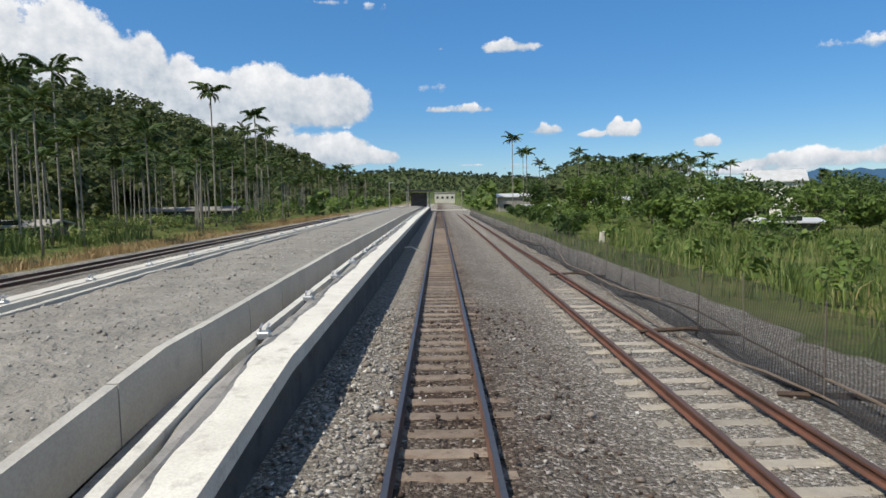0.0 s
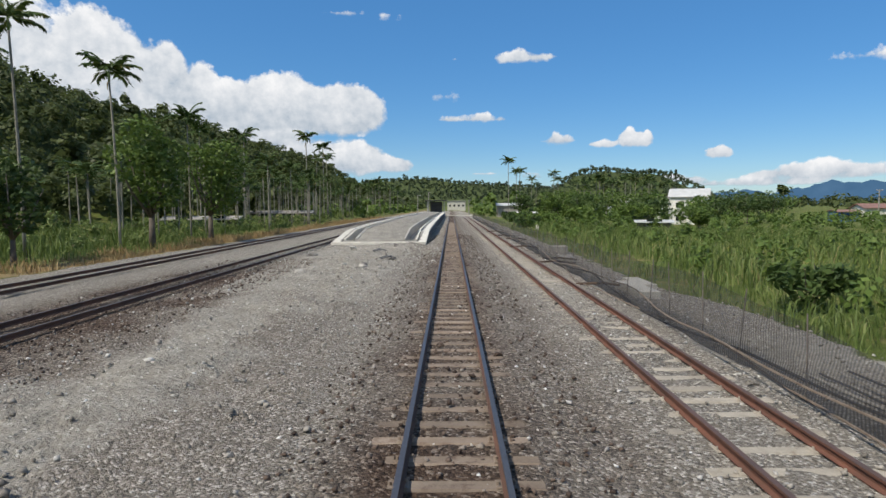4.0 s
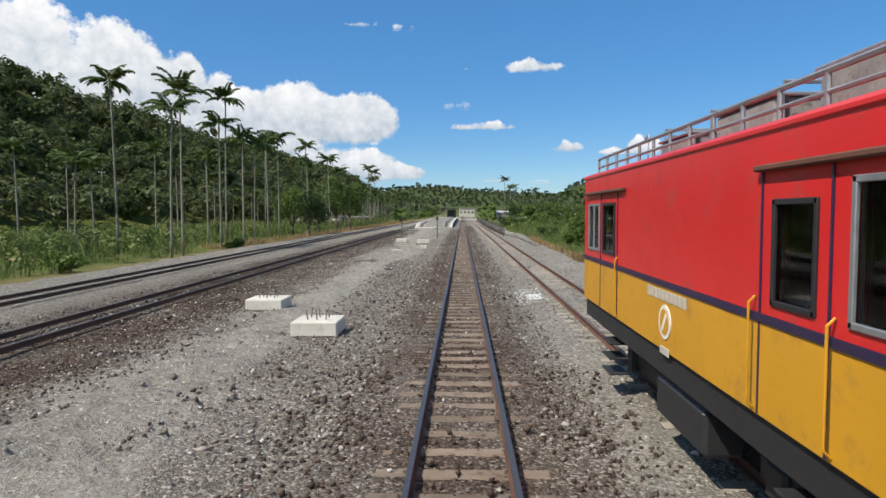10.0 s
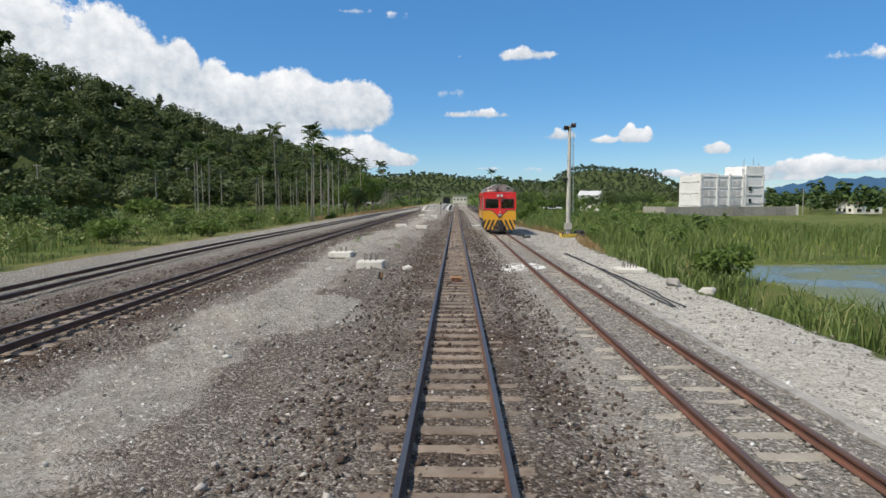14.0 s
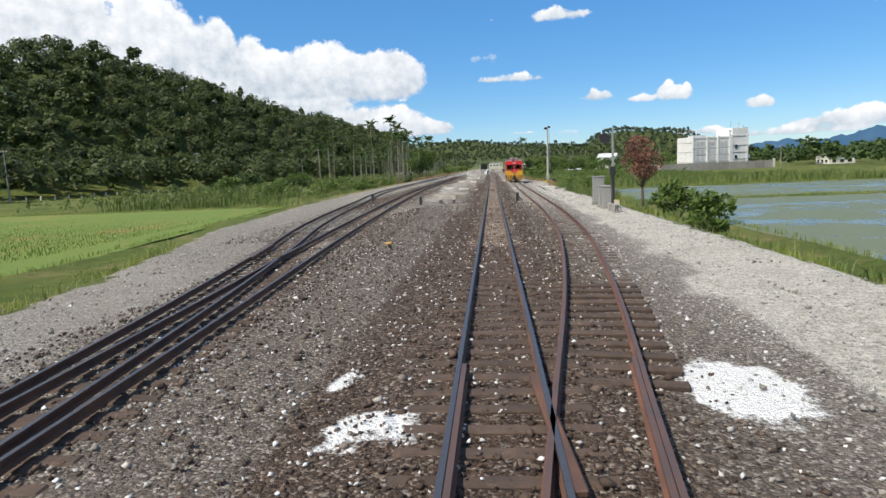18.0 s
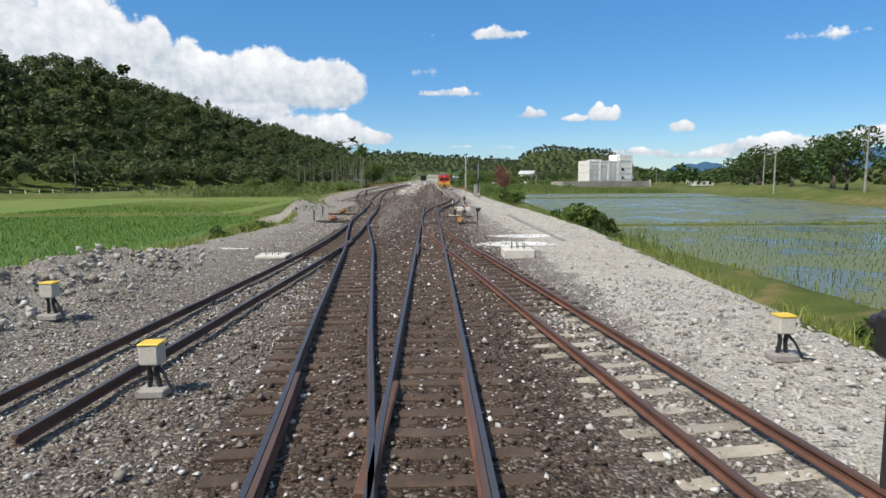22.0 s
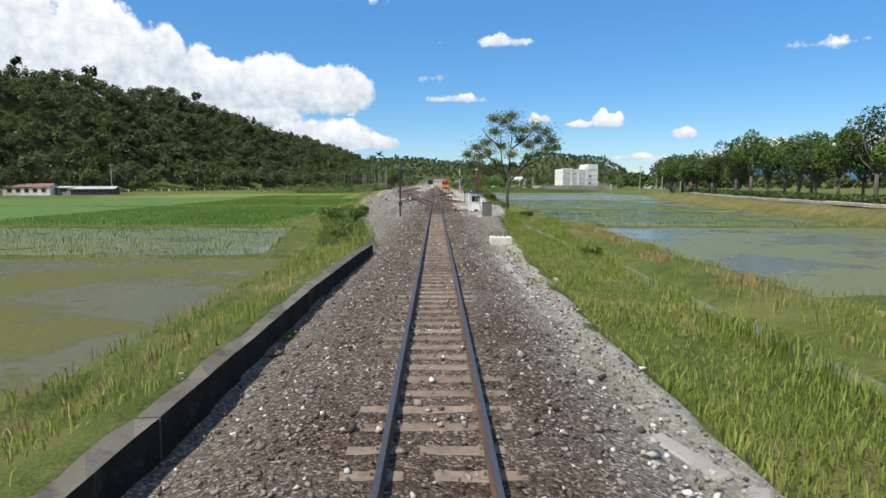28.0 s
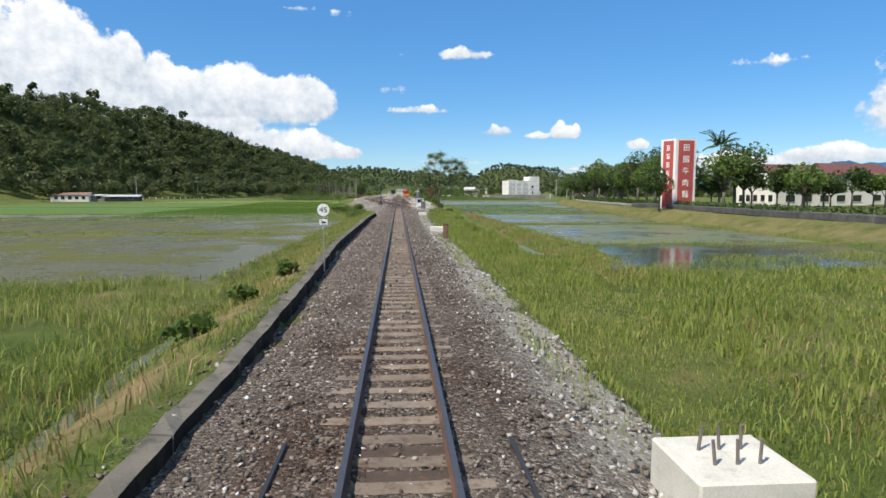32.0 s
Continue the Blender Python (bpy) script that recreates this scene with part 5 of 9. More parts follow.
# ---- yellow and red inspection railcar on the siding ----
def paint(name, c, rough):
    """Old gloss paint: faint fading in patches, thin grime."""
    m, n, l, p = tree_of(name)
    g = n.new("ShaderNodeNewGeometry").outputs["Position"]
    fade, grime = tex(n, l, 'noise', 0.7, 4, 0.5, g), tex(n, l, 'noise', 2.2, 8, 0.72, g)
    col = mixc(n, l, span(n, l, fade.outputs[0], 0.3, 0.7), tuple(k * 0.9 for k in c), c)
    col = mixc(n, l, math_node(n, l, 'MULTIPLY', span(n, l, grime.outputs[0], 0.54, 0.74), 0.45), col, (0.16, 0.11, 0.075))
    l.new(col, p.inputs["Base Color"])
    l.new(math_node(n, l, 'ADD', math_node(n, l, 'MULTIPLY', grime.outputs[0], 0.3), rough - 0.12), p.inputs["Roughness"])
    return m


RED = paint("railcar_red", (0.62, 0.022, 0.022), 0.3)
AMBER = paint("railcar_amber", (0.62, 0.31, 0.018), 0.32)
CAR_GLASS, cn_, cl_, cpb = tree_of("railcar_glass")
cn_.remove(cpb)
cg_t, cg_g, cg_m, cg_f = cn_.new("ShaderNodeBsdfTransparent"), cn_.new("ShaderNodeBsdfGlossy"), cn_.new("ShaderNodeMixShader"), cn_.new("ShaderNodeFresnel")
cg_t.inputs[0].default_value = (0.86, 0.89, 0.88, 1)
cg_g.inputs["Roughness"].default_value = 0.03
cl_.new(cg_f.outputs[0], cg_m.inputs[0])
cl_.new(cg_t.outputs[0], cg_m.inputs[1])
cl_.new(cg_g.outputs[0], cg_m.inputs[2])
cl_.new(cg_m.outputs[0], cn_["Material Output"].inputs[0])
# near-black puts the dim cab interior into the colour of its parts
CAB_SHADE = surf("cab_shade_lining", (0.06, 0.06, 0.058), (0.045, 0.045, 0.045), 0.8, 0, 2, 20, 0.1, rand=0)
NAVY = plain("railcar_navy_line", (0.03, 0.02, 0.06), 0.4)
GLASSM, gn_, gl_, gp_ = tree_of("dark_window_glass")
gp_.inputs["Base Color"].default_value = (0.018, 0.022, 0.022, 1)
gp_.inputs["Roughness"].default_value, gp_.inputs["Specular IOR Level"].default_value = 0.06, 0.8
CAR_X, Y0, Y1, ZF, ZB, ZT = 3.72, -117.4, -107.6, 0.42, 1.95, 3.38
car = thing("inspection_railcar", "red and amber diesel inspection railcar standing on the siding", "railcar", (CAR_X, Y0, 0))
L = Y1 - Y0
HW = 1.37
for x in (-HW, HW):
    MB().box((x * 0.985, L / 2 + 0.01, 1.55), (0.05, L - 0.03, 0.8), 0.015).part("lower_side_panel", AMBER, car)
    MB().box((x * 0.95, L / 2, 1.0), (0.05, L - 0.06, 0.34), 0.01).part("skirt_band", STEEL_DARK, car)
MB().box((0, L - 0.03, 1.45), (2 * HW - 0.1, 0.06, 1.0), 0.02).part("lower_end_panel", AMBER, car)
MB().box((0, L / 2, 0.9), (2 * HW - 0.2, L - 0.1, 0.12), 0.02).part("floor_pan", STEEL_DARK, car)
fl = MB()
fl.add([(-HW, 0, 1.14), (HW, 0, 1.14), (HW, 0, 1.93), (0.62, 0, 1.93), (0, 0, 1.30), (-0.62, 0, 1.93), (-HW, 0, 1.93)], [(0, 1, 4), (1, 2, 3, 4), (0, 4, 5, 6)], out=False)
fl.add([(-HW, 0.06, 1.14), (HW, 0.06, 1.14), (HW, 0.06, 1.93), (-HW, 0.06, 1.93)], [(0, 1, 2, 3)], out=False)
fl.part("front_lower_panel", AMBER, car)
fr = MB()
fr.add([(-0.60, 0.004, 1.95), (0, 0.004, 1.33), (0.60, 0.004, 1.95)], [(0, 1, 2)], out=False)
for x0, x1, z0, z1 in ((-HW, HW, 1.95, 2.08), (-HW, HW, 2.90, ZT), (-HW, -1.23, 2.08, 2.90), (1.23, HW, 2.08, 2.90), (-0.10, 0.10, 2.08, 2.90)):
    MB().box(((x0 + x1) / 2, 0.03, (z0 + z1) / 2), (x1 - x0, 0.06, z1 - z0)).part("front_panel", RED, car)
fr.part("front_chevron", RED, car)
ln = MB()
for s in (-1, 1):
    ln.add([(s * HW, -0.006, 1.96), (s * HW, -0.006, 1.90), (s * 0.66, -0.006, 1.90), (s * 0.62, -0.006, 1.96)], [(0, 1, 2, 3)], out=False)
    ln.add([(s * 0.62, -0.006, 1.96), (s * 0.66, -0.006, 1.90), (0, -0.006, 1.24), (0, -0.006, 1.32)], [(0, 1, 2, 3)], out=False)
    ln.box((s * (HW + 0.012), L / 2, 1.94), (0.012, L, 0.07))
ln.part("waist_line", NAVY, car)
SIDE_WIN = ((0.6, 1.85, 2.06, 2.98, "w"), (2.2, 2.78, 2.06, 2.86, "d"), (7.5, 8.3, 2.1, 2.92, "d"), (8.55, 9.4, 2.1, 2.92, "w"))
edges_y = [0.062] + [k for w in SIDE_WIN for k in w[:2]] + [L]
for s in (-1, 1):
    for i in range(0, len(edges_y), 2):
        MB().box((s * (HW - 0.025), (edges_y[i] + edges_y[i + 1]) / 2, (ZB + ZT) / 2), (0.05, edges_y[i + 1] - edges_y[i], ZT - ZB)).part("side_panel", RED, car)
    for a, c, z0, z1, k in SIDE_WIN:
        MB().box((s * (HW - 0.025), (a + c) / 2, (ZB + z0) / 2), (0.05, c - a, z0 - ZB)).part("sill_panel", RED, car)
        MB().box((s * (HW - 0.025), (a + c) / 2, (z1 + ZT) / 2), (0.05, c - a, ZT - z1)).part("header_panel", RED, car)
MB().box((0, L - 0.03, (ZB + ZT) / 2), (2 * HW - 0.1, 0.06, ZT - ZB)).part("end_panel", RED, car)
MB().box((0, L / 2, ZT + 0.02), (2 * HW + 0.04, L + 0.06, 0.1), 0.035).part("roof", RED, car)
for s in (-1, 1):
    for a, c in ((0.3, 3.0), (6.9, 9.6)):
        MB().box((s * (HW + 0.03), (a + c) / 2, 3.1), (0.07, c - a, 0.05), 0.012).part("rain_strip", RUSTY, car)
    for a, c, z0, z1, k in SIDE_WIN:
        w_ = MB().box((s * (HW - 0.02), (a + c) / 2, (z0 + z1) / 2), (0.02, c - a - 0.06, z1 - z0 - 0.06)).part("side_window", CAR_GLASS, car)
        fmt = MB()
        for q in (a + 0.02, c - 0.02) + (((a + c) / 2,) if k == "w" else ()):
            fmt.box((s * (HW + 0.005), q, (z0 + z1) / 2), (0.03, 0.045, z1 - z0), 0.006)
        for q in (z0 + 0.02, z1 - 0.02):
            fmt.box((s * (HW + 0.005), (a + c) / 2, q), (0.03, c - a, 0.045), 0.006)
        fmt.part("window_frame", STEEL_GREY if k == "w" else BLACK, w_)
    for yd in (2.05, 2.95, 7.35, 8.45):
        MB().box((s * (HW + 0.006), yd, 2.12), (0.014, 0.02, 1.9)).part("door_seam", NAVY, car)
    for yd in (1.98, 3.02, 7.28):
        MB().tube([(s * (HW + 0.01), yd, 1.2), (s * (HW + 0.06), yd, 1.25), (s * (HW + 0.06), yd, 2.05), (s * (HW + 0.01), yd, 2.1)], 0.011, 6).part("grab_rail", AMBER, car)
    for k in range(3):
        for yd in (2.35, 7.9):
            MB().box((s * (HW - 0.12), yd, 0.70 - k * 0.24), (0.3, 0.55, 0.03), 0.006).part("step", STEEL_DARK, car)
    MB().box((s * 1.0, L / 2, 0.72), (0.12, L - 0.4, 0.24), 0.02).part("sole_bar", STEEL_DARK, car)
    MB().box((s * 1.05, 5.0, 0.5), (0.45, 1.5, 0.5), 0.05).part("fuel_tank", STEEL_DARK, car)
    # round crest and unread lettering
    MB().cyl((s * (HW + 0.0), 5.15, 1.5), (s * (HW + 0.016), 5.15, 1.5), 0.2, n=24).part("crest", plain("crest_white", (0.78, 0.76, 0.70), 0.5), car)
    MB().cyl((s * (HW + 0.01), 5.15, 1.5), (s * (HW + 0.02), 5.15, 1.5), 0.15, n=20).part("crest_inner", AMBER, car)
    MB().box((s * (HW + 0.016), 5.15, 1.5), (0.014, 0.06, 0.26), 0.004, (35, 0, 0)).part("crest_bar", plain("crest_white", (0.78, 0.76, 0.70), 0.5), car)
    for k in range(10):
        MB().box((s * (HW + 0.008), 4.55 + k * 0.135, 1.80), (0.012, 0.10, 0.12), 0.004).part("lettering_bar", plain_cream, car)
    MB().box((s * (HW + 0.008), 5.15, 1.16), (0.012, 0.3, 0.09), 0.004).part("lettering_bar", plain_cream, car)
for s, x0, x1 in ((-1, -1.23, -0.10), (1, 0.10, 1.23)):
    wn = MB().box(((x0 + x1) / 2, 0.035, 2.49), (x1 - x0, 0.02, 0.82)).part("windscreen", CAR_GLASS, car)
    sm_ = MB()
    for q in (x0 + 0.025, x1 - 0.025):
        sm_.box((q, 0.0, 2.49), (0.05, 0.03, 0.82), 0.012)
    for q in (2.105, 2.875):
        sm_.box(((x0 + x1) / 2, 0.0, q), (x1 - x0, 0.03, 0.05), 0.012)
    sm_.part("rubber_seal", BLACK, wn)
    MB().tube([(s * 0.52, -0.03, 3.05), (s * 0.40, -0.06, 2.75), (s * 0.34, -0.035, 2.35)], 0.012, 5).part("wiper", STEEL_DARK, car)
    MB().cyl((s * 0.15, -0.10, 3.16), (s * 0.15, 0.02, 3.16), 0.115, n=20).part("headlight_rim", STEEL_GREY, car)
    MB().cyl((s * 0.15, -0.112, 3.16), (s * 0.15, -0.09, 3.16), 0.09, n=18).part("headlight", plain("lens", (0.55, 0.56, 0.55), 0.15), car)
    MB().cyl((s * 1.12, -0.03, 3.12), (s * 1.12, 0.02, 3.12), 0.06, n=12).part("marker_lamp", RED, car)
    bp = MB()
    bp.add([(s * 0.004, -0.02, 1.136), (s * HW, -0.02, 1.136), (s * (HW - 0.08), -0.02, 0.28), (s * 0.34, -0.02, 0.28), (s * 0.004, 0.05, 1.136), (s * HW, 0.05, 1.136), (s * (HW - 0.08), 0.05, 0.28), (s * 0.34, 0.05, 0.28)],
           [(0, 1, 2, 3), (4, 5, 6, 7), (0, 1, 5, 4), (1, 2, 6, 5), (2, 3, 7, 6), (3, 0, 4, 7)])
    bp.part("skirt", AMBER, car)
    for q in (0.0, 0.36, 0.72):
        MB().add([(s * (q + 0.02), -0.026, 1.12), (s * (q + 0.2), -0.026, 1.12), (s * (q + 0.57), -0.026, 0.285), (s * (q + 0.39), -0.026, 0.285)], [(0, 1, 2, 3)], out=False).part("warning_stripe", BLACK, car)
    MB().add([(s * 1.10, -0.026, 1.12), (s * 1.28, -0.026, 1.12), (s * 1.352, -0.026, 0.95), (s * 1.325, -0.026, 0.6)], [(0, 1, 2, 3)], out=False).part("warning_stripe", BLACK, car)
    MB().tube([(s * 0.5, -0.03, 1.1), (s * 0.5, -0.14, 1.1), (s * 0.52, -0.14, 0.8), (s * 0.52, -0.03, 0.78)], 0.014, 6).part("front_handle", STEEL_DARK, car)
# added partition, linings and fittings, kept near-black so the windows look dark inside
MB().box((-0.5, 2.05, 2.2), (1.6, 0.05, 2.2)).part("bulkhead", CAB_SHADE, car)
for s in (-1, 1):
    MB().box((s * (HW - 0.075), L / 2, 1.5), (0.02, L - 0.2, 1.05)).part("inner_lining", CAB_SHADE, car)
MB().box((0, L / 2, 3.3), (2 * HW - 0.16, L - 0.2, 0.03)).part("ceiling_lining", CAB_SHADE, car)
MB().box((-0.55, 0.45, 1.75), (0.9, 0.5, 0.5), 0.04).part("driver_desk", CAB_SHADE, car)
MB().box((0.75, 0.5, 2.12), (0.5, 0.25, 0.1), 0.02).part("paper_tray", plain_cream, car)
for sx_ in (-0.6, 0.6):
    MB().box((sx_, 1.3, 1.55), (0.5, 0.5, 0.12), 0.04).box((sx_, 1.55, 1.9), (0.5, 0.1, 0.7), 0.04).part("cab_seat", CAB_SHADE, car)
MB().cyl((0.02, -0.07, 1.78), (0.02, 0.02, 1.78), 0.1, n=16).part("horn_rim", RED, car)
MB().cyl((0.02, -0.09, 1.78), (0.02, -0.05, 1.78), 0.06, n=14).part("horn", plain_cream, car)
MB().box((0.02, -0.05, 1.52), (0.27, 0.12, 0.2), 0.02).part("socket_box", STEEL_GREY, car)
MB().box((0.06, -0.14, 0.80), (0.42, 0.34, 0.46), 0.1).cyl((0.1, -0.2, 0.74), (0.1, -0.46, 0.72), 0.2, 0.22, 14).box((0.1, -0.3, 1.02), (0.24, 0.2, 0.14), 0.05).box((0.1, -0.34, 0.42), (0.3, 0.2, 0.3), 0.06).part("coupler", STEEL_DARK, car)
MB().tube([(0.2, -0.05, 0.85), (0.35, -0.2, 0.65), (0.33, -0.18, 0.35), (0.2, -0.1, 0.3)], 0.025, 6).part("brake_hose", BLACK, car)
pl = MB()
for k in range(8):
    pl.box((-0.72 + k * 0.205, -0.24, 0.40), (0.05, 0.05, 0.42), 0.01)
pl.box((0, -0.24, 0.62), (1.6, 0.07, 0.07), 0.012).box((0, -0.24, 0.19), (1.6, 0.07, 0.07), 0.012)
pl.part("pilot_grille", surf("grille_steel", (0.15, 0.13, 0.105), (0.09, 0.08, 0.065), 0.7, 0.3, 4, 40, 0.2), car)
for yy in (1.75, 3.4, 6.3, 7.95):
    ax_ob = MB().cyl((-0.62, yy, 0.40), (0.62, yy, 0.40), 0.07, n=10).part("axle", STEEL_DARK, car)
    for s in (-1, 1):
        MB().cyl((s * 0.50, yy, 0.40), (s * 0.63, yy, 0.40), 0.40, n=26).part("wheel", STEEL_DARK, ax_ob)
for yy in (2.57, 7.12):
    for s in (-1, 1):
        MB().box((s * 0.86, yy, 0.40), (0.12, 2.5, 0.24), 0.03).box((s * 0.92, yy - 0.85, 0.38), (0.14, 0.34, 0.36), 0.04).box((s * 0.92, yy + 0.85, 0.38), (0.14, 0.34, 0.36), 0.04).part("truck_frame", STEEL_DARK, car)
# roof: frame of pipes, walkway, boxes
cg = MB()
zr0 = ZT + 0.06
cg.tube([(-1.22, 0.1, zr0), (-1.22, 0.1, zr0 + 0.18), (-0.48, 0.1, zr0 + 0.62), (0.48, 0.1, zr0 + 0.62), (1.22, 0.1, zr0 + 0.18), (1.22, 0.1, zr0)], 0.028, 7)
cg.tube([(-0.46, 0.1, zr0), (-0.40, 0.1, zr0 + 0.62)], 0.025, 6).tube([(0.30, 0.1, zr0), (0.38, 0.1, zr0 + 0.62)], 0.03, 6)
cg.tube([(-0.38, 0.1, zr0 + 0.52), (0.36, 0.1, zr0 + 0.52)], 0.025, 6)
cg.part("roof_hoop", STEEL_GREY, car)
for s in (-1, 1):
    sr = MB()
    sr.tube([(s * 1.18, 1.2, zr0 + 0.3), (s * 1.18, L - 0.3, zr0 + 0.3)], 0.025, 6)
    sr.tube([(s * 1.18, 1.2, zr0 + 0.15), (s * 1.18, L - 0.3, zr0 + 0.15)], 0.02, 6)
    if s < 0:
        sr.tube([(-0.48, 0.1, zr0 + 0.62), (-1.18, 1.9, zr0 + 0.3)], 0.025, 6)
    for k in range(14):
        q = 1.2 + k * (L - 1.5) / 13
        sr.tube([(s * 1.18, q, zr0), (s * 1.18, q, zr0 + 0.3)], 0.022, 6)
    sr.part("roof_rail", STEEL_GREY, car)
ROOF_GREY = surf("roof_grey", (0.30, 0.295, 0.28), (0.21, 0.205, 0.195), 0.8, 0, 3, 30, 0.2, (0.14, 0.11, 0.09), 0.3)
for bx_, by_, bw_, bd_, bh_ in ((-0.5, 1.5, 0.7, 0.7, 0.3), (0.35, 1.9, 0.9, 0.8, 0.42), (-0.35, 2.8, 0.9, 0.9, 0.36), (0.5, 3.5, 0.6, 1.1, 0.25), (-0.3, 4.6, 1.0, 1.3, 0.3), (0.55, 5.4, 0.5, 0.8, 0.42), (-0.45, 6.6, 0.7, 1.2, 0.22), (0.3, 7.6, 0.9, 0.9, 0.28)):
    rb = MB().box((bx_, by_, zr0 + 0.1 + bh_ / 2), (bw_, bd_, bh_), 0.03).part("roof_box", ROOF_GREY, car)
    MB().box((bx_, by_, zr0 + 0.12 + bh_), (bw_ + 0.06, bd_ + 0.06, 0.035), 0.01).part("lid", STEEL_GREY, rb)
    for q in (-0.4, 0.4):
        MB().box((bx_ + q * bw_, by_ - bd_ / 2 - 0.01, zr0 + 0.1 + bh_ / 2), (0.035, 0.025, bh_)).part("rib", STEEL_DARK, rb)
for k in range(4):
    MB().tube([(-0.8, 2.2 + k * 1.6, zr0 + 0.05), (-0.8, 2.2 + k * 1.6, zr0 + 0.5), (0.7, 2.2 + k * 1.6, zr0 + 0.5), (0.7, 2.2 + k * 1.6, zr0 + 0.05)], 0.022, 6).part("cross_frame", STEEL_GREY, car)
MB().tube([(-0.95, 0.3, zr0), (-0.95, 0.3, zr0 + 0.12), (-0.8, 0.3, zr0 + 0.17), (-0.6, 0.3, zr0 + 0.12), (-0.6, 0.3, zr0)], 0.06, 8).part("vent_bend", CONCRETE_WHITE, car)
MB().box((0, 6.0, zr0 + 0.08), (1.0, 8.0, 0.05), 0.01).part("walkway", STEEL_GREY, car)
MB().cyl((-1.0, 0.35, zr0 + 0.07), (-0.5, 0.35, zr0 + 0.07), 0.07, n=10).part("air_horn", STEEL_GREY, car)
for k in range(5):
    MB().tube([(-0.9 + k * 0.4, 7.5 + (k % 2) * 0.8, zr0), (-0.85 + k * 0.4, 7.6, zr0 + 0.5), (-0.7 + k * 0.35, 8.3, zr0 + 0.52)], 0.02, 5).part("roof_pipe", STEEL_GREY, car)

# tyres beside the railcar
def tyre(x, y, z, rx=0, ry=0, name="tyre", R=0.25, w=0.09):
    vs, fs, n, k = [], [], 26, 10
    for i in range(n):
        a = 6.28319 * i / n
        for j in range(k):
            c = 6.28319 * j / k
            q = R + w * 1.05 * math.cos(c) * (1 if math.cos(c) < 0.6 else 0.93)
            vs.append((q * math.cos(a), q * math.sin(a), w * math.sin(c)))
    for i in range(n):
        for j in range(k):
            fs.append((i * k + j, ((i + 1) % n) * k + j, ((i + 1) % n) * k + (j + 1) % k, i * k + (j + 1) % k))
    ob = MB().add(vs, fs, out=False).part(name, RUBBER, smooth=True)
    ob.matrix_world = pose(x, y, z, rx, ry, 0)
    return tagged(ob, "old black car tyre lying on the gravel", "tyre", group="old tyres")


tyre(5.42, -117.9, -0.15)
tyre(5.68, -120.2, -0.15)

# ---- lamp mast with ladder ----
mx, my = 9.15, -119.3
mz = gz(mx, my)
mast = thing("floodlight_mast", "concrete floodlight mast with ladder and striped base", "light mast", (mx, my, mz))
MB().cyl((0, 0, 0), (0, 0, 8.75 - mz), 0.19, 0.12, 14).part("pole", CONCRETE, mast)
for k in range(6):
    MB().cyl((0, 0, 1.6 + k * 1.15), (0, 0, 1.64 + k * 1.15), 0.2 - k * 0.011, n=14).part("band", STEEL_GREY, mast)
MB().box((0, -0.02, 0.9), (0.55, 0.5, 0.55), 0.02).part("switch_box", CONCRETE_OLD, mast)
for s in (-1, 1):
    MB().tube([(s * 0.14, 0, 0.25), (s * 0.14, 0, 0.65)], 0.04, 6).part("leg", STEEL_GREY, mast)
MB().box((0, 0, 0.14), (1.15, 1.0, 0.34), 0.03).part("plinth", BLACK, mast)
for k in range(6):
    MB().box((-0.46 + k * 0.19, -0.512, 0.15), (0.085, 0.03, 0.36), 0.0, (0, 32, 0)).part("stripe", YELLOW, mast)
for k in range(5):
    MB().box((-0.585, -0.4 + k * 0.2, 0.15), (0.03, 0.085, 0.34), 0.0, (-32, 0, 0)).part("stripe", YELLOW, mast)
lad = MB()
for s in (-1, 1):
    lad.tube([(0.38 + s * 0.0, s * 0.17, 2.0), (0.30, s * 0.17, 8.2 - mz)], 0.018, 6)
for k in range(20):
    lad.tube([(0.375 - k * 0.0035, -0.17, 2.2 + k * 0.3), (0.375 - k * 0.0035, 0.17, 2.2 + k * 0.3)], 0.014, 5)
for k in range(4):
    lad.tube([(0.1, 0, 2.6 + k * 1.6), (0.36, 0, 2.6 + k * 1.6)], 0.016, 5)
lad.part("ladder", STEEL_GREY, mast)
for x_, z_, rz_ in ((-0.3, 8.55, 25), (0.28, 8.75, -20), (-0.32, 4.45, 30)):
    fl_ = MB().box((x_, -0.12, z_ - mz), (0.4, 0.22, 0.34), 0.04, (25, 0, rz_)).part("floodlight", STEEL_DARK, mast)
    MB().tube([(0, 0, z_ - mz - 0.15), (x_, -0.05, z_ - mz - 0.1)], 0.025, 6).part("bracket", STEEL_GREY, fl_)
for k in range(4):
    ob = tyre(mx + 0.75 + k * 0.13, my + 0.15, mz + 0.27, 70, 62, R=0.22)
tagged(ob, "old black tyre leaning on the mast base")

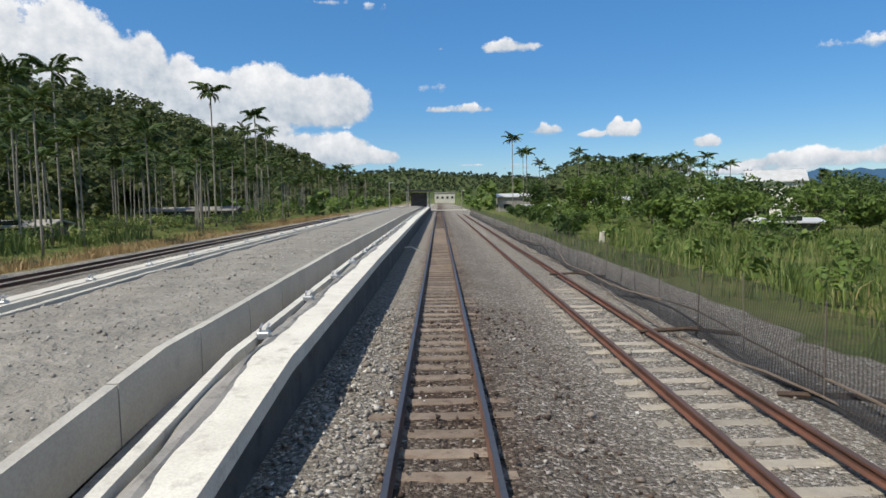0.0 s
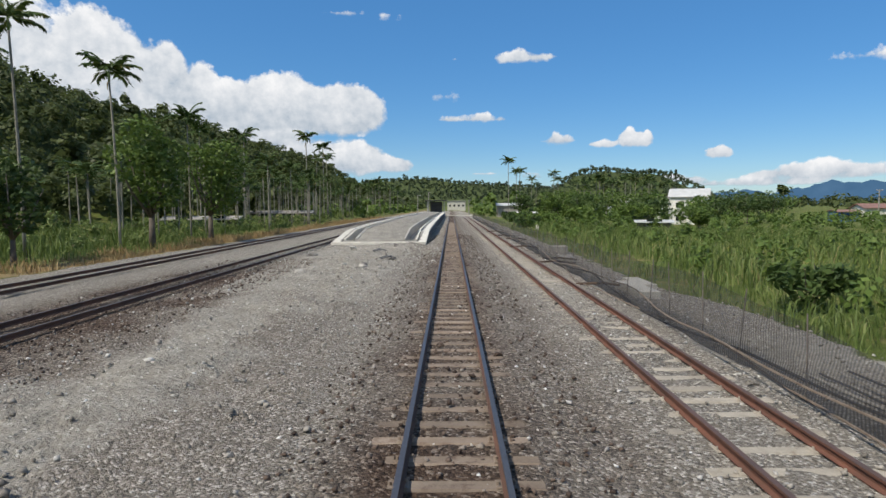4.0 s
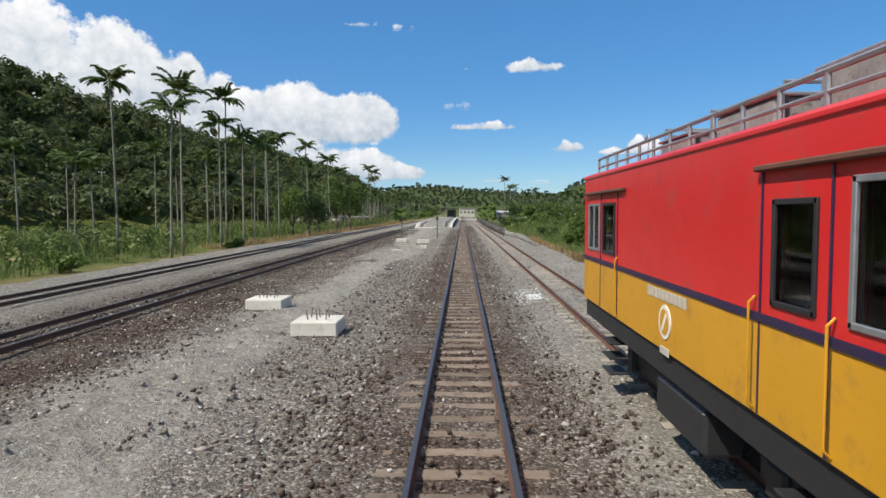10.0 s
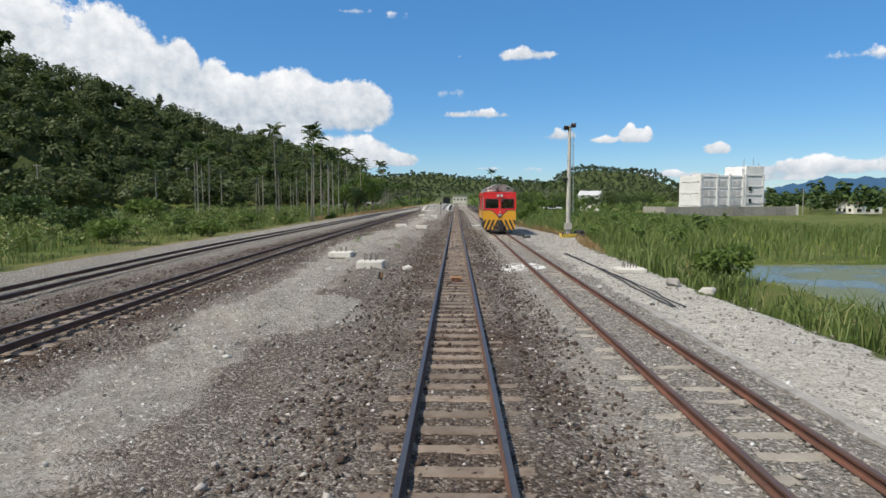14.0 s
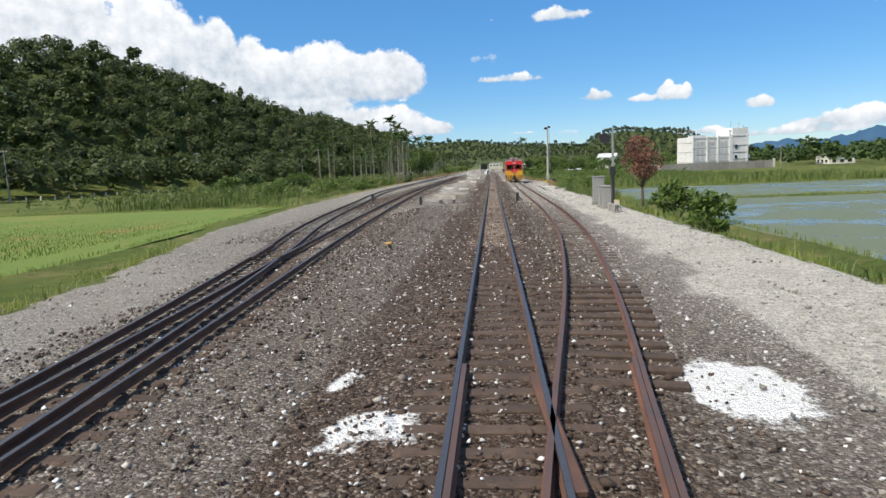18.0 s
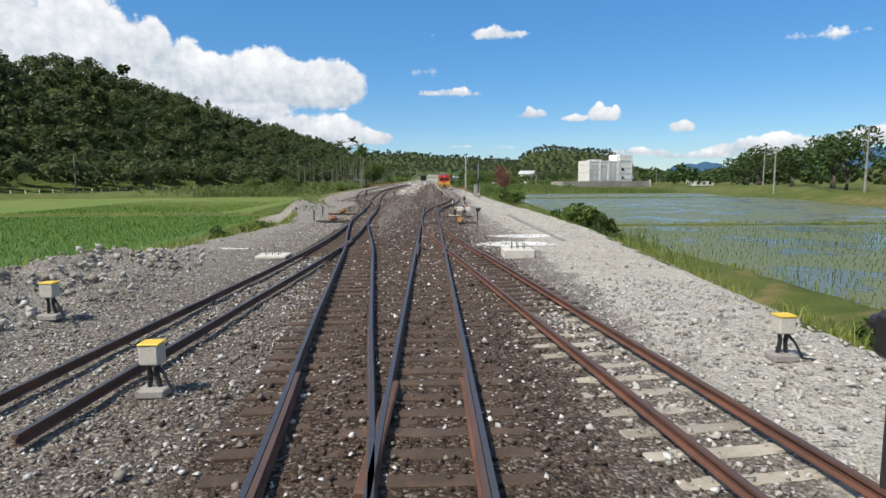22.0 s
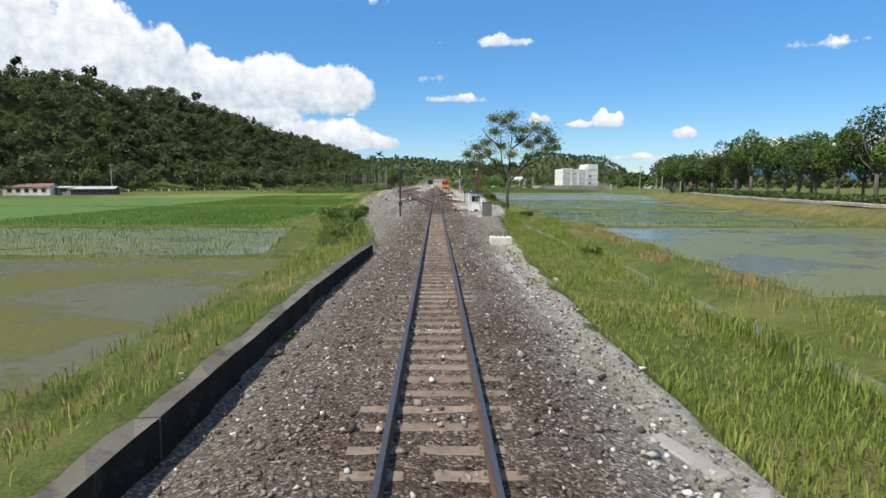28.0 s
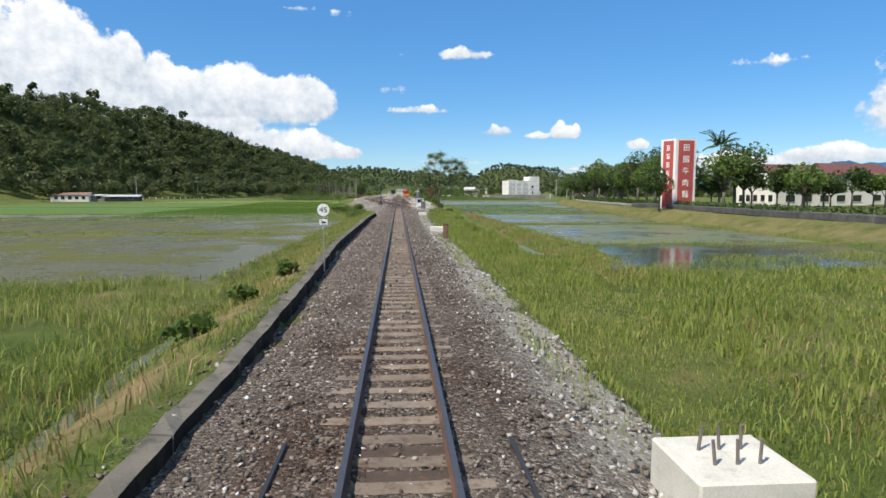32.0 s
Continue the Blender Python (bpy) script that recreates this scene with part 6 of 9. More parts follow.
# ---- relay cases and signal seen from behind ----
def case(x, y, w, d, h, label="grey steel relay case on a concrete foot", m=None):
    t = thing("relay_case", label, "cabinet", (x, y, gz(x, y) - 0.05), 0, "relay cases")
    MB().box((0, 0, 0.12), (w + 0.12, d + 0.12, 0.24), 0.02).part("foot", CONCRETE_OLD, t)
    MB().box((0, 0, 0.24 + h / 2), (w, d, h), 0.015).part("case", m or CONCRETE_OLD, t)
    MB().box((0, 0, 0.26 + h), (w + 0.1, d + 0.1, 0.05), 0.01).part("lid", m or CONCRETE_OLD, t)
    dr = MB().box((0, -d / 2 - 0.008, 0.24 + h / 2), (w * 0.86, 0.02, h * 0.9), 0.005).part("door", m or CONCRETE_OLD, t)
    MB().box((w * 0.33, -d / 2 - 0.03, 0.24 + h / 2), (0.03, 0.04, 0.12), 0.006).part("handle", STEEL_DARK, dr)
    return t


CASE_M = plain("case_grey", (0.27, 0.265, 0.25), 0.6)
case(7.45, -177.2, 0.75, 0.5, 1.75, m=CASE_M)
case(7.35, -180.0, 0.7, 0.5, 1.2, m=CASE_M)
case(7.35, -181.4, 0.7, 0.5, 1.2, m=CASE_M)
case(4.3, -305.0, 0.75, 0.6, 1.15, "dark grey relay case beside the embankment", plain("case_dark", (0.13, 0.12, 0.11), 0.6))
case(3.15, -370.0, 0.33, 0.3, 0.95, "rusty brown steel cable box on a concrete foot", surf("case_rust", (0.20, 0.11, 0.07), (0.15, 0.085, 0.055), 0.7, 0.1, 3, 40, 0.2))
sg = thing("colour_light_signal", "tall signal post with a black hooded head on a bracket", "signal", (7.3, -183.2, gz(7.3, -183.2)))
MB().box((0, 0, 0.2), (0.55, 0.55, 0.5), 0.02).part("foot", CONCRETE_OLD, sg)
MB().cyl((0, 0, 0.3), (0, 0, 2.5), 0.10, n=12).part("lower_pole", STEEL_DARK, sg)
MB().cyl((0, 0, 2.3), (0, 0, 5.0), 0.065, n=10).part("upper_pole", STEEL_GREY, sg)
MB().box((-0.02, 0, 2.4), (0.3, 0.3, 0.55), 0.03).part("control_box", BLACK, sg)
MB().tube([(0, 0, 4.85), (-0.55, 0, 4.88), (-0.6, 0, 4.7)], 0.03, 6).tube([(0, 0, 4.0), (-0.5, 0, 4.05)], 0.03, 6).part("bracket", STEEL_DARK, sg)
MB().add([(-0.85, -0.1, 4.55), (-0.5, -0.1, 4.72), (-0.16, -0.1, 4.5), (-0.2, -0.1, 4.12), (-0.72, -0.1, 4.12)] + [(-0.85, 0.12, 4.55), (-0.5, 0.12, 4.72), (-0.16, 0.12, 4.5), (-0.2, 0.12, 4.12), (-0.72, 0.12, 4.12)],
         [(0, 1, 2, 3, 4), (5, 6, 7, 8, 9), (0, 1, 6, 5), (1, 2, 7, 6), (2, 3, 8, 7), (3, 4, 9, 8), (4, 0, 5, 9)]).part("head", BLACK, sg)
MB().cyl((-0.5, 0.1, 4.4), (-0.5, 0.32, 4.38), 0.13, 0.12, 14).part("hood", BLACK, sg)
hs = thing("home_signal", "black colour light signal on a dark post", "signal", (-2.95, -306.6, gz(-2.95, -306.6)))
MB().cyl((0, 0, 0), (0, 0, 3.4), 0.07, n=10).part("post", STEEL_DARK, hs)
MB().box((0, 0, 0.1), (0.4, 0.4, 0.3), 0.02).part("foot", CONCRETE_OLD, hs)
MB().box((0, 0, 3.75), (0.36, 0.24, 0.95), 0.1).part("head", BLACK, hs)
for k in (3.55, 3.95):
    MB().cyl((0, 0.1, k), (0, 0.32, k - 0.02), 0.1, 0.1, 12).part("hood", BLACK, hs)
MB().box((0.02, 0.0, 1.3), (0.3, 0.22, 0.4), 0.02).part("control_box", STEEL_DARK, hs)

# ---- white hut, lamp pole, kilometre post ----
WHITEWASH = surf("whitewash", (0.78, 0.78, 0.75), (0.70, 0.70, 0.67), 0.9, 0, 1.3, 25, 0.25, (0.50, 0.50, 0.48), 0.15, rand=0)
hut = thing("point_hut", "small whitewashed point hut with a slanting concrete roof", "hut", (4.22, -290.75, -0.27))
hw, hd, zs_, zw = 0.70, 0.95, 0.0, 1.9
for wc, wsz in (((-hw + 0.04, -0.72, 0.95), (0.08, 0.45, 1.9)), ((-hw + 0.04, 0.62, 0.95), (0.08, 0.66, 1.9)), ((-hw + 0.04, -0.1, 1.84), (0.08, 0.8, 0.12)), ((hw - 0.04, 0, 0.9), (0.08, 2 * hd, 1.8)), ((0, hd - 0.04, 0.93), (2 * hw - 0.17, 0.08, 1.86)),
                ((0, -hd + 0.04, 0.48), (2 * hw - 0.17, 0.08, 0.96)), ((0, -hd + 0.04, 1.72), (2 * hw - 0.17, 0.08, 0.3)), ((-hw + 0.17, -hd + 0.04, 1.265), (0.17, 0.08, 0.61)), ((hw - 0.17, -hd + 0.04, 1.265), (0.17, 0.08, 0.61))):
    MB().box(wc, wsz).part("wall_panel", WHITEWASH, hut)
for q in (-hw - 0.03, -hw + 0.1):
    MB().box((q, -hd - 0.015, 0.9), (0.1, 0.1, 1.85), 0.01).part("pilaster", WHITEWASH, hut)
MB().box((hw - 0.06, -hd - 0.015, 0.88), (0.1, 0.1, 1.78), 0.01).part("pilaster", WHITEWASH, hut)
MB().box((0.08, 0, 2.0), (2.1, 2.5, 0.11), 0.02, (0, 10.5, 0)).part("roof", CONCRETE_DARK, hut, "weathered dark concrete roof slab")
wd = MB().box((0, -hd + 0.06, 1.27), (0.88, 0.02, 0.62)).part("window", GLASSM, hut)
wfm = MB()
for q in (-0.44, 0.0, 0.44):
    wfm.box((q, -hd + 0.02, 1.27), (0.05, 0.05, 0.64), 0.006)
for q in (0.96, 1.58):
    wfm.box((0, -hd + 0.02, q), (0.92, 0.05, 0.05), 0.006)
wfm.part("window_frame", STEEL_GREY, wd)
MB().box((0, -hd - 0.05, 1.62), (1.1, 0.16, 0.05), 0.01).box((0, -hd - 0.02, 0.95), (1.0, 0.08, 0.04), 0.01).part("sill", WHITEWASH, hut)
# brown of the door is darkened to carry the doorway's shade
MB().box((-hw + 0.03, -0.1, 0.9), (0.03, 0.78, 1.75)).part("door", plain("door_shadow_brown", (0.10, 0.085, 0.07), 0.7), hut)
MB().box((-0.15, 0.35, -0.03), (2.9, 3.1, 0.12), 0.02).part("base_slab", CONCRETE_OLD, hut)
bar = thing("barrier_arm", "white and grey wooden arm leaning on the hut", "pole", (4.55, -291.85, -0.2))
MB().tube([(0.22, -0.1, 0.0), (0.05, 0.0, 0.8)], [0.035, 0.04], 7).part("stick", CONCRETE_OLD, bar)
MB().box((-0.02, 0.03, 1.06), (0.09, 0.05, 0.55), 0.01, (0, -14, 0)).part("blade", plain_cream, bar)
lpn = thing("lamp_pole", "dark wooden lamp pole with a round lamp behind the hut", "lamp post", (4.85, -287.6, gz(4.85, -287.6)))
MB().tube([(0, 0, -0.1), (0.02, 0, 2.5), (0.10, 0.05, 5.2)], [0.09, 0.08, 0.06], 8).part("pole", CONCRETE_DARK, lpn)
MB().tube([(0.08, 0.03, 4.35), (-0.3, -0.05, 4.5)], 0.02, 6).part("arm", STEEL_DARK, lpn)
MB().cyl((-0.32, -0.05, 4.42), (-0.32, -0.05, 4.56), 0.2, 0.06, 14).part("lamp", CONCRETE_OLD, lpn)
kp = thing("kilometre_post", "blue plate with white numerals 73 on a leaning cream post", "sign", (3.15, -297.65, -0.27))
MB().tube([(0, 0, 0), (0.17, 0, 2.0)], 0.03, 8).part("post", plain_cream, kp)
plate = MB().box((0.20, -0.05, 2.18), (0.39, 0.02, 0.27), 0.004, (0, 4, 0)).part("plate", plain("plate_blue", (0.015, 0.07, 0.36), 0.4), kp)


def words(text, size, m, parent, mat4, extrude=0.004, name="lettering", align='CENTER'):
    cu = bpy.data.curves.new(name, 'FONT')
    cu.body, cu.size, cu.extrude, cu.align_x, cu.align_y = text, size, extrude, align, 'CENTER'
    tmp = bpy.data.objects.new(name, cu)
    me = bpy.data.meshes.new_from_object(tmp)
    me.transform(mat4)
    bpy.data.objects.remove(tmp)
    me.materials.clear()
    me.materials.append(m)
    ob = new(name, me)
    ob.parent = parent
    return ob


LETTER_W = plain("letter_white", (0.85, 0.85, 0.82), 0.5)
words("73", 0.22, LETTER_W, kp, pose(0.20, -0.066, 2.175, 90, 0, 0))
# concrete gully, stones and cover beside the hut
gul = thing("drain_channel", "weathered concrete drain channel curving past the hut", "drain", (0, 0, 0))
GP = [(4.95, -293.0), (4.55, -294.2), (4.05, -295.6), (3.62, -297.0), (3.5, -297.9)]
MB().sweep([(-0.22, 0.04), (-0.22, -0.2), (0.22, -0.2), (0.22, 0.04), (0.16, 0.06), (-0.16, 0.06)], [(a, b, -0.25) for a, b in GP]).part("channel", CONCRETE_OLD, gul)
for a, b, w in ((4.95, -294.9, 0.5), (5.3, -293.9, 0.55), (5.5, -292.6, 0.6), (4.5, -296.6, 0.5)):
    MB().box((a, b, -0.27), (0.8, w, 0.16), 0.03, (3, -4, 30)).part("slab", CONCRETE_OLD, gul)
st = thing("boulder", "dark weathered stone block beside the channel", "stone", (4.05, -294.75, -0.3))
MB().box((0, 0, 0.18), (0.36, 0.34, 0.38), 0.1, (5, 8, 20)).part("block", CONCRETE_DARK, st)

# ---- retaining wall of the embankment ----
WALL_X = [(-420, -2.6), (-400, -2.76), (-390, -3.0), (-376, -3.48), (-340, -3.45), (-332, -3.2), (-328, -3.0)]
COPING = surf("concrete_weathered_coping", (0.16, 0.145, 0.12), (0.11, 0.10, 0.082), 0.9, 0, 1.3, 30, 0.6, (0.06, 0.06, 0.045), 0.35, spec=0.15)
# damp inner face turned from the sun; shade put into its near-black
DAMP_SHADE = surf("concrete_damp_shade", (0.026, 0.024, 0.021), (0.016, 0.015, 0.014), 0.9, 0, 1.0, 25, 0.6, (0.045, 0.045, 0.034), 0.3, spec=0.1)
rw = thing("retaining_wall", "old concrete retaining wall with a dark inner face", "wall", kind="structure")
yy = -328.4
k = 0
while yy > -414:
    ln_ = 3.0
    a, c = yy, yy - ln_ + 0.02
    j = ((k * 53) % 11 - 5) * 0.006
    xa, xc = float(lerp_pts(a, WALL_X)) + j, float(lerp_pts(c, WALL_X)) + j
    seg = MB()
    for q in range(6):
        p0, p1 = a + (c - a) * q / 6, a + (c - a) * (q + 1) / 6
        for p in (p0, p1):
            e = 0.035 * math.sin(p * 3.1) * math.sin(p * 1.3 + 1)
            x0 = xa + (xc - xa) * (p - a) / (c - a) + 0.5 * e
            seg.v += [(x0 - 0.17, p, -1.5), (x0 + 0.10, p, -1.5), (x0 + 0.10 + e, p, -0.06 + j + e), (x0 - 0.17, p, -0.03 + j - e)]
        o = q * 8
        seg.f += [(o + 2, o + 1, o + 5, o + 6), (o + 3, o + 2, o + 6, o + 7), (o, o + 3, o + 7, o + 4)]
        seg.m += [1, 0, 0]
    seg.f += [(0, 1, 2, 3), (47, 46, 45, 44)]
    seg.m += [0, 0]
    seg.part("wall_block", (COPING, DAMP_SHADE), rw)
    yy -= ln_
    k += 1
# dark deck of a small bridge where the open line ends
bdk = thing("bridge_deck", "dark steel edged deck of a small bridge under the rails", "bridge", (0, -408, 0))
for sx_ in (-1.36, 1.36):
    MB().box((sx_ * 0.97, 0, -0.2), (0.05, 9.0, 0.16), 0.008).part("edge_plate", STEEL_DARK, bdk)
for k in range(15):
    MB().box((0, 4.25 - k * 0.6, -0.225), (2.6, 0.27, 0.12), 0.012).part("deck_timber", TIMBER, bdk)
# broken edging on the other side of the line
for i, (px, py, rz, sx) in enumerate(((2.72, -331.5, 3, 2.2), (2.70, -334.2, -3, 2.0), (2.72, -336.6, 2, 2.1), (2.95, -349.6, 24, 1.1), (3.15, -350.8, -30, 0.9), (2.8, -352.4, 12, 1.0), (2.9, -363.8, 8, 0.9))):
    t = thing("edging_slab", "broken pale concrete edging slab lying in the stones", "slab", (px, py, gz(px, py) - 0.05), rz, "edging slabs")
    MB().box((0, 0, 0.06), (0.25, sx, 0.14), 0.03, (4 if i > 2 else 0, -6 if i > 2 else 0, 0)).part("slab", CONCRETE_OLD, t)
for px, py, rz in ((-3.4, -168.6, -38), (-3.0, -167.6, 75)):
    t = thing("plank", "grey weathered plank lying on the dirt", "plank", (px, py, gz(px, py) + 0.03), rz)
    MB().box((0, 0, 0.04), (0.22, 1.3, 0.07), 0.012).part("board", CONCRETE_OLD, t)
for px, py in ((-4.67, -7.6), (-3.6, -12.8), (-5.0, -73.1)):
    t = thing("scrap_sheet", "bent piece of old board on the gravel", "scrap", (px, py, gz(px, py) + 0.05), 20)
    MB().box((-0.2, 0, 0.08), (0.5, 0.36, 0.04), 0.01, (10, -16, 0)).box((0.24, 0.02, 0.09), (0.46, 0.34, 0.04), 0.01, (6, 14, 4)).part("sheet", CONCRETE_DARK if py > -50 else CONCRETE_WHITE, t)

blk = thing("stop_block", "grey concrete stop block tipped at the spur's end", "block", (-5.05, -269.6, gz(-5.05, -269.6) - 0.03), 14)
MB().box((0, 0, 0.17), (0.62, 0.4, 0.36), 0.04, (0, 6, 0)).part("block", CONCRETE_OLD, blk)
MB().box((0.36, 0.05, 0.16), (0.12, 0.16, 0.24), 0.03).part("steel_shoe", STEEL_DARK, blk)
# broken lumps of concrete lying about
def lump(x, y, s, seed, m):
    r = random.Random(seed)
    b = MB().box((0, 0, s * 0.3), (s * r.uniform(0.8, 1.3), s * r.uniform(0.7, 1.1), s * r.uniform(0.45, 0.7)), s * 0.14, (r.uniform(-14, 14), r.uniform(-14, 14), r.uniform(0, 90)))
    b.v = [(p[0] * (1 + 0.16 * math.sin(p[1] * 9 / s + seed)), p[1] * (1 + 0.16 * math.sin(p[2] * 7 / s + 2 * seed)), p[2] * (1 + 0.12 * math.sin(p[0] * 8 / s))) for p in b.v]
    ob = b.part("concrete_lump", m)
    ob.matrix_world = pose(x, y, gz(x, y) - 0.03)
    return tagged(ob, "broken lump of pale concrete lying on the stones", "rubble", group="concrete lumps")


for i, (px, py, s_) in enumerate(((-8.56, -9.6, 0.42), (-7.04, -3.9, 0.5), (-0.98, -14.9, 0.22), (-4.34, -17.1, 0.36), (-5.32, -17.5, 0.34), (-4.22, -18.2, 0.38), (-6.65, -20.5, 0.45), (-2.1, -142.7, 0.32), (4.8, -148.6, 0.2), (-3.9, -88.6, 0.3), (4.4, -334.4, 0.25), (-5.4, -143.1, 0.22), (7.6, -147.5, 0.5), (8.2, -149.0, 0.42), (8.3, -62, 0.5), (7.9, -52, 0.4))):
    lump(px, py, s_, 70 + i, CONCRETE if i % 3 else CONCRETE_OLD)

# ---- speed board ----
sb = thing("speed_board", "round white speed board 45 on a slim white post", "sign", (-2.9, -386.6, -0.35))
MB().cyl((0, 0, 0), (0, 0, 2.2), 0.022, n=8).part("post", STEEL_GREY, sb)
face = MB().cyl((0, -0.03, 2.42), (0, -0.01, 2.42), 0.235, n=36).part("disc", plain("board_white", (0.74, 0.75, 0.72), 0.5), sb)
words("45", 0.30, BLACK, sb, pose(0, -0.036, 2.415, 90, 0, 0))
MB().box((0, -0.02, 1.95), (0.30, 0.015, 0.2), 0.004).part("lower_plate", plain("board_white", (0.74, 0.75, 0.72), 0.5), sb)
MB().box((0.0, -0.032, 1.965), (0.2, 0.008, 0.035), 0.0, (0, 20, 0)).box((0, -0.032, 1.92), (0.2, 0.008, 0.03)).part("plate_mark", BLACK, sb)

# ---- red and white sign tower ----
SIGN_RED = surf("sign_red", (0.43, 0.085, 0.075), (0.37, 0.065, 0.06), 0.6, 0, 0.5, 6, 0.1, (0.55, 0.13, 0.12), 0.2, rand=0)
SIGN_WHITE = surf("sign_white", (0.78, 0.75, 0.73), (0.70, 0.66, 0.64), 0.6, 0, 0.6, 8, 0.1, (0.60, 0.50, 0.48), 0.15, rand=0)
sign = thing("sign_tower", "tall triangular sign tower with red faces and white edges", "sign", (0, 0, 0))
PA, PB, PC, ZS0, ZS1 = Vector((39.75, -320.4, 0)), Vector((40.9, -322.9, 0)), Vector((44.3, -322.3, 0)), 0.2, 10.65
MB().add([(*p.xy, z) for z in (ZS0, ZS1) for p in (PA, PB, PC)], [(0, 1, 2), (3, 4, 5), (0, 1, 4, 3), (1, 2, 5, 4), (2, 0, 3, 5)]).part("core", SIGN_WHITE, sign)
for p, q in ((PA, PB), (PB, PC)):
    d = (q - p).normalized()
    nrm = Vector((d.y, -d.x, 0))
    ln_ = (q - p).length
    ang = math.degrees(math.atan2(d.y, d.x))
    mid = p + d * ln_ / 2 + nrm * 0.02
    e = 0.26 if ln_ > 3 else 0.28
    MB().box((0, 0, 0), (ln_ * (1 - e * 2 / ln_ * 1.6), 0.05, ZS1 - ZS0 - 0.45), 0.0).part("red_panel", SIGN_RED, sign).matrix_local = pose(mid.x, mid.y, (ZS0 + ZS1) / 2 - 0.02, 0, 0, ang)
    chars = ("田", "園", "牛", "肉", "麵") if ln_ > 3 else ()
    step_ = 1.72 if ln_ > 3 else 1.5
    for i, ch in enumerate(chars):
        pz = ZS1 - 1.35 - i * step_
        c0 = mid + nrm * 0.045
        words(ch, 1.15 if ln_ > 3 else 0.85, LETTER_W, sign, pose(c0.x, c0.y, pz, 90, 0, ang), 0.02, "character")

    for i in range(0 if ln_ > 3 else 5):
        MB().box((0, 0, 0.32), (0.62, 0.03, 0.1)).box((0, 0, 0.02), (0.5, 0.03, 0.1)).box((0, 0, -0.3), (0.66, 0.03, 0.1)).box((-0.12, 0, 0.0), (0.1, 0.034, 0.7)).box((0.2, 0, -0.12), (0.09, 0.034, 0.46)).part("letter_bar", LETTER_W, sign).matrix_local = pose(mid.x + nrm.x * 0.04, mid.y + nrm.y * 0.04, ZS1 - 1.3 - i * 1.25, 0, 0, ang)

# ---- terrace wall, hedge and house by the sign ----
tw = thing("terrace_wall", "low stone terrace wall under a clipped hedge", "wall", kind="structure")
TW = [(38.2, -368), (38.0, -350), (38.6, -336), (39.4, -326), (40.2, -312), (43.2, -288), (48.5, -255), (54.5, -222)]
for (ax_, ay_), (bx_, by_) in zip(TW[:-1], TW[1:]):
    n_ = max(1, int(math.hypot(bx_ - ax_, by_ - ay_) / 4))
    for q in range(n_):
        px, py = ax_ + (bx_ - ax_) * (q + 0.5) / n_, ay_ + (by_ - ay_) * (q + 0.5) / n_
        h_ = 0.75 if py < -305 else 0.45
        MB().box((0, 0, 0), (0.5, math.hypot(bx_ - ax_, by_ - ay_) / n_ - 0.03, h_), 0.08).part("wall_block", CONCRETE_DARK if py < -305 else CONCRETE_OLD, tw).matrix_local = pose(px + 0.9, py, gz(px + 1.6, py) + h_ / 2 - 0.1, 0, 0, -math.degrees(math.atan2(bx_ - ax_, by_ - ay_)))
ROOF_RED = surf("roof_red", (0.145, 0.05, 0.045), (0.11, 0.042, 0.038), 0.8, 0, 0.6, 12, 0.3, (0.11, 0.06, 0.05), 0.3, rand=0.05)


def house(name, label, cx, cy, rz, w, d, h, rh, wall_m, roof_m, base=None, wins=3, eave=0.5, gable=True):
    z = gz(cx, cy) if base is None else base
    t = thing(name, label, "house", (cx, cy, z - 0.2), rz)
    MB().box((0, 0, h / 2), (w, d, h), 0.02).part("wall", wall_m, t)
    rf = MB()
    e = eave
    if gable:
        for s in (-1, 1):
            rf.add([(-w / 2 - e, s * (d / 2 + e), h - 0.1), (w / 2 + e, s * (d / 2 + e), h - 0.1), (w / 2 + e, 0, h + rh), (-w / 2 - e, 0, h + rh), (-w / 2 - e, s * (d / 2 + e), h + 0.08), (w / 2 + e, s * (d / 2 + e), h + 0.08), (w / 2 + e, 0, h + rh + 0.18), (-w / 2 - e, 0, h + rh + 0.18)],
                   [(0, 1, 2, 3), (4, 5, 6, 7), (0, 1, 5, 4), (2, 3, 7, 6), (0, 3, 7, 4), (1, 2, 6, 5)])
        for s in (-1, 1):
            MB().add([(s * w / 2, -d / 2, h), (s * w / 2, d / 2, h), (s * w / 2, 0, h + rh), (s * (w / 2 - 0.2), -d / 2, h), (s * (w / 2 - 0.2), d / 2, h), (s * (w / 2 - 0.2), 0, h + rh)], [(0, 1, 2), (3, 4, 5), (0, 1, 4, 3), (1, 2, 5, 4), (2, 0, 3, 5)]).part("gable", wall_m, t)
    else:
        rf.box((0, 0, h + 0.1), (w + 2 * e, d + 2 * e, 0.22), 0.03)
    rf.part("roof", roof_m, t)
    for side, span_, ry in ((-1, w, 0), (1, d, 1)):
        for i in range(wins):
            q = (-0.5 + (i + 0.5) / wins) * span_ * 0.9
            for lev in range(1 if h < 4.5 else 2):
                zz = (1.6 if h < 4.5 else 1.7 + lev * h * 0.48)
                at = (q, -d / 2 - 0.02, zz) if not ry else (-w / 2 - 0.02, q, zz)
                sz = (span_ / wins * 0.45, 0.08, 1.2) if not ry else (0.08, span_ / wins * 0.45, 1.2)
                wo = MB().box(at, sz).part("window", GLASSM, t)
                MB().box((at[0], at[1], at[2] - 0.66), (sz[0] + 0.1, sz[1] + 0.06, 0.08)).part("sill", CONCRETE_WHITE, wo)
    return t


HOUSE_W = surf("render_white", (0.76, 0.74, 0.68), (0.68, 0.66, 0.60), 0.9, 0, 0.5, 10, 0.1, rand=0.04)
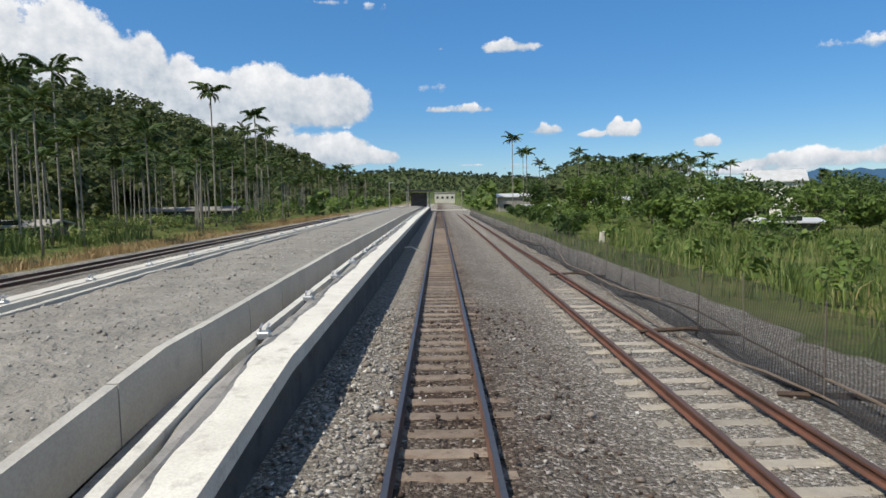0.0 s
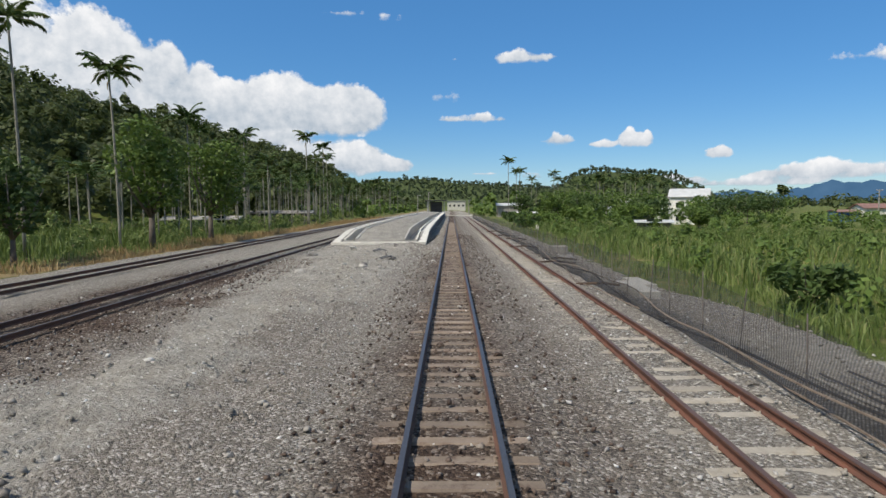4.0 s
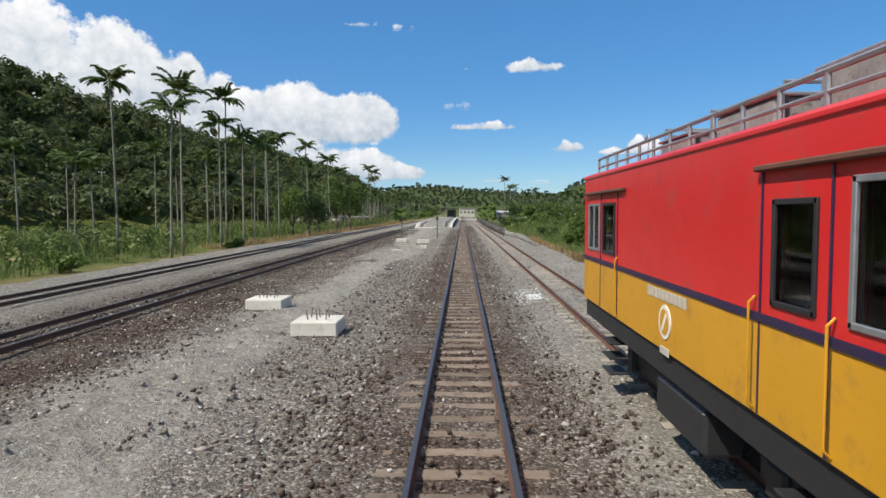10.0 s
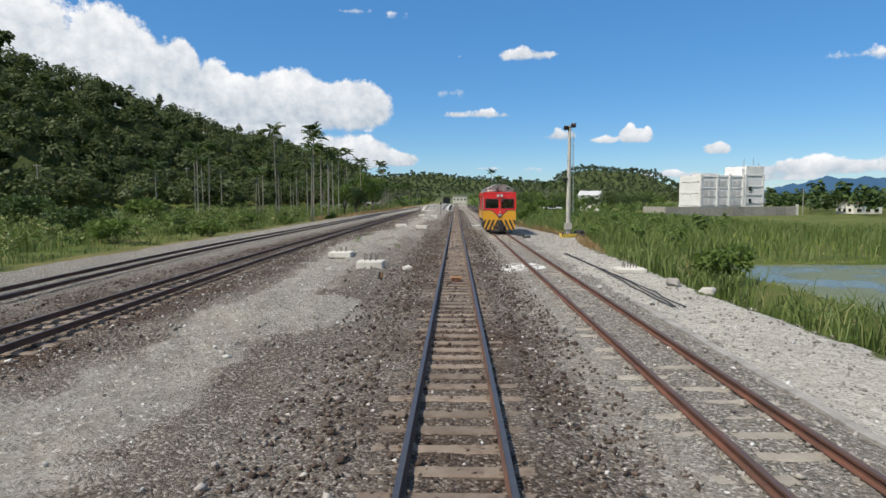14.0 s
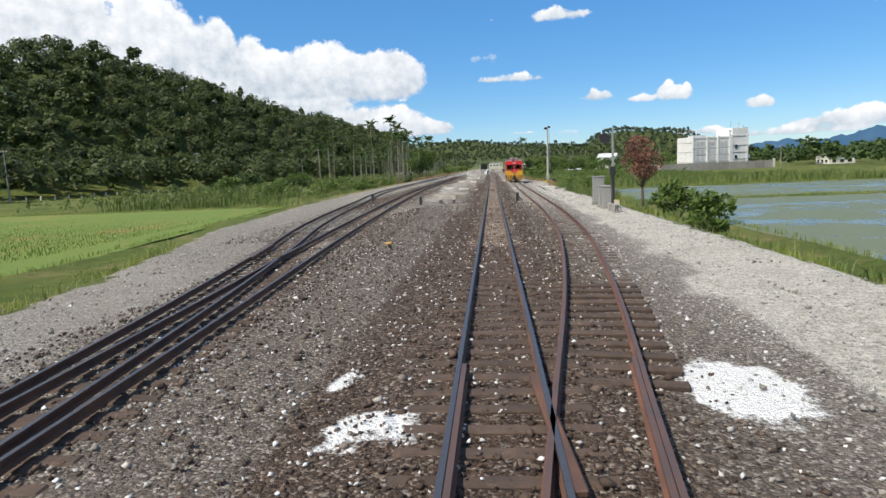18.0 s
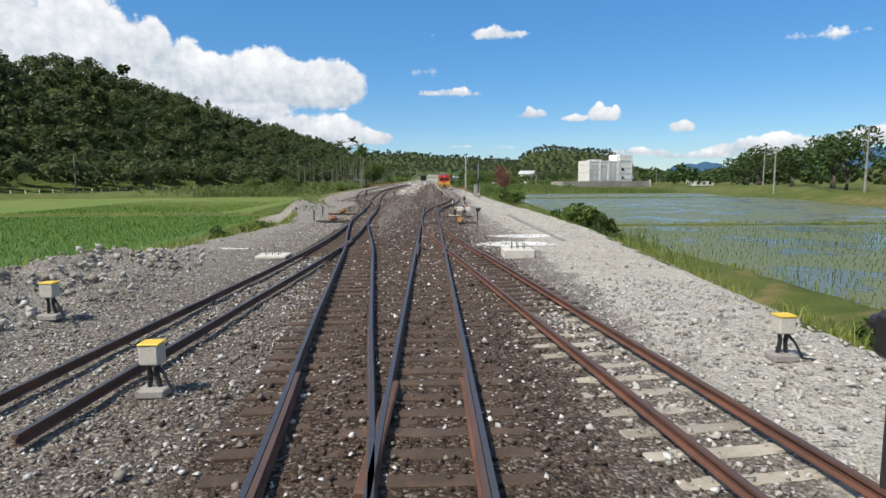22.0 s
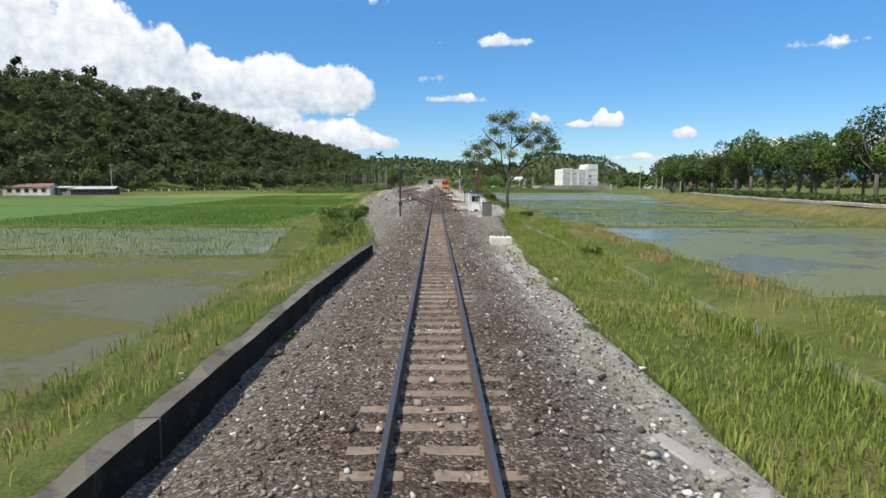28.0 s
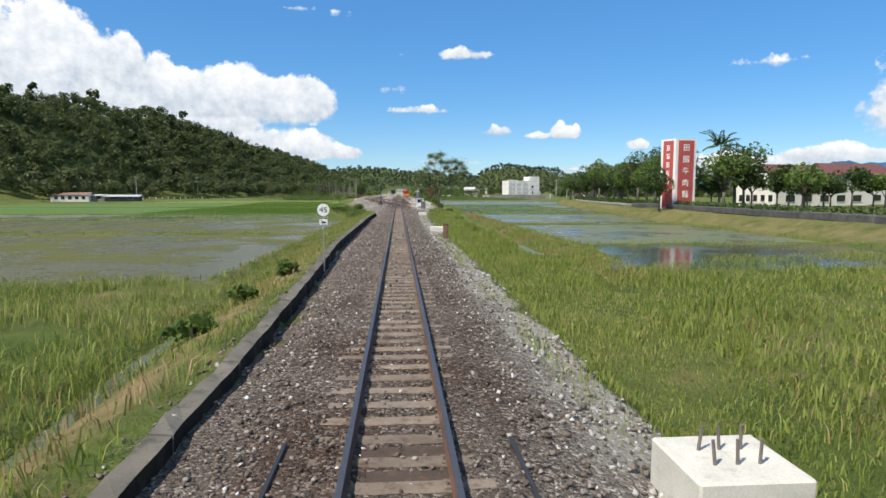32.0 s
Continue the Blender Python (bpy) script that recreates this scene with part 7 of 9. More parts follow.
house("house", "cream two-storey house with a low red tiled roof behind trees", 78, -298, 12, 22, 10, 5.9, 2.0, HOUSE_W, ROOF_RED, base=0.2, wins=5)
house("house", "cream wing of the house with a red gable roof", 96, -286, 12, 16, 12, 6.2, 2.6, HOUSE_W, ROOF_RED, base=0.2, wins=4)
SHEET = surf("sheet_roof_pale", (0.62, 0.62, 0.60), (0.52, 0.52, 0.50), 0.5, 0.3, 0.7, 10, 0.1, rand=0.05)
SHEET_D = surf("sheet_roof_rust", (0.26, 0.14, 0.11), (0.20, 0.12, 0.10), 0.7, 0.1, 0.7, 10, 0.2, rand=0.05)
house("farm_shed", "long white farm shed with a rusty brown roof", -124.5, -168.0, 10, 13, 6, 2.6, 0.9, HOUSE_W, SHEET_D, base=-1.0, wins=5, eave=0.3)
house("farm_shed", "low farm shed with a pale sheet roof", -108.0, -162, 10, 12, 6, 2.0, 0.6, CONCRETE_DARK, SHEET, base=-1.0, wins=2, eave=0.6)
house("farm_shed", "small grey farm shed with a flat pale roof", -116, -164, 10, 4, 5, 2.4, 0.3, CONCRETE_OLD, SHEET, base=-1.0, wins=1, eave=0.4)
house("plantation_shed", "low shed with a pale wavy sheet roof under the palms", -42.5, 105, 6, 15, 6, 2.2, 0.5, CONCRETE_DARK, CONCRETE_OLD, wins=2)
house("plantation_shed", "low open shed with a pale sheet roof under the palms", -43, 58, 10, 12, 5, 1.6, 0.4, CONCRETE_DARK, CONCRETE_OLD, wins=2)
house("farm_house", "white two-storey house with a flat roof among trees", 74, 172, -14, 9, 8, 7.2, 0.4, HOUSE_W, CONCRETE_WHITE, wins=2, gable=False)
house("farm_house", "low white house with a pale sheet roof among trees", 66, 150, -10, 10, 7, 3.0, 1.2, HOUSE_W, SHEET, wins=2)
house("farm_house", "white gabled house seen over the bushes", 62, 112, -25, 9, 7, 7.2, 2.0, HOUSE_W, SHEET, wins=2)
house("farm_house", "brown brick house behind the white one", 82, 190, -10, 8, 8, 8.0, 0.4, SHEET_D, CONCRETE_OLD, wins=2, gable=False)
house("station_hut", "grey hut with a pale lean-to roof beside the line", 21, 172, 0, 9, 6, 4.2, 0.8, CONCRETE_OLD, SHEET, wins=2)
house("station_hut", "low hut with a pale roof beside the line", 25, 158, 0, 7, 4, 1.8, 0.3, CONCRETE_DARK, SHEET, wins=2)
house("garden_shed", "dark garden shed with a pale sheet roof in the field", 37.5, 66, -15, 6, 4, 1.6, 0.25, CONCRETE_DARK, SHEET, wins=1)
house("blue_shed", "small blue shed at the field's far edge", 112, 128, 0, 6, 5, 3.0, 0.5, plain("shed_blue", (0.05, 0.14, 0.36), 0.6), SHEET_D, wins=1)
house("farm_house", "pale house at the field's far edge", 124, 134, 0, 8, 6, 4.0, 1.2, HOUSE_W, SHEET_D, wins=2)
house("farm_house", "white house beyond the fields", 60, 210, -8, 14, 9, 3.2, 1.0, HOUSE_W, SHEET, wins=3)
house("farm_house", "white house with terraces on the slope", 90, 250, -8, 14, 9, 8, 1.0, HOUSE_W, CONCRETE_OLD, wins=3, gable=False)
house("roadside_house", "pale roadside house below the trees", 150, 60, 10, 12, 8, 4.0, 1.2, HOUSE_W, SHEET_D, wins=3)

# ---- white block building ----
BW = surf("building_white", (0.74, 0.73, 0.70), (0.66, 0.65, 0.63), 0.9, 0, 0.25, 6, 0.1, (0.50, 0.49, 0.47), 0.18, rand=0)
BG = surf("building_grey_band", (0.55, 0.53, 0.52), (0.47, 0.46, 0.45), 0.9, 0, 0.25, 6, 0.1, (0.34, 0.33, 0.32), 0.25, rand=0)
bd = thing("block_building", "large white windowless concrete building with a stair tower", "building", (81.7, 36.2, -2.0), 15.6)
MB().box((12.6, 5.6, 6.6), (25.2, 11.2, 13.2), 0.05).part("main_block", BW, bd)
MB().box((21.6, 5.2, 8.2), (7.4, 10.6, 16.4), 0.05).part("stair_tower", BW, bd)
MB().box((18.2, 4.6, 7.9), (3.0, 8.2, 15.4), 0.05).part("lift_shaft", BW, bd)
for z in (3.2, 6.0, 8.8, 12.6):
    MB().box((9.0, -0.06, z), (17.6, 0.16, 0.28), 0.02).box((21.6, -0.2, z + 0.6), (7.4, 0.16, 0.3), 0.02).part("string_course", BG, bd)
for x_ in (0.25, 6.6, 11.4, 17.0, 17.9, 25.0):
    MB().box((x_, -0.12, 6.8), (0.75, 0.3, 13.8), 0.03).part("pilaster", BW, bd)
for x_ in (2.2, 4.4, 7.8, 9.4, 13.2, 15.0):
    for z in (4.4, 7.2, 10.4):
        MB().box((x_, -0.03, z), (1.5, 0.12, 1.7), 0.02).part("blind_panel", BG, bd)
for y_ in (2.8, 8.2):
    for z in (3.0, 7.2, 11.0):
        MB().box((-0.05, y_, z), (0.14, 4.4, 0.3), 0.02).part("string_course", BG, bd)
MB().box((19.6, -0.36, 8.8), (1.2, 0.1, 1.5), 0.02).part("window", GLASSM, bd)
MB().box((19.6, -0.36, 4.6), (1.0, 0.1, 1.3), 0.02).part("window", GLASSM, bd)
MB().box((26.2, 3, 4.6), (2.2, 4, 1.6), 0.03).part("annex", BW, bd)
for x_, h_ in ((18.6, 2.4), (22.4, 2.6), (24.6, 1.2)):
    MB().cyl((x_, 2, 16), (x_, 2, 16.6 + h_), 0.09, n=6).part("aerial", STEEL_GREY, bd)
MB().box((5, 4, 13.5), (6, 5, 0.7), 0.05).part("roof_tank", BG, bd)
pw = thing("perimeter_wall", "weathered grey concrete perimeter wall in the field", "wall", (64.8, 20, -2.45), 15.6)
for k in range(12):
    MB().box((2 + k * 4.1, 0, 1.6), (4.06, 0.3, 3.2), 0.03).part("wall_panel", CONCRETE_OLD, pw)
MB().box((0, 6, 1.6), (0.3, 12, 3.2), 0.03).part("wall_panel", CONCRETE_OLD, pw)
MB().box((49.4, 0, 1.9), (0.7, 0.7, 3.9), 0.03).part("gate_pillar", CONCRETE_WHITE, pw)

# ---- black netting fence beside the siding ----
NET, nn, nl, npb = tree_of("black_netting")
ng = nn.new("ShaderNodeNewGeometry").outputs["Position"]
nsep = nn.new("ShaderNodeSeparateXYZ")
nl.new(ng, nsep.inputs[0])
weave = math_node(nn, nl, 'SINE', math_node(nn, nl, 'MULTIPLY', nsep.outputs[1], 84.0))
veil = tex(nn, nl, 'noise', 1.1, 4, 0.6, ng)
npb.inputs["Base Color"].default_value = (0.035, 0.034, 0.036, 1)
npb.inputs["Roughness"].default_value = 0.9
ntr = nn.new("ShaderNodeBsdfTransparent")
nmx = nn.new("ShaderNodeMixShader")
thick = math_node(nn, nl, 'SUBTRACT', 0.62, math_node(nn, nl, 'MULTIPLY', span(nn, nl, nsep.outputs[2], -0.3, 1.0), 0.42))
nl.new(math_node(nn, nl, 'ADD', math_node(nn, nl, 'MULTIPLY', weave, 0.13), math_node(nn, nl, 'ADD', math_node(nn, nl, 'MULTIPLY', veil.outputs[0], 0.35), thick), True), nmx.inputs[0])
nl.new(ntr.outputs[0], nmx.inputs[1])
nl.new(npb.outputs[0], nmx.inputs[2])
nl.new(nmx.outputs[0], nn["Material Output"].inputs[0])
net = thing("netting_fence", "sheer black shade netting hung on thin rods beside the siding", "fence")
NY = np.arange(-42, 108, 0.75)


def net_top(q):
    return 0.60 + 0.60 * float(smooth01(np.array((q + 42) / 9.0))) + 0.05 * math.sin(q * 1.3)


nb = MB()
for a, c in zip(NY[:-1], NY[1:]):
    for u0, u1 in ((0, 0.34), (0.34, 0.67), (0.67, 1)):
        vs = []
        for q, u in ((a, u0), (c, u0), (c, u1), (a, u1)):
            zb_ = gz(5.35, q) + 0.03
            vs.append((5.35 + 0.06 * math.sin(q * 1.7 + u * 4) + 0.1 * u, q, zb_ + (net_top(q) - zb_) * u))
        nb.add(vs, [(0, 1, 2, 3)], out=False)
nb.part("net", NET, net, smooth=True)
rod_me = MB().cyl((0, 0, 0), (0, 0, 1.75), 0.012, n=5).mesh("rod", REBAR)
ry = random.Random(5)
q = -42.0
while q < 60:
    ob = new("rod", rod_me)
    ob.matrix_world = pose(5.42, q, gz(5.42, q) - 0.15, ry.uniform(-4, 4), ry.uniform(-3, 5), 0) @ Matrix.Diagonal((1, 1, (net_top(q) + 0.55) / 1.75, 1))
    ob.parent = net
    q += ry.uniform(1.5, 2.3)
for k, zz in ((0, 0.12), (1, 0.05), (2, 0.45)):
    MB().tube([(5.25 + 0.5 * k * (k < 2) + 0.35 * math.sin(q * 0.33 + k * 2), q, gz(5.5, q) + zz + 0.06 * math.sin(q * 0.9 + k)) for q in np.arange(-42, 60, 1.2)], 0.02 + 0.012 * (k == 1), 5).part("sagging_hem", RUBBER if k == 1 else SLEEPER, net)
for sx_, sy_, sr_ in ((5.0, 22, 70), (5.2, 12.5, 82), (5.9, 8.4, 64), (5.1, -4, 75), (5.3, -16, 84), (5.6, -24.5, 70), (6.2, -12, 80)):
    st_b = thing("stick", "dark wooden stick propping the netting", "stick", (sx_, sy_, gz(sx_, sy_) + 0.1), sr_)
    MB().tube([(0, -1.0, 0.0), (0.05, 0, 0.1), (0.0, 1.0, 0.03)], 0.05, 6).part("pole", TIMBER, st_b)
mast_base(7.7, -3.0, 1.2, 1.1, 0.6, 5, m=CONCRETE_OLD, label="grey concrete mast base behind the netting")
mast_base(6.9, -10.6, 0.7, 2.0, 0.35, 0, m=CONCRETE_OLD, label="long grey concrete footing behind the netting")
for row_x, y0_, y1_, hh in ((6.5, -27, -24.0, 0.4), (7.9, -22.5, -20, 0.35)):
    ft = thing("wall_footing", "grey concrete wall footing with bars", "foundation", (row_x, (y0_ + y1_) / 2, gz(row_x, (y0_ + y1_) / 2) - 0.1))
    MB().box((0, 0, hh / 2), (0.7, y1_ - y0_, hh), 0.02).part("block", CONCRETE, ft)
wp = thing("marker_stone", "white painted stone post in the grass", "post", (14.0, 52, gz(14.0, 52)))
MB().box((0, 0, 0.5), (0.45, 0.35, 1.1), 0.06, (0, 6, 0)).part("stone", CONCRETE_WHITE, wp)
cab = thing("cables", "bundle of loose black cables beside the siding", "cable")
for k in range(5):
    r5 = random.Random(k)
    MB().tube([(6.35 + 0.12 * k + 0.16 * math.sin(q * 0.21 + k) + r5.uniform(-0.06, 0.06), q, gz(6.5, q) + 0.05 + 0.02 * k) for q in np.arange(-66, -36, 0.9)], 0.022, 5).part("cable", RUBBER if k % 2 else CONCRETE_OLD, cab)
for k in range(3):
    r5 = random.Random(k + 20)
    MB().tube([(6.1 + 0.1 * k + 0.9 * math.exp(-((q + 150) / 5) ** 2) * 0 + 0.12 * math.sin(q * 0.3 + k) + r5.uniform(-0.05, 0.05), q, gz(6.2, q) + 0.05) for q in np.arange(-152, -134, 0.9)], 0.02, 5).part("cable", RUBBER, cab)
tr_ = thing("cable_trough", "low concrete cable trough along the dirt", "trough", kind="structure")
MB().sweep([(-0.1, 0.06), (-0.1, -0.1), (0.1, -0.1), (0.1, 0.06)], [(6.35 - 0.1 * math.sin(q * 0.1), q, gz(6.3, q) + 0.02) for q in np.arange(-247, -226, 1.0)]).part("trough", CONCRETE_OLD, tr_)
MB().sweep([(-0.09, 0.06), (-0.09, -0.1), (0.09, -0.1), (0.09, 0.06)], [(5.2, q, gz(5.2, q) + 0.0) for q in np.arange(-172, -150, 1.0)]).part("trough", CONCRETE_OLD, tr_)

# ---- power poles ----
def power_pole(x, y, h, label="grey concrete power pole", arms=1):
    t = thing("power_pole", label, "pole", (x, y, gz(x, y) - 0.2), group="power poles")
    MB().cyl((0, 0, 0), (0, 0, h), 0.17, 0.11, 8).part("pole", CONCRETE_OLD, t)
    for k in range(arms):
        MB().box((0, 0, h - 0.4 - k * 0.6), (1.7, 0.12, 0.12), 0.01).part("crossarm", CONCRETE_OLD, t)
        for q in (-0.7, 0, 0.7):
            MB().cyl((q, 0, h - 0.36 - k * 0.6), (q, 0, h - 0.14 - k * 0.6), 0.06, n=6).part("insulator", CONCRETE_WHITE, t)
    return t


for px, py, ph_ in ((-98, -105, 11), (-91, -38, 11), (-84, 20, 10), (-104, -160, 10), (62, -190, 9.5), (66, -160, 9.5), (86, -120, 9), (110, -70, 9), (60, 118, 10), (108, 108, 9), (98, 60, 10), (45, 130, 9), (118, 40, 9), (57, -215, 9.5)):
    power_pole(px, py, ph_)
white_rail = thing("guard_fence", "row of small white posts along the hill road", "fence")
post_me = MB().box((0, 0, 0.5), (0.25, 0.25, 1.0)).mesh("fence_post", CONCRETE_WHITE)
for k in range(38):
    y_ = -140 + k * 3.2
    x_ = float(lerp_pts(y_, FOOT)) + 1.5
    ob = new("fence_post", post_me)
    ob.matrix_world = pose(x_, y_, gz(x_, y_))
    ob.parent = white_rail

# ---- flooded and planted paddies ----
def water_material(name, tint, mud, share, gloss=0.16, shine=0.26):
    """Shallow water, broken by patches of wet mud and weed."""
    m, n, l, p = tree_of(name)
    g = n.new("ShaderNodeNewGeometry").outputs["Position"]
    a, b, c = tex(n, l, 'noise', 0.16, 5, 0.62, g), tex(n, l, 'noise', 3.0, 3, 0.6, g), tex(n, l, 'noise', 5.0, 5, 0.7, g)
    wet = mixc(n, l, span(n, l, c.outputs[0], 0.35, 0.65), tint, tuple(k * 0.75 for k in tint))
    dry = mixc(n, l, span(n, l, c.outputs[0], 0.35, 0.65), mud, tuple(k * 0.7 for k in mud))
    f = math_node(n, l, 'ADD', a.outputs[0], math_node(n, l, 'MULTIPLY', math_node(n, l, 'SUBTRACT', c.outputs[0], 0.5), 0.25))
    f = span(n, l, f, 0.62 - share * 0.3, 0.66 - share * 0.3)
    l.new(mixc(n, l, f, wet, dry), p.inputs["Base Color"])
    l.new(math_node(n, l, 'ADD', math_node(n, l, 'MULTIPLY', f, 0.22), gloss), p.inputs["Roughness"])
    l.new(math_node(n, l, 'SUBTRACT', shine, math_node(n, l, 'MULTIPLY', f, 0.08)), p.inputs["Specular IOR Level"])
    p.inputs["IOR"].default_value = 1.33
    bp_ = n.new("ShaderNodeBump")
    bp_.inputs["Strength"].default_value, bp_.inputs["Distance"].default_value = 0.3, 0.03
    l.new(math_node(n, l, 'ADD', b.outputs[0], math_node(n, l, 'MULTIPLY', math_node(n, l, 'MULTIPLY', c.outputs[0], f), 2.0)), bp_.inputs["Height"])
    l.new(bp_.outputs[0], p.inputs["Normal"])
    return m


MUD_WATER = water_material("paddy_water_brown", (0.10, 0.10, 0.05), (0.115, 0.12, 0.045), 0.5, 0.26, 0.10)
GREEN_WATER = water_material("paddy_water_green", (0.125, 0.135, 0.09), (0.15, 0.165, 0.08), 0.56, 0.2)
CLEAR_WATER = water_material("pool_water", (0.075, 0.085, 0.07), (0.11, 0.115, 0.08), 0.0, 0.05, 0.35)
RICE, rn, rl, rp = tree_of("rice_canopy")
rg = rn.new("ShaderNodeNewGeometry").outputs["Position"]
ra, rb_ = tex(rn, rl, 'noise', 0.18, 4, 0.6, rg), tex(rn, rl, 'noise', 9, 4, 0.7, rg)
rc = mixc(rn, rl, span(rn, rl, ra.outputs[0], 0.3, 0.7), (0.068, 0.148, 0.012), (0.092, 0.178, 0.018))
rc = mixc(rn, rl, span(rn, rl, rb_.outputs[0], 0.35, 0.6), mixc(rn, rl, 1.0, rc, (0.55, 0.55, 0.5), 'MULTIPLY'), rc)
rl.new(rc, rp.inputs["Base Color"])
rp.inputs["Roughness"].default_value = 0.8
rbm = rn.new("ShaderNodeBump")
rbm.inputs["Strength"].default_value, rbm.inputs["Distance"].default_value = 0.8, 0.1
rl.new(rb_.outputs[0], rbm.inputs["Height"])
rl.new(rbm.outputs[0], rp.inputs["Normal"])
RIPE = surf("rice_yellowing", (0.10, 0.165, 0.02), (0.135, 0.175, 0.028), 0.85, 0, 0.08, 9, 0.7, (0.24, 0.17, 0.05), 0.3, rand=0, dist=0.08)
LAWN = surf("meadow_short", (0.085, 0.14, 0.025), (0.115, 0.165, 0.035), 0.9, 0, 0.2, 8, 0.7, (0.16, 0.15, 0.06), 0.25, rand=0, dist=0.08)


def sheet(name, label, cat, corners, z, mat, kind="structure", wav=0.35):
    """A flat field with a slightly uneven outline, fitted between its bunds."""
    (x0, y0), (x1, y1), (x2, y2), (x3, y3) = corners
    n = 12
    vs = []
    for j in range(n + 1):
        for i in range(n + 1):
            u, v = i / n, j / n
            x = (x0 * (1 - u) + x1 * u) * (1 - v) + (x3 * (1 - u) + x2 * u) * v
            y = (y0 * (1 - u) + y1 * u) * (1 - v) + (y3 * (1 - u) + y2 * u) * v
            if i in (0, n) or j in (0, n):
                x, y = x + wav * math.sin(y * 0.9 + x * 0.3), y + wav * math.sin(x * 0.5 + y * 0.2)
            vs.append((x, y, z(x, y) if callable(z) else z))
    fs = [(j * (n + 1) + i, j * (n + 1) + i + 1, (j + 1) * (n + 1) + i + 1, (j + 1) * (n + 1) + i) for j in range(n) for i in range(n)]
    ob = MB().add(vs, fs, out=False).part(name, mat)
    return tagged(ob, label, cat, kind=kind)


ZW = -1.2


def field_sheet(k, name, label, cat, z, mat):
    y0, y1, a0, b0, a1, b1 = FIELDS[k]
    return sheet(name, label, cat, ((a0 - 0.3, y0 - 0.3), (b0 + 0.3, y0 - 0.3), (b1 + 0.3, y1 + 0.3), (a1 - 0.3, y1 + 0.3)), z, mat, wav=0.12)


for k in range(6):
    field_sheet(k, "paddy_water", "still flooded paddy with young rice", "water", ZW, GREEN_WATER)
for k in (6, 7, 8):
    field_sheet(k, "paddy_water", "brown flooded paddy with mud showing", "water", ZW, MUD_WATER)
for k in (9, 10):
    field_sheet(k, "rice_field", "bright green field of young rice", "rice field", -1.2, RICE)
field_sheet(13, "paddy_water", "clear still pool beside the meadow", "water", ZW, CLEAR_WATER)
field_sheet(11, "paddy_water", "flooded paddy with rows of rice seedlings", "water", ZW, GREEN_WATER)
field_sheet(12, "rice_field", "yellowing rice field beside the loop line", "rice field", lambda x, y: float(field_z(np.array([x]), np.array([y]))[0]) + 0.04, RIPE)
sheet("ditch_water", "narrow ditch of still water beside the line", "water", ((8.6, -372), (10.2, -372), (9.6, -292), (8.2, -292)), -1.46, GREEN_WATER, wav=0.1)
sheet("ditch_water", "muddy ditch between the bank and the fallow paddy", "water", ((-6.8, -414), (-5.2, -414), (-5.3, -386), (-6.7, -386)), -1.42, GREEN_WATER, wav=0.15)

# ---- foliage ----
def leaf_quads(centres, size, r, flat=0.0, aspect=1.0, droop=0.0, out=None):
    """One bent leaf or clump at each centre, facing along out where given: arrays of vertices (n, 4, 3)."""
    n = len(centres)
    d1 = r.normal(size=(n, 3))
    if out is not None:
        face = out / (np.linalg.norm(out, axis=1, keepdims=True) + 1e-6) + r.normal(0, 0.38, (n, 3))
        face /= np.linalg.norm(face, axis=1, keepdims=True)
        d1 -= (d1 * face).sum(1, keepdims=True) * face
        d1 /= np.linalg.norm(d1, axis=1, keepdims=True)
        d2 = np.cross(face, d1)
        s = size * r.uniform(0.6, 1.35, (n, 1))
        a, b = d1 * s, d2 * s / aspect
        return np.stack([centres - a, centres + b * r.uniform(0.5, 1, (n, 1)), centres + a, centres - b * r.uniform(0.5, 1, (n, 1))], 1)
    d1[:, 2] = d1[:, 2] * (1 - flat) - droop
    d1 /= np.linalg.norm(d1, axis=1, keepdims=True)
    d2 = r.normal(size=(n, 3))
    d2 -= (d2 * d1).sum(1, keepdims=True) * d1
    d2 /= np.linalg.norm(d2, axis=1, keepdims=True)
    s = size * r.uniform(0.6, 1.35, (n, 1))
    a, b = d1 * s, d2 * s / aspect
    v = np.stack([centres - a, centres + b * r.uniform(0.5, 1, (n, 1)), centres + a, centres - b * r.uniform(0.5, 1, (n, 1))], 1)
    return v


def quads_mesh(name, v, mat):
    n = len(v)
    return raw_mesh(name, v.reshape(-1, 3), np.arange(4 * n).reshape(n, 4), mat)


def crown_points(n, r, rx, rz, lumps=7, hollow=0.45):
    """Points in a lumpy crown round the origin."""
    c = r.normal(size=(lumps, 3))
    c /= np.linalg.norm(c, axis=1, keepdims=True)
    c *= r.uniform(0.35, 0.75, (lumps, 1))
    c[:, 2] = c[:, 2] * 0.8 + 0.05
    k = r.integers(0, lumps, n)
    p = r.normal(size=(n, 3))
    p /= np.linalg.norm(p, axis=1, keepdims=True)
    p = c[k] + p * (r.uniform(hollow, 1, (n, 1)) ** 0.5) * r.uniform(0.36, 0.5, (lumps, 1))[k]
    return p * np.array([rx, rx, rz])


FOREST = leafy("forest_leaves", (0.048, 0.063, 0.023), (0.080, 0.104, 0.034), (0.122, 0.146, 0.05), trans=0.4)
FAR_FOREST = leafy("far_forest_leaves", (0.026, 0.042, 0.018), (0.045, 0.066, 0.026), (0.07, 0.095, 0.036), trans=0.2)
TREE_DARK = leafy("tree_leaves_dark", (0.028, 0.050, 0.014), (0.055, 0.092, 0.024), (0.10, 0.145, 0.04), trans=0.3)
TREE_MID = leafy("tree_leaves_fresh", (0.055, 0.09, 0.018), (0.095, 0.15, 0.030), (0.155, 0.215, 0.048), trans=0.3)
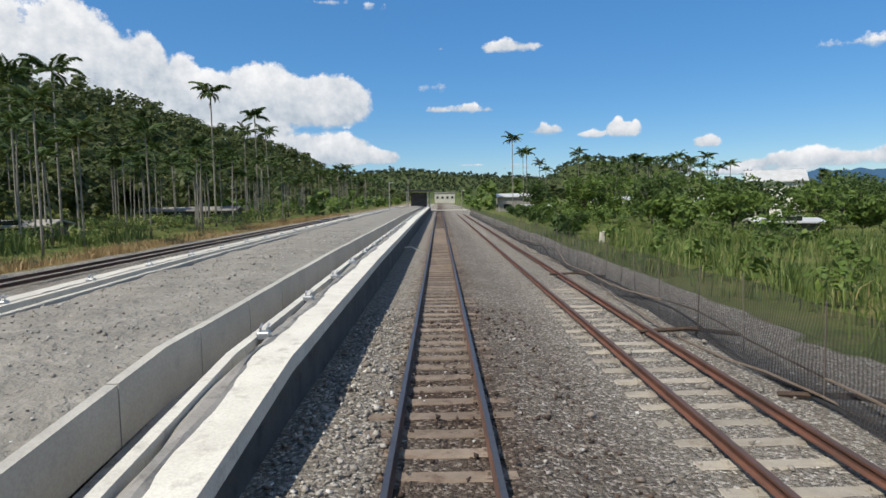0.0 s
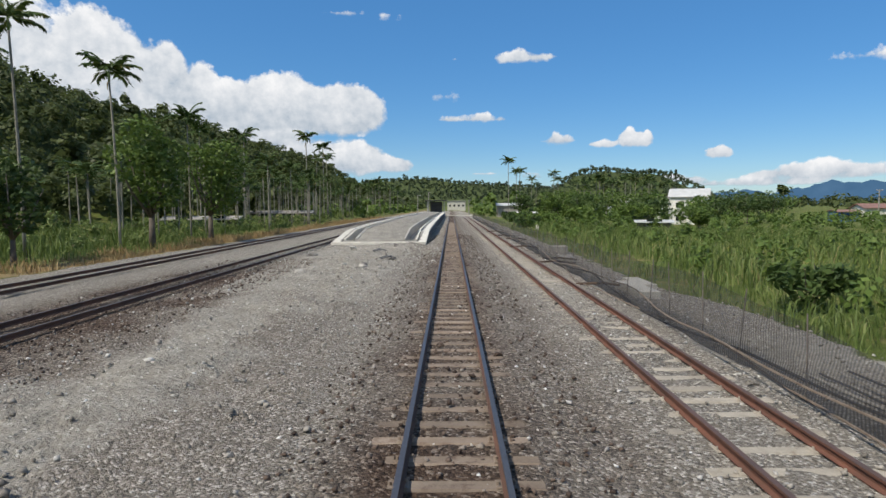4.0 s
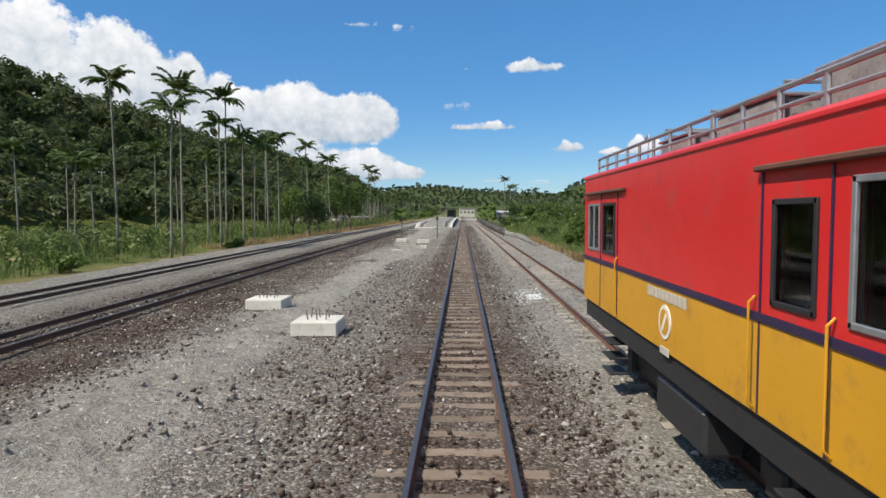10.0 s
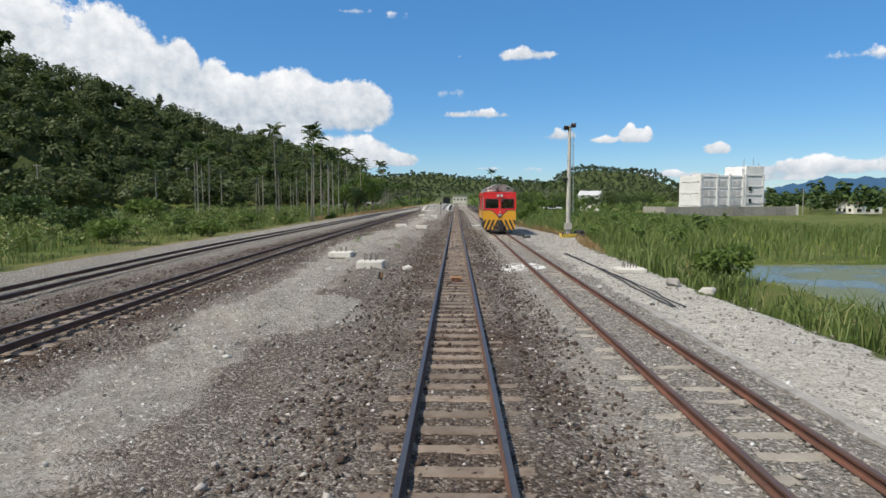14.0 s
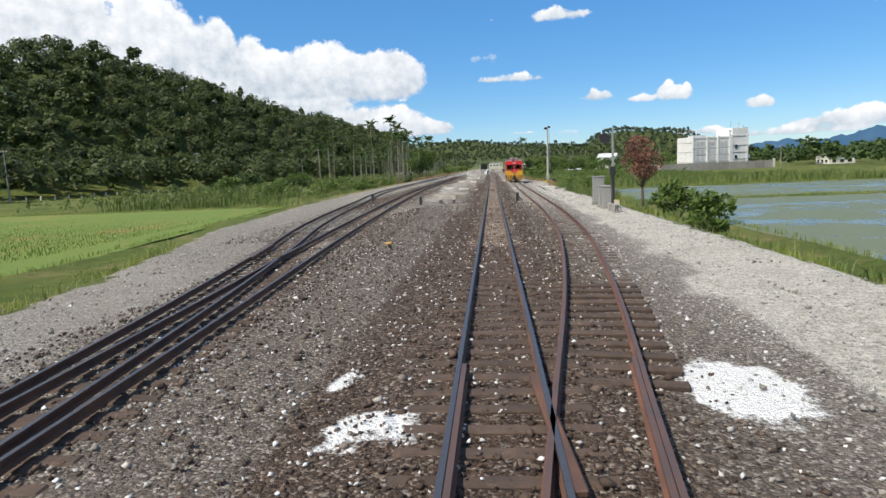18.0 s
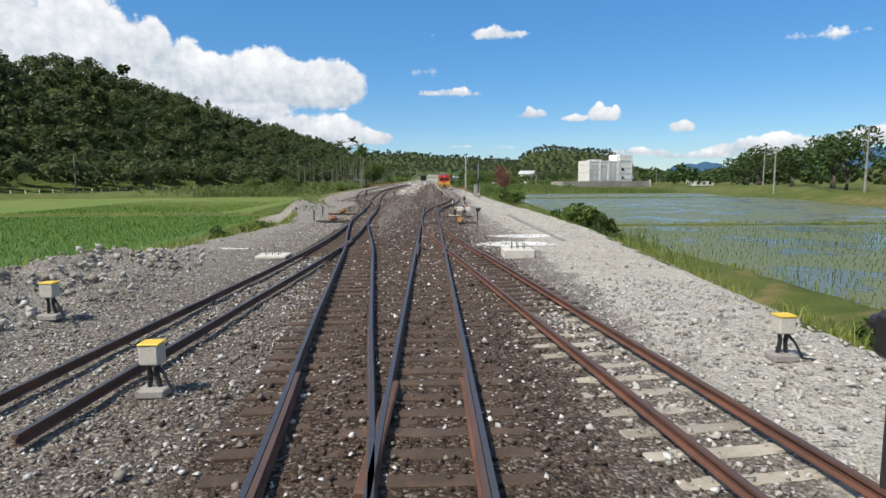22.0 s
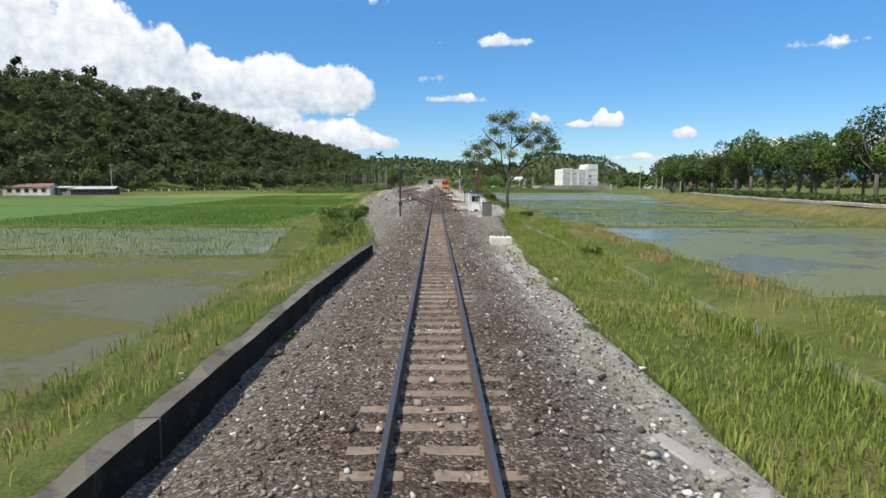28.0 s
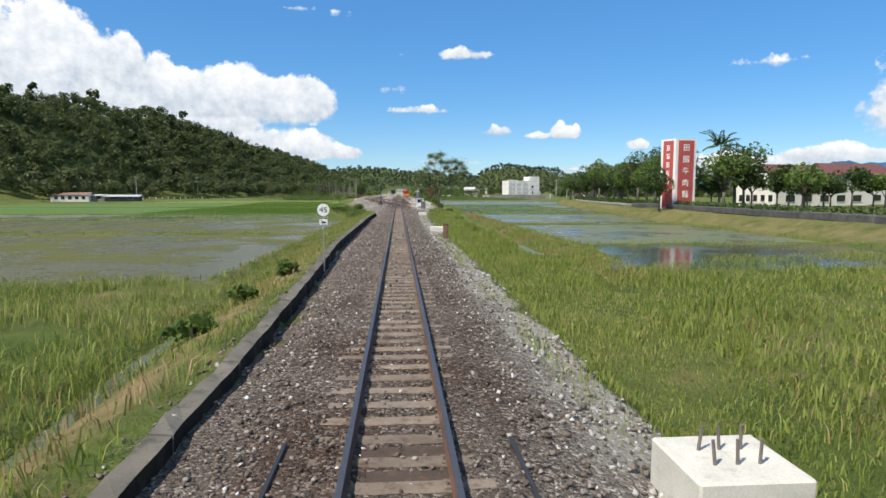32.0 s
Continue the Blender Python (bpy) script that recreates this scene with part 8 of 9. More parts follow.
TREE_PALE = leafy("tree_leaves_greygreen", (0.06, 0.082, 0.028), (0.115, 0.15, 0.052), (0.20, 0.235, 0.09), (0.22, 0.20, 0.10), 0.06, trans=0.25)
TREE_RED = leafy("tree_leaves_russet", (0.09, 0.035, 0.028), (0.17, 0.07, 0.05), (0.24, 0.12, 0.08), trans=0.2)
PALM_GREEN = leafy("palm_fronds", (0.022, 0.045, 0.012), (0.05, 0.085, 0.022), (0.095, 0.14, 0.04), (0.28, 0.22, 0.07), 0.09, trans=0.25)
BARK = surf("bark", (0.13, 0.11, 0.09), (0.085, 0.07, 0.058), 0.9, 0, 2, 25, 0.7)
PALM_TRUNK = surf("palm_trunk", (0.26, 0.245, 0.205), (0.18, 0.17, 0.14), 0.85, 0, 1.2, 18, 0.4, (0.14, 0.15, 0.11), 0.25)
SHAFT = plain("palm_crownshaft", (0.16, 0.23, 0.07), 0.5)
REED = leafy("reed_blades", (0.055, 0.085, 0.018), (0.11, 0.155, 0.038), (0.18, 0.23, 0.07), (0.33, 0.27, 0.13), 0.10, trans=0.3)
GRASS = leafy("grass_blades", (0.11, 0.15, 0.024), (0.19, 0.24, 0.042), (0.27, 0.31, 0.075), (0.34, 0.29, 0.12), 0.16, trans=0.36)
DRYGRASS = leafy("dry_grass_blades", (0.18, 0.115, 0.05), (0.30, 0.20, 0.09), (0.40, 0.30, 0.15), trans=0.2)
SPROUT = leafy("rice_sprouts", (0.065, 0.125, 0.012), (0.098, 0.172, 0.02), (0.14, 0.215, 0.034), trans=0.3)


# woods on the ridge: many crowns in one mesh, denser leaves where they are nearer
def woods(name, label, pts, hmin, hmax, per, leaf, mat, seed):
    r = np.random.default_rng(seed)
    out = []
    q = np.array(pts)
    base = ground_z(q[:, 0], q[:, 1])
    for i, (x_, y_) in enumerate(pts):
        h = r.uniform(hmin, hmax)
        w = h * r.uniform(0.36, 0.52)
        tall = r.random() < 0.06
        if tall:
            h *= 1.35
            w *= 0.8
        p = crown_points(per, r, w, h * (0.42 if not tall else 0.3), 6, 0.55)
        zc = h * ((0.56 if per > 50 else 0.34) if not tall else 0.7)
        out.append(leaf_quads(p + np.array([x_, y_, zc + base[i]]), leaf * h / 8, r, 0.35, out=p + np.array([0, 0, 0.25 * h])))
    ob = new(name, quads_mesh(name, np.concatenate(out), mat))
    return tagged(ob, label, "woods", kind="stuff")


def jitter_grid(x0, x1, y0, y1, step, seed, keep):
    r = np.random.default_rng(seed)
    res = []
    for a in np.arange(x0, x1, step):
        for c in np.arange(y0, y1, step):
            px, py = a + r.uniform(-0.45, 0.45) * step, c + r.uniform(-0.45, 0.45) * step
            if keep(px, py):
                res.append((px, py))
    return res


def on_hill(px, py, lo, hi):
    d = float(lerp_pts(py, FOOT)) - px
    return lo < d < hi


near_hill = jitter_grid(-215, -44, -175, 130, 5.4, 3, lambda a, c: on_hill(a, c, -2, 104))
woods("hill_woods", "dense dark green woods on the steep ridge", near_hill, 6.5, 11, 215, 0.44, FOREST, 4)
mid_hill = jitter_grid(-190, -36, 130, 520, 8.5, 5, lambda a, c: on_hill(a, c, -2, 108))
woods("hill_woods", "dark green woods farther along the ridge", mid_hill, 7, 11, 90, 0.65, FOREST, 6)
far_hill = jitter_grid(-230, -36, 520, 1300, 19, 7, lambda a, c: on_hill(a, c, -2, 115))
woods("far_woods", "distant woods along the ridge", far_hill, 9, 13, 30, 1.4, FOREST, 8)
across = jitter_grid(-520, 760, 1330, 1760, 17, 9, lambda a, c: far_h(np.array([a]), np.array([c]))[0] > 18)
woods("far_woods", "distant woods on the hills that close the valley", across, 9, 13, 36, 1.2, FAR_FOREST, 10)
knoll = jitter_grid(100, 520, 760, 1090, 11, 11, lambda a, c: far_h(np.array([a]), np.array([c]))[0] > 10)
woods("far_woods", "distant woods on a low hill", knoll, 7, 10, 60, 0.85, FAR_FOREST, 12)
flat_r = jitter_grid(30, 560, 190, 760, 24, 13, lambda a, c: c > 190 + (a - 30) * 0.25 and a > 26 + (c - 190) * 0.06)
woods("far_woods", "trees and groves across the valley floor", flat_r, 7, 12, 80, 0.7, FOREST, 14)
flat_r2 = jitter_grid(135, 620, -160, 220, 24, 15, lambda a, c: a > 135 + abs(c - 20) * 0.1 and not (a < 165 and 20 < c < 90))
woods("far_woods", "groves beyond the fields", flat_r2, 8, 13, 40, 1.0, FOREST, 16)
low_l = jitter_grid(-46, -20.5, 120, 420, 9, 17, lambda a, c: a < -21)
woods("far_woods", "bushes and low trees beside the loop line", low_l, 4, 8, 45, 0.8, TREE_MID, 18)
low_r = jitter_grid(9.5, 30, 150, 420, 9, 19, lambda a, c: a > 10 + max(0, 175 - c) * 0.3 and not (16 < a < 30 and 150 < c < 180))
woods("far_woods", "bushes and low trees on the right of the line", low_r, 4, 9, 45, 0.8, TREE_MID, 20)


def fill(x0, x1, y0, y1, step, seed, keep=lambda a, c: True):
    return jitter_grid(x0, x1, y0, y1, step, seed, keep)


woods("scrub", "waist-high green scrub and creepers under the palms", fill(-62, -22.5, -150, 120, 3.0, 31, lambda a, c: a > float(lerp_pts(c, FOOT)) - 2 and a < float(lerp_pts(c, EDGE_L)) - (7.0 if c > -60 else 4.0) and not (-206 < c < -150)), 0.9, 2.6, 86, 0.45, REED, 32)
woods("scrub", "rank green scrub on the low ground beside the siding", fill(15, 62, -126, 60, 4.2, 33, lambda a, c: not (a > 60 - max(0, -40 - c) * 0.5) and (c < 40 or a < 30)), 0.8, 2.2, 70, 0.62, TREE_MID, 34)
woods("scrub", "taller bushes and saplings round the farm houses", fill(17, 105, 45, 175, 5.5, 35, lambda a, c: not (55 < a < 90 and 95 < c < 112) and not (30 < a < 45 and 55 < c < 70) and a > 17 + max(0, c - 120) * 0.2), 1.8, 4.4, 140, 0.44, TREE_MID, 36)
woods("far_woods", "dark tree line at the back of the fields", fill(95, 190, -60, 150, 9, 37, lambda a, c: a > 120 + abs(c - 40) * 0.2), 7, 11, 90, 0.62, TREE_DARK, 38)


# ---- palms ----
def frond(r, az, up, ln_, leaflets=13, wide=0.5):
    pts, v = [], []
    p, e = np.zeros(3), up
    d = np.array([math.cos(az), math.sin(az)])
    for i in range(8):
        pts.append(p.copy())
        e -= 0.125 * (0.6 + i * 0.16)
        p = p + np.array([d[0] * math.cos(e), d[1] * math.cos(e), math.sin(e)]) * ln_ / 7
    pts = np.array(pts)
    sidev = np.array([-d[1], d[0], 0])
    for k in range(leaflets):
        t = 0.12 + 0.86 * k / (leaflets - 1)
        i = min(6, int(t * 7))
        f_ = t * 7 - i
        q = pts[i] * (1 - f_) + pts[i + 1] * f_
        along = pts[i + 1] - pts[i]
        along /= np.linalg.norm(along)
        w = wide * math.sin(min(1, t * 1.25 + 0.2) * 2.6) + 0.12
        for s in (-1, 1):
            tip = q + (sidev * s * 0.75 + along * 0.55 + np.array([0, 0, -0.42 + r.uniform(-0.2, 0.15)])) * w
            midp = (q + tip) / 2 + np.array([0, 0, 0.06])
            v.append([q - along * 0.07, midp - along * 0.09, tip, midp + along * 0.11])
    return pts, np.array(v)


def palm_kind(seed, h, nf, ln_, coco=False):
    r = np.random.default_rng(seed)
    t = thing("betel_palm" if not coco else "coconut_palm", "slender betel palm with a pale ringed trunk and small feathery crown" if not coco else "coconut palm with a broad drooping crown", "palm", (0, 0, -500), group="palms")
    bend = r.uniform(-0.25, 0.25, 2)
    tp = [(bend[0] * (k / 6) ** 2, bend[1] * (k / 6) ** 2, h * k / 6) for k in range(7)]
    MB().tube(tp, [0.115 - 0.045 * k / 6 for k in range(7)] if not coco else [0.2 - 0.07 * k / 6 for k in range(7)], 8).part("trunk", PALM_TRUNK, t, smooth=True)
    top = np.array(tp[-1])
    MB().tube([tuple(top), tuple(top + [0, 0, 0.4]), tuple(top + [0, 0, 0.85])], [0.085, 0.10, 0.05], 8).part("crownshaft", SHAFT, t, smooth=True)
    vs, st_ = [], MB()
    for k in range(nf):
        az = 6.28319 * (k * 0.381966) + r.uniform(-0.2, 0.2)
        up = r.uniform(0.05, 1.4) if not coco else r.uniform(-0.3, 1.3)
        pts, v = frond(r, az, up, ln_ * r.uniform(0.85, 1.1), 21 if not coco else 20, 0.72 if not coco else 0.7)
        off = top + np.array([0, 0, 0.8])
        vs.append(v + off)
        st_.tube([tuple(p + off) for p in pts[::2]], [0.022, 0.016, 0.012, 0.006], 4, cap=False)
    cr = new("crown", quads_mesh("crown", np.concatenate(vs), PALM_GREEN))
    cr.parent = t
    st_.part("crown_core", SHAFT, t)
    # hanging dry spathe
    MB().tube([tuple(top + [0.08, 0, 0.05]), tuple(top + [0.25, 0.05, -0.25]), tuple(top + [0.28, 0.06, -0.7])], [0.03, 0.06, 0.02], 5).part("fruit_stalk", plain("palm_dry", (0.33, 0.25, 0.10), 0.8), t)
    return t


KINDS = [palm_kind(31, 13.0, 12, 2.4), palm_kind(32, 14.5, 13, 2.5), palm_kind(33, 12.0, 11, 2.3), palm_kind(34, 15.0, 12, 2.2)]
KH = [14.4, 15.9, 13.4, 16.3]
PALMS = [(-48.5, 70, 19), (-56, 94, 13), (-31.6, 86, 19.6), (-34.9, 110, 16.7), (-35.4, 127, 18.5), (-27.8, 17.5, 13.6), (-33.6, 113, 20), (-29.1, -6, 16.7), (-29.8, -27, 14), (-34.5, -14, 16.2), (-35.4, 57, 16.5),
         (-30.1, -67.3, 15.7), (-23.1, -71.9, 12.5), (-23.3, -69.5, 14.3), (-24.5, -58.5, 13.3), (-28.7, -46.4, 18.2), (-24.7, -51.6, 12.8), (-26.8, -36.4, 13.9), (-26, -34, 14.9), (-29.1, -10.3, 13.6), (-26.5, 1.2, 15)]
prand = random.Random(11)
for k in range(125):
    yy_ = prand.uniform(22, 175)
    xx_ = -25.5 - abs(prand.gauss(0, 12)) - prand.uniform(0, 10)
    PALMS.append((xx_, yy_, prand.uniform(7.5, 11.5)))
for k in range(14):
    yy_ = prand.uniform(-80, -20)
    PALMS.append((-25 - prand.uniform(0, 22), yy_, prand.uniform(8.5, 13)))
for px, py, ph_ in ((19.5, 160, 20), (22, 158, 16), (24, 166, 17)):
    PALMS.append((px, py, ph_))
for k in range(26):
    PALMS.append((prand.uniform(28, 75), prand.uniform(120, 185), prand.uniform(11, 15)))
for k in range(26):
    yy_ = prand.uniform(160, 330)
    PALMS.append((-24 - prand.uniform(0, 16), yy_, prand.uniform(10, 14)))
for i, (px, py, ph_) in enumerate(PALMS):
    kind_ = i % 4
    s = ph_ / KH[kind_]
    copy_thing(KINDS[kind_], pose(px, py, gz(px, py) - 0.15, 0, 0, (i * 67) % 360) @ Matrix.Diagonal((max(0.85, s ** 0.5), max(0.85, s ** 0.5), s, 1)))
for t in KINDS:
    for o in list(t.children_recursive) + [t]:
        bpy.data.objects.remove(o)


# ---- single trees and bushes ----
def broad_tree(name, label, x_, y_, h, w, seed, leaves, mat, leaf=0.22, trunk_h=0.35, z=None, lean=0.0, limbs=6, group="", trunk_r=None, lumps=9, hollow=0.5):
    r = np.random.default_rng(seed)
    z = gz(x_, y_) if z is None else z
    t = thing(name, label, "tree", (x_, y_, z - 0.1), 0, group)
    tr = trunk_r or h * 0.022
    th_ = h * trunk_h
    b = MB().tube([(0, 0, 0), (lean * 0.4, 0, th_ * 0.5), (lean, 0.05 * h * 0.1, th_)], [tr * 1.25, tr, tr * 0.85], 8)
    cpts = []
    for k in range(limbs):
        az, rad = 6.28319 * k / limbs + r.uniform(-0.4, 0.4), w * r.uniform(0.3, 0.72)
        end = np.array([lean + rad * math.cos(az), rad * math.sin(az), h * r.uniform(0.62, 0.92)])
        mid = np.array([lean, 0, th_]) * 0.5 + end * 0.5 + np.array([0, 0, -0.06 * h])
        b.tube([(lean, 0, th_ * 0.95), tuple(mid), tuple(end)], [tr * 0.6, tr * 0.38, tr * 0.12], 6)
        cpts.append(end)
    b.part("trunk", BARK, t, smooth=True)
    p = crown_points(leaves, r, w, h * (1 - trunk_h) * 0.55, lumps, hollow)
    p[:, 2] += th_ + h * (1 - trunk_h) * 0.5
    p[:, 0] += lean
    cr = new("crown", quads_mesh("crown", leaf_quads(p, leaf, r, 0.3, 1.5), mat))
    cr.parent = t
    return t


def bush(x_, y_, h, w, seed, leaves=420, mat=None, leaf=0.12, label="leafy green bush at the edge of the gravel", z=None):
    r = np.random.default_rng(seed)
    t = thing("bush", label, "bush", (x_, y_, (gz(x_, y_) if z is None else z) - 0.05), 0, "bushes")
    b = MB()
    for k in range(5):
        az = 6.28319 * k / 5 + r.uniform(-0.5, 0.5)
        b.tube([(0, 0, 0), (0.3 * w * math.cos(az), 0.3 * w * math.sin(az), 0.4 * h), (0.6 * w * math.cos(az), 0.6 * w * math.sin(az), 0.8 * h)], [0.03, 0.02, 0.008], 5)
    b.part("branching_stem", BARK, t)
    p = crown_points(leaves, r, w, h * 0.55, 7, 0.35)
    p[:, 2] = np.abs(p[:, 2] + h * 0.5)
    cr = new("leaves", quads_mesh("leaves", leaf_quads(p, leaf, r, 0.2, 1.7), mat or TREE_MID))
    cr.parent = t
    return t


# the tall open tree beside the hut
r = np.random.default_rng(77)
big = thing("shade_tree", "tall open-crowned tree with dark forking limbs beside the hut", "tree", (8.2, -285.9, gz(8.2, -285.9) - 0.1))
tb = MB()
tb.tube([(0, 0, 0), (0.05, 0, 1.2), (0.1, 0, 2.5), (0.0, 0.1, 3.6)], [0.27, 0.20, 0.17, 0.14], 10)
tb.tube([(0.1, 0, 2.4), (0.45, 0, 3.6), (0.3, 0.1, 5.0)], [0.12, 0.11, 0.085], 8)
BOUGHS = [((0, 0.1, 3.5), (-0.5, 0, 5.2), (-0.8, 0.1, 7.4), (-0.6, 0.2, 10.2)), ((0.3, 0.1, 4.6), (0.3, 0, 6.4), (0.5, 0, 8.4), (0.2, 0, 11.6)), ((0.4, 0, 3.6), (2.0, 0.2, 5.2), (3.7, 0.4, 6.0), (4.5, 0.3, 7.2), (5.8, 0.4, 7.6)),
         ((0, 0.1, 3.2), (-0.7, 0, 4.4), (-1.0, 0, 5.6), (-2.4, -0.2, 6.6)), ((-0.5, 0, 5.2), (-2.2, 0.2, 6.3), (-4.2, 0.2, 6.8)), ((-0.3, 0, 4.4), (-2.0, -0.2, 5.2), (-3.8, 0.2, 5.6)), ((0.5, 0, 7.2), (2.2, -0.3, 8.6), (3.6, -0.2, 9.8)), ((4.3, 0.3, 7.1), (4.7, 0.2, 8.4), (4.4, 0, 9.6)), ((-0.8, 0.1, 7.4), (-2.2, 0.2, 8.6), (-3.0, 0.3, 9.6)), ((2.0, 0.2, 5.2), (2.8, 0, 6.4), (3.0, -0.2, 7.8))]
for L_ in BOUGHS:
    tb.tube(L_, [0.105 * (1 - 0.8 * k / (len(L_) - 1)) for k in range(len(L_))], 7)
tb.part("trunk", surf("bark_dark", (0.10, 0.085, 0.07), (0.065, 0.055, 0.045), 0.9, 0, 2, 25, 0.8), big, smooth=True)
lumps_ = [(-4.0, 0.3, 5.6, 1.0), (-3.2, -0.4, 6.3, 1.1), (-3.6, 0.2, 7.4, 1.1), (-2.4, 0.5, 8.0, 1.2), (-2.2, -0.3, 6.8, 1.1), (-1.4, 0.4, 9.2, 1.3), (-0.4, -0.2, 10.4, 1.4), (0.5, 0.3, 11.0, 1.1), (-1.6, 0, 10.7, 0.8), (0.6, -0.5, 9.4, 1.3), (-0.6, 0.7, 7.6, 1.1), (0.4, -0.6, 6.6, 0.9),
          (2.0, 0.4, 9.4, 1.1), (3.2, -0.2, 9.6, 1.2), (4.4, 0.1, 9.2, 1.2), (5.2, 0.3, 8.2, 1.0), (3.6, 0.6, 8.2, 1.1), (2.4, -0.4, 7.6, 1.0), (4.6, 0, 7.2, 0.9), (5.6, 0.4, 7.4, 0.7), (1.6, 0.5, 8.3, 0.9), (-4.6, -0.2, 6.6, 0.7), (-4.3, 0.1, 4.7, 0.8), (-3.1, -0.3, 5.1, 0.9), (-2.1, 0.3, 4.6, 0.7), (-1.3, -0.2, 5.6, 0.8), (0.7, 0.3, 5.4, 0.5), (2.4, 0.2, 6.3, 0.8), (3.6, -0.2, 6.6, 0.8)]
pts_ = []
for cx, cy, cz, cr_ in lumps_:
    q = r.normal(size=(1000, 3))
    q /= np.linalg.norm(q, axis=1, keepdims=True)
    pts_.append(np.array([cx, cy, cz]) + q * np.abs(r.normal(0, 0.54, (1000, 1))) * cr_ * np.array([1.15, 1.2, 0.8]))
crown_ob = new("crown", quads_mesh("crown", leaf_quads(np.concatenate(pts_), 0.105, r, 0.1, 2.0, 0.3), TREE_PALE))
crown_ob.parent = big
MB().tube([(0.15, -0.28, 2.6), (0.2, -0.3, 3.0)], 0.02, 5).part("twig", BARK, big)

broad_tree("roadside_tree", "bushy light green tree beside the loop line", -25.9, -27.5, 7.6, 3.4, 101, 2600, TREE_MID, 0.2, 0.22)
broad_tree("roadside_tree", "dark bushy tree beside the loop line", -22.8, -30.2, 6.6, 2.4, 102, 1700, TREE_DARK, 0.2, 0.2)
broad_tree("roadside_tree", "tall leafy tree beside the loop line", -26.1, 5.6, 11.6, 4.6, 103, 3200, TREE_MID, 0.24, 0.25)
broad_tree("roadside_tree", "tall leafy tree at the edge of the palms", -25.5, 17, 11.5, 4.4, 104, 2800, TREE_MID, 0.24, 0.25)
broad_tree("roadside_tree", "small round tree at the edge of the palms", -25.6, -11.9, 7.2, 2.6, 105, 1700, TREE_DARK, 0.2, 0.25)
broad_tree("russet_tree", "russet leaved tree by the water", 13.2, -166, 6.2, 2.3, 106, 2200, TREE_RED, 0.13, 0.3)
for i, (px, py, h_, w_) in enumerate(((27, 75, 7, 4.5), (35, 72, 5.5, 4.5), (31, 88, 7, 4), (41, 80, 6.5, 5), (53, 84, 7, 5.5), (46, 95, 8, 5), (60, 96, 8, 5), (24, 92, 7, 3.5), (36, 100, 9, 5), (70, 105, 9, 6), (26, 110, 9, 4), (34, 120, 10, 5), (80, 118, 9, 6), (48, 118, 9, 5), (58, 130, 10, 6), (20, 128, 8, 4), (23, 60, 4.5, 3), (45, 64, 5, 3.5), (92, 130, 9, 6), (104, 150, 10, 7))):
    broad_tree("orchard_tree", "spreading green tree on the farmland", px, py, h_, w_, 200 + i, 1300, TREE_MID if i % 3 else TREE_DARK, 0.32, 0.2, group="farmland trees")
for k in range(16):
    py = 60 + k * 6
    bush(12.5 + (k % 4) * 1.6 + k * 0.25, py, 2.6, 1.5, 300 + k, 300, TREE_MID if k % 2 else TREE_DARK, 0.28, "broad-leaved banana-like bush beside the siding")
row = random.Random(4)
for k in range(30):
    u = k / 29
    py = -318 + u * 118
    px = 44.5 + 15 * u ** 1.1 + row.uniform(-1.2, 2.5)
    broad_tree("row_tree", "dark green roadside tree with a pale trunk behind the hedge", px, py, row.uniform(7.5, 12) if u < 0.6 else row.uniform(6.2, 8.6), row.uniform(3.2, 4.6) if u < 0.6 else row.uniform(2.8, 3.8), 400 + k, 2800, TREE_DARK if k % 3 else TREE_MID, 0.20, 0.33, group="roadside tree row")
for k in range(14):
    py = -200 + k * 13
    broad_tree("row_tree", "dark green roadside tree far across the paddies", 64 + k * 4.6 + row.uniform(-3, 3), py, row.uniform(10, 14), row.uniform(5, 7), 450 + k, 900, TREE_DARK, 0.42, 0.25, group="roadside tree row")
for i, (px, py, h_, w_) in enumerate(((49, -322, 9, 4), (53, -318, 11, 5), (58, -312, 10, 5), (62, -318, 7, 3), (66, -316, 6.5, 3), (72, -314, 6, 3), (80, -316, 6, 3), (88, -312, 7, 3.5), (56, -330, 7, 3.5), (100, -300, 9, 4), (110, -290, 12, 5), (120, -300, 12, 6))):
    broad_tree("garden_tree", "green garden tree near the house", px, py, h_, w_, 500 + i, 1300, TREE_DARK if i % 2 else TREE_MID, 0.28, 0.3, group="garden trees")
for k in range(11):
    broad_tree("garden_tree", "round dark garden tree in front of the house", 50 + k * 5.2 + row.uniform(-1, 1), -319 + k * 1.1 + row.uniform(-2, 2), row.uniform(5.6, 7.2), row.uniform(2.6, 3.5), 530 + k, 1300, TREE_DARK, 0.25, 0.35, group="garden trees")
cp = palm_kind(61, 9.0, 13, 3.6, True)
copy_thing(cp, pose(50.5, -318, gz(50.5, -318) - 0.1))
for o in list(cp.children_recursive) + [cp]:
    bpy.data.objects.remove(o)
hedge = []
hr = np.random.default_rng(8)
for (ax_, ay_), (bx_, by_) in zip(TW[:-1], TW[1:]):
    n_ = int(math.hypot(bx_ - ax_, by_ - ay_) * 70)
    u = hr.random(n_)
    hedge.append(np.stack([ax_ + (bx_ - ax_) * u + 1.7 + hr.normal(0, 0.35, n_), ay_ + (by_ - ay_) * u, 0.35 + hr.random(n_) * 1.15], -1))
hob = new("hedge", quads_mesh("hedge", leaf_quads(np.concatenate(hedge), 0.17, hr, 0.2, 1.5), TREE_DARK))
tagged(hob, "clipped green hedge along the terrace wall", "hedge", kind="stuff")
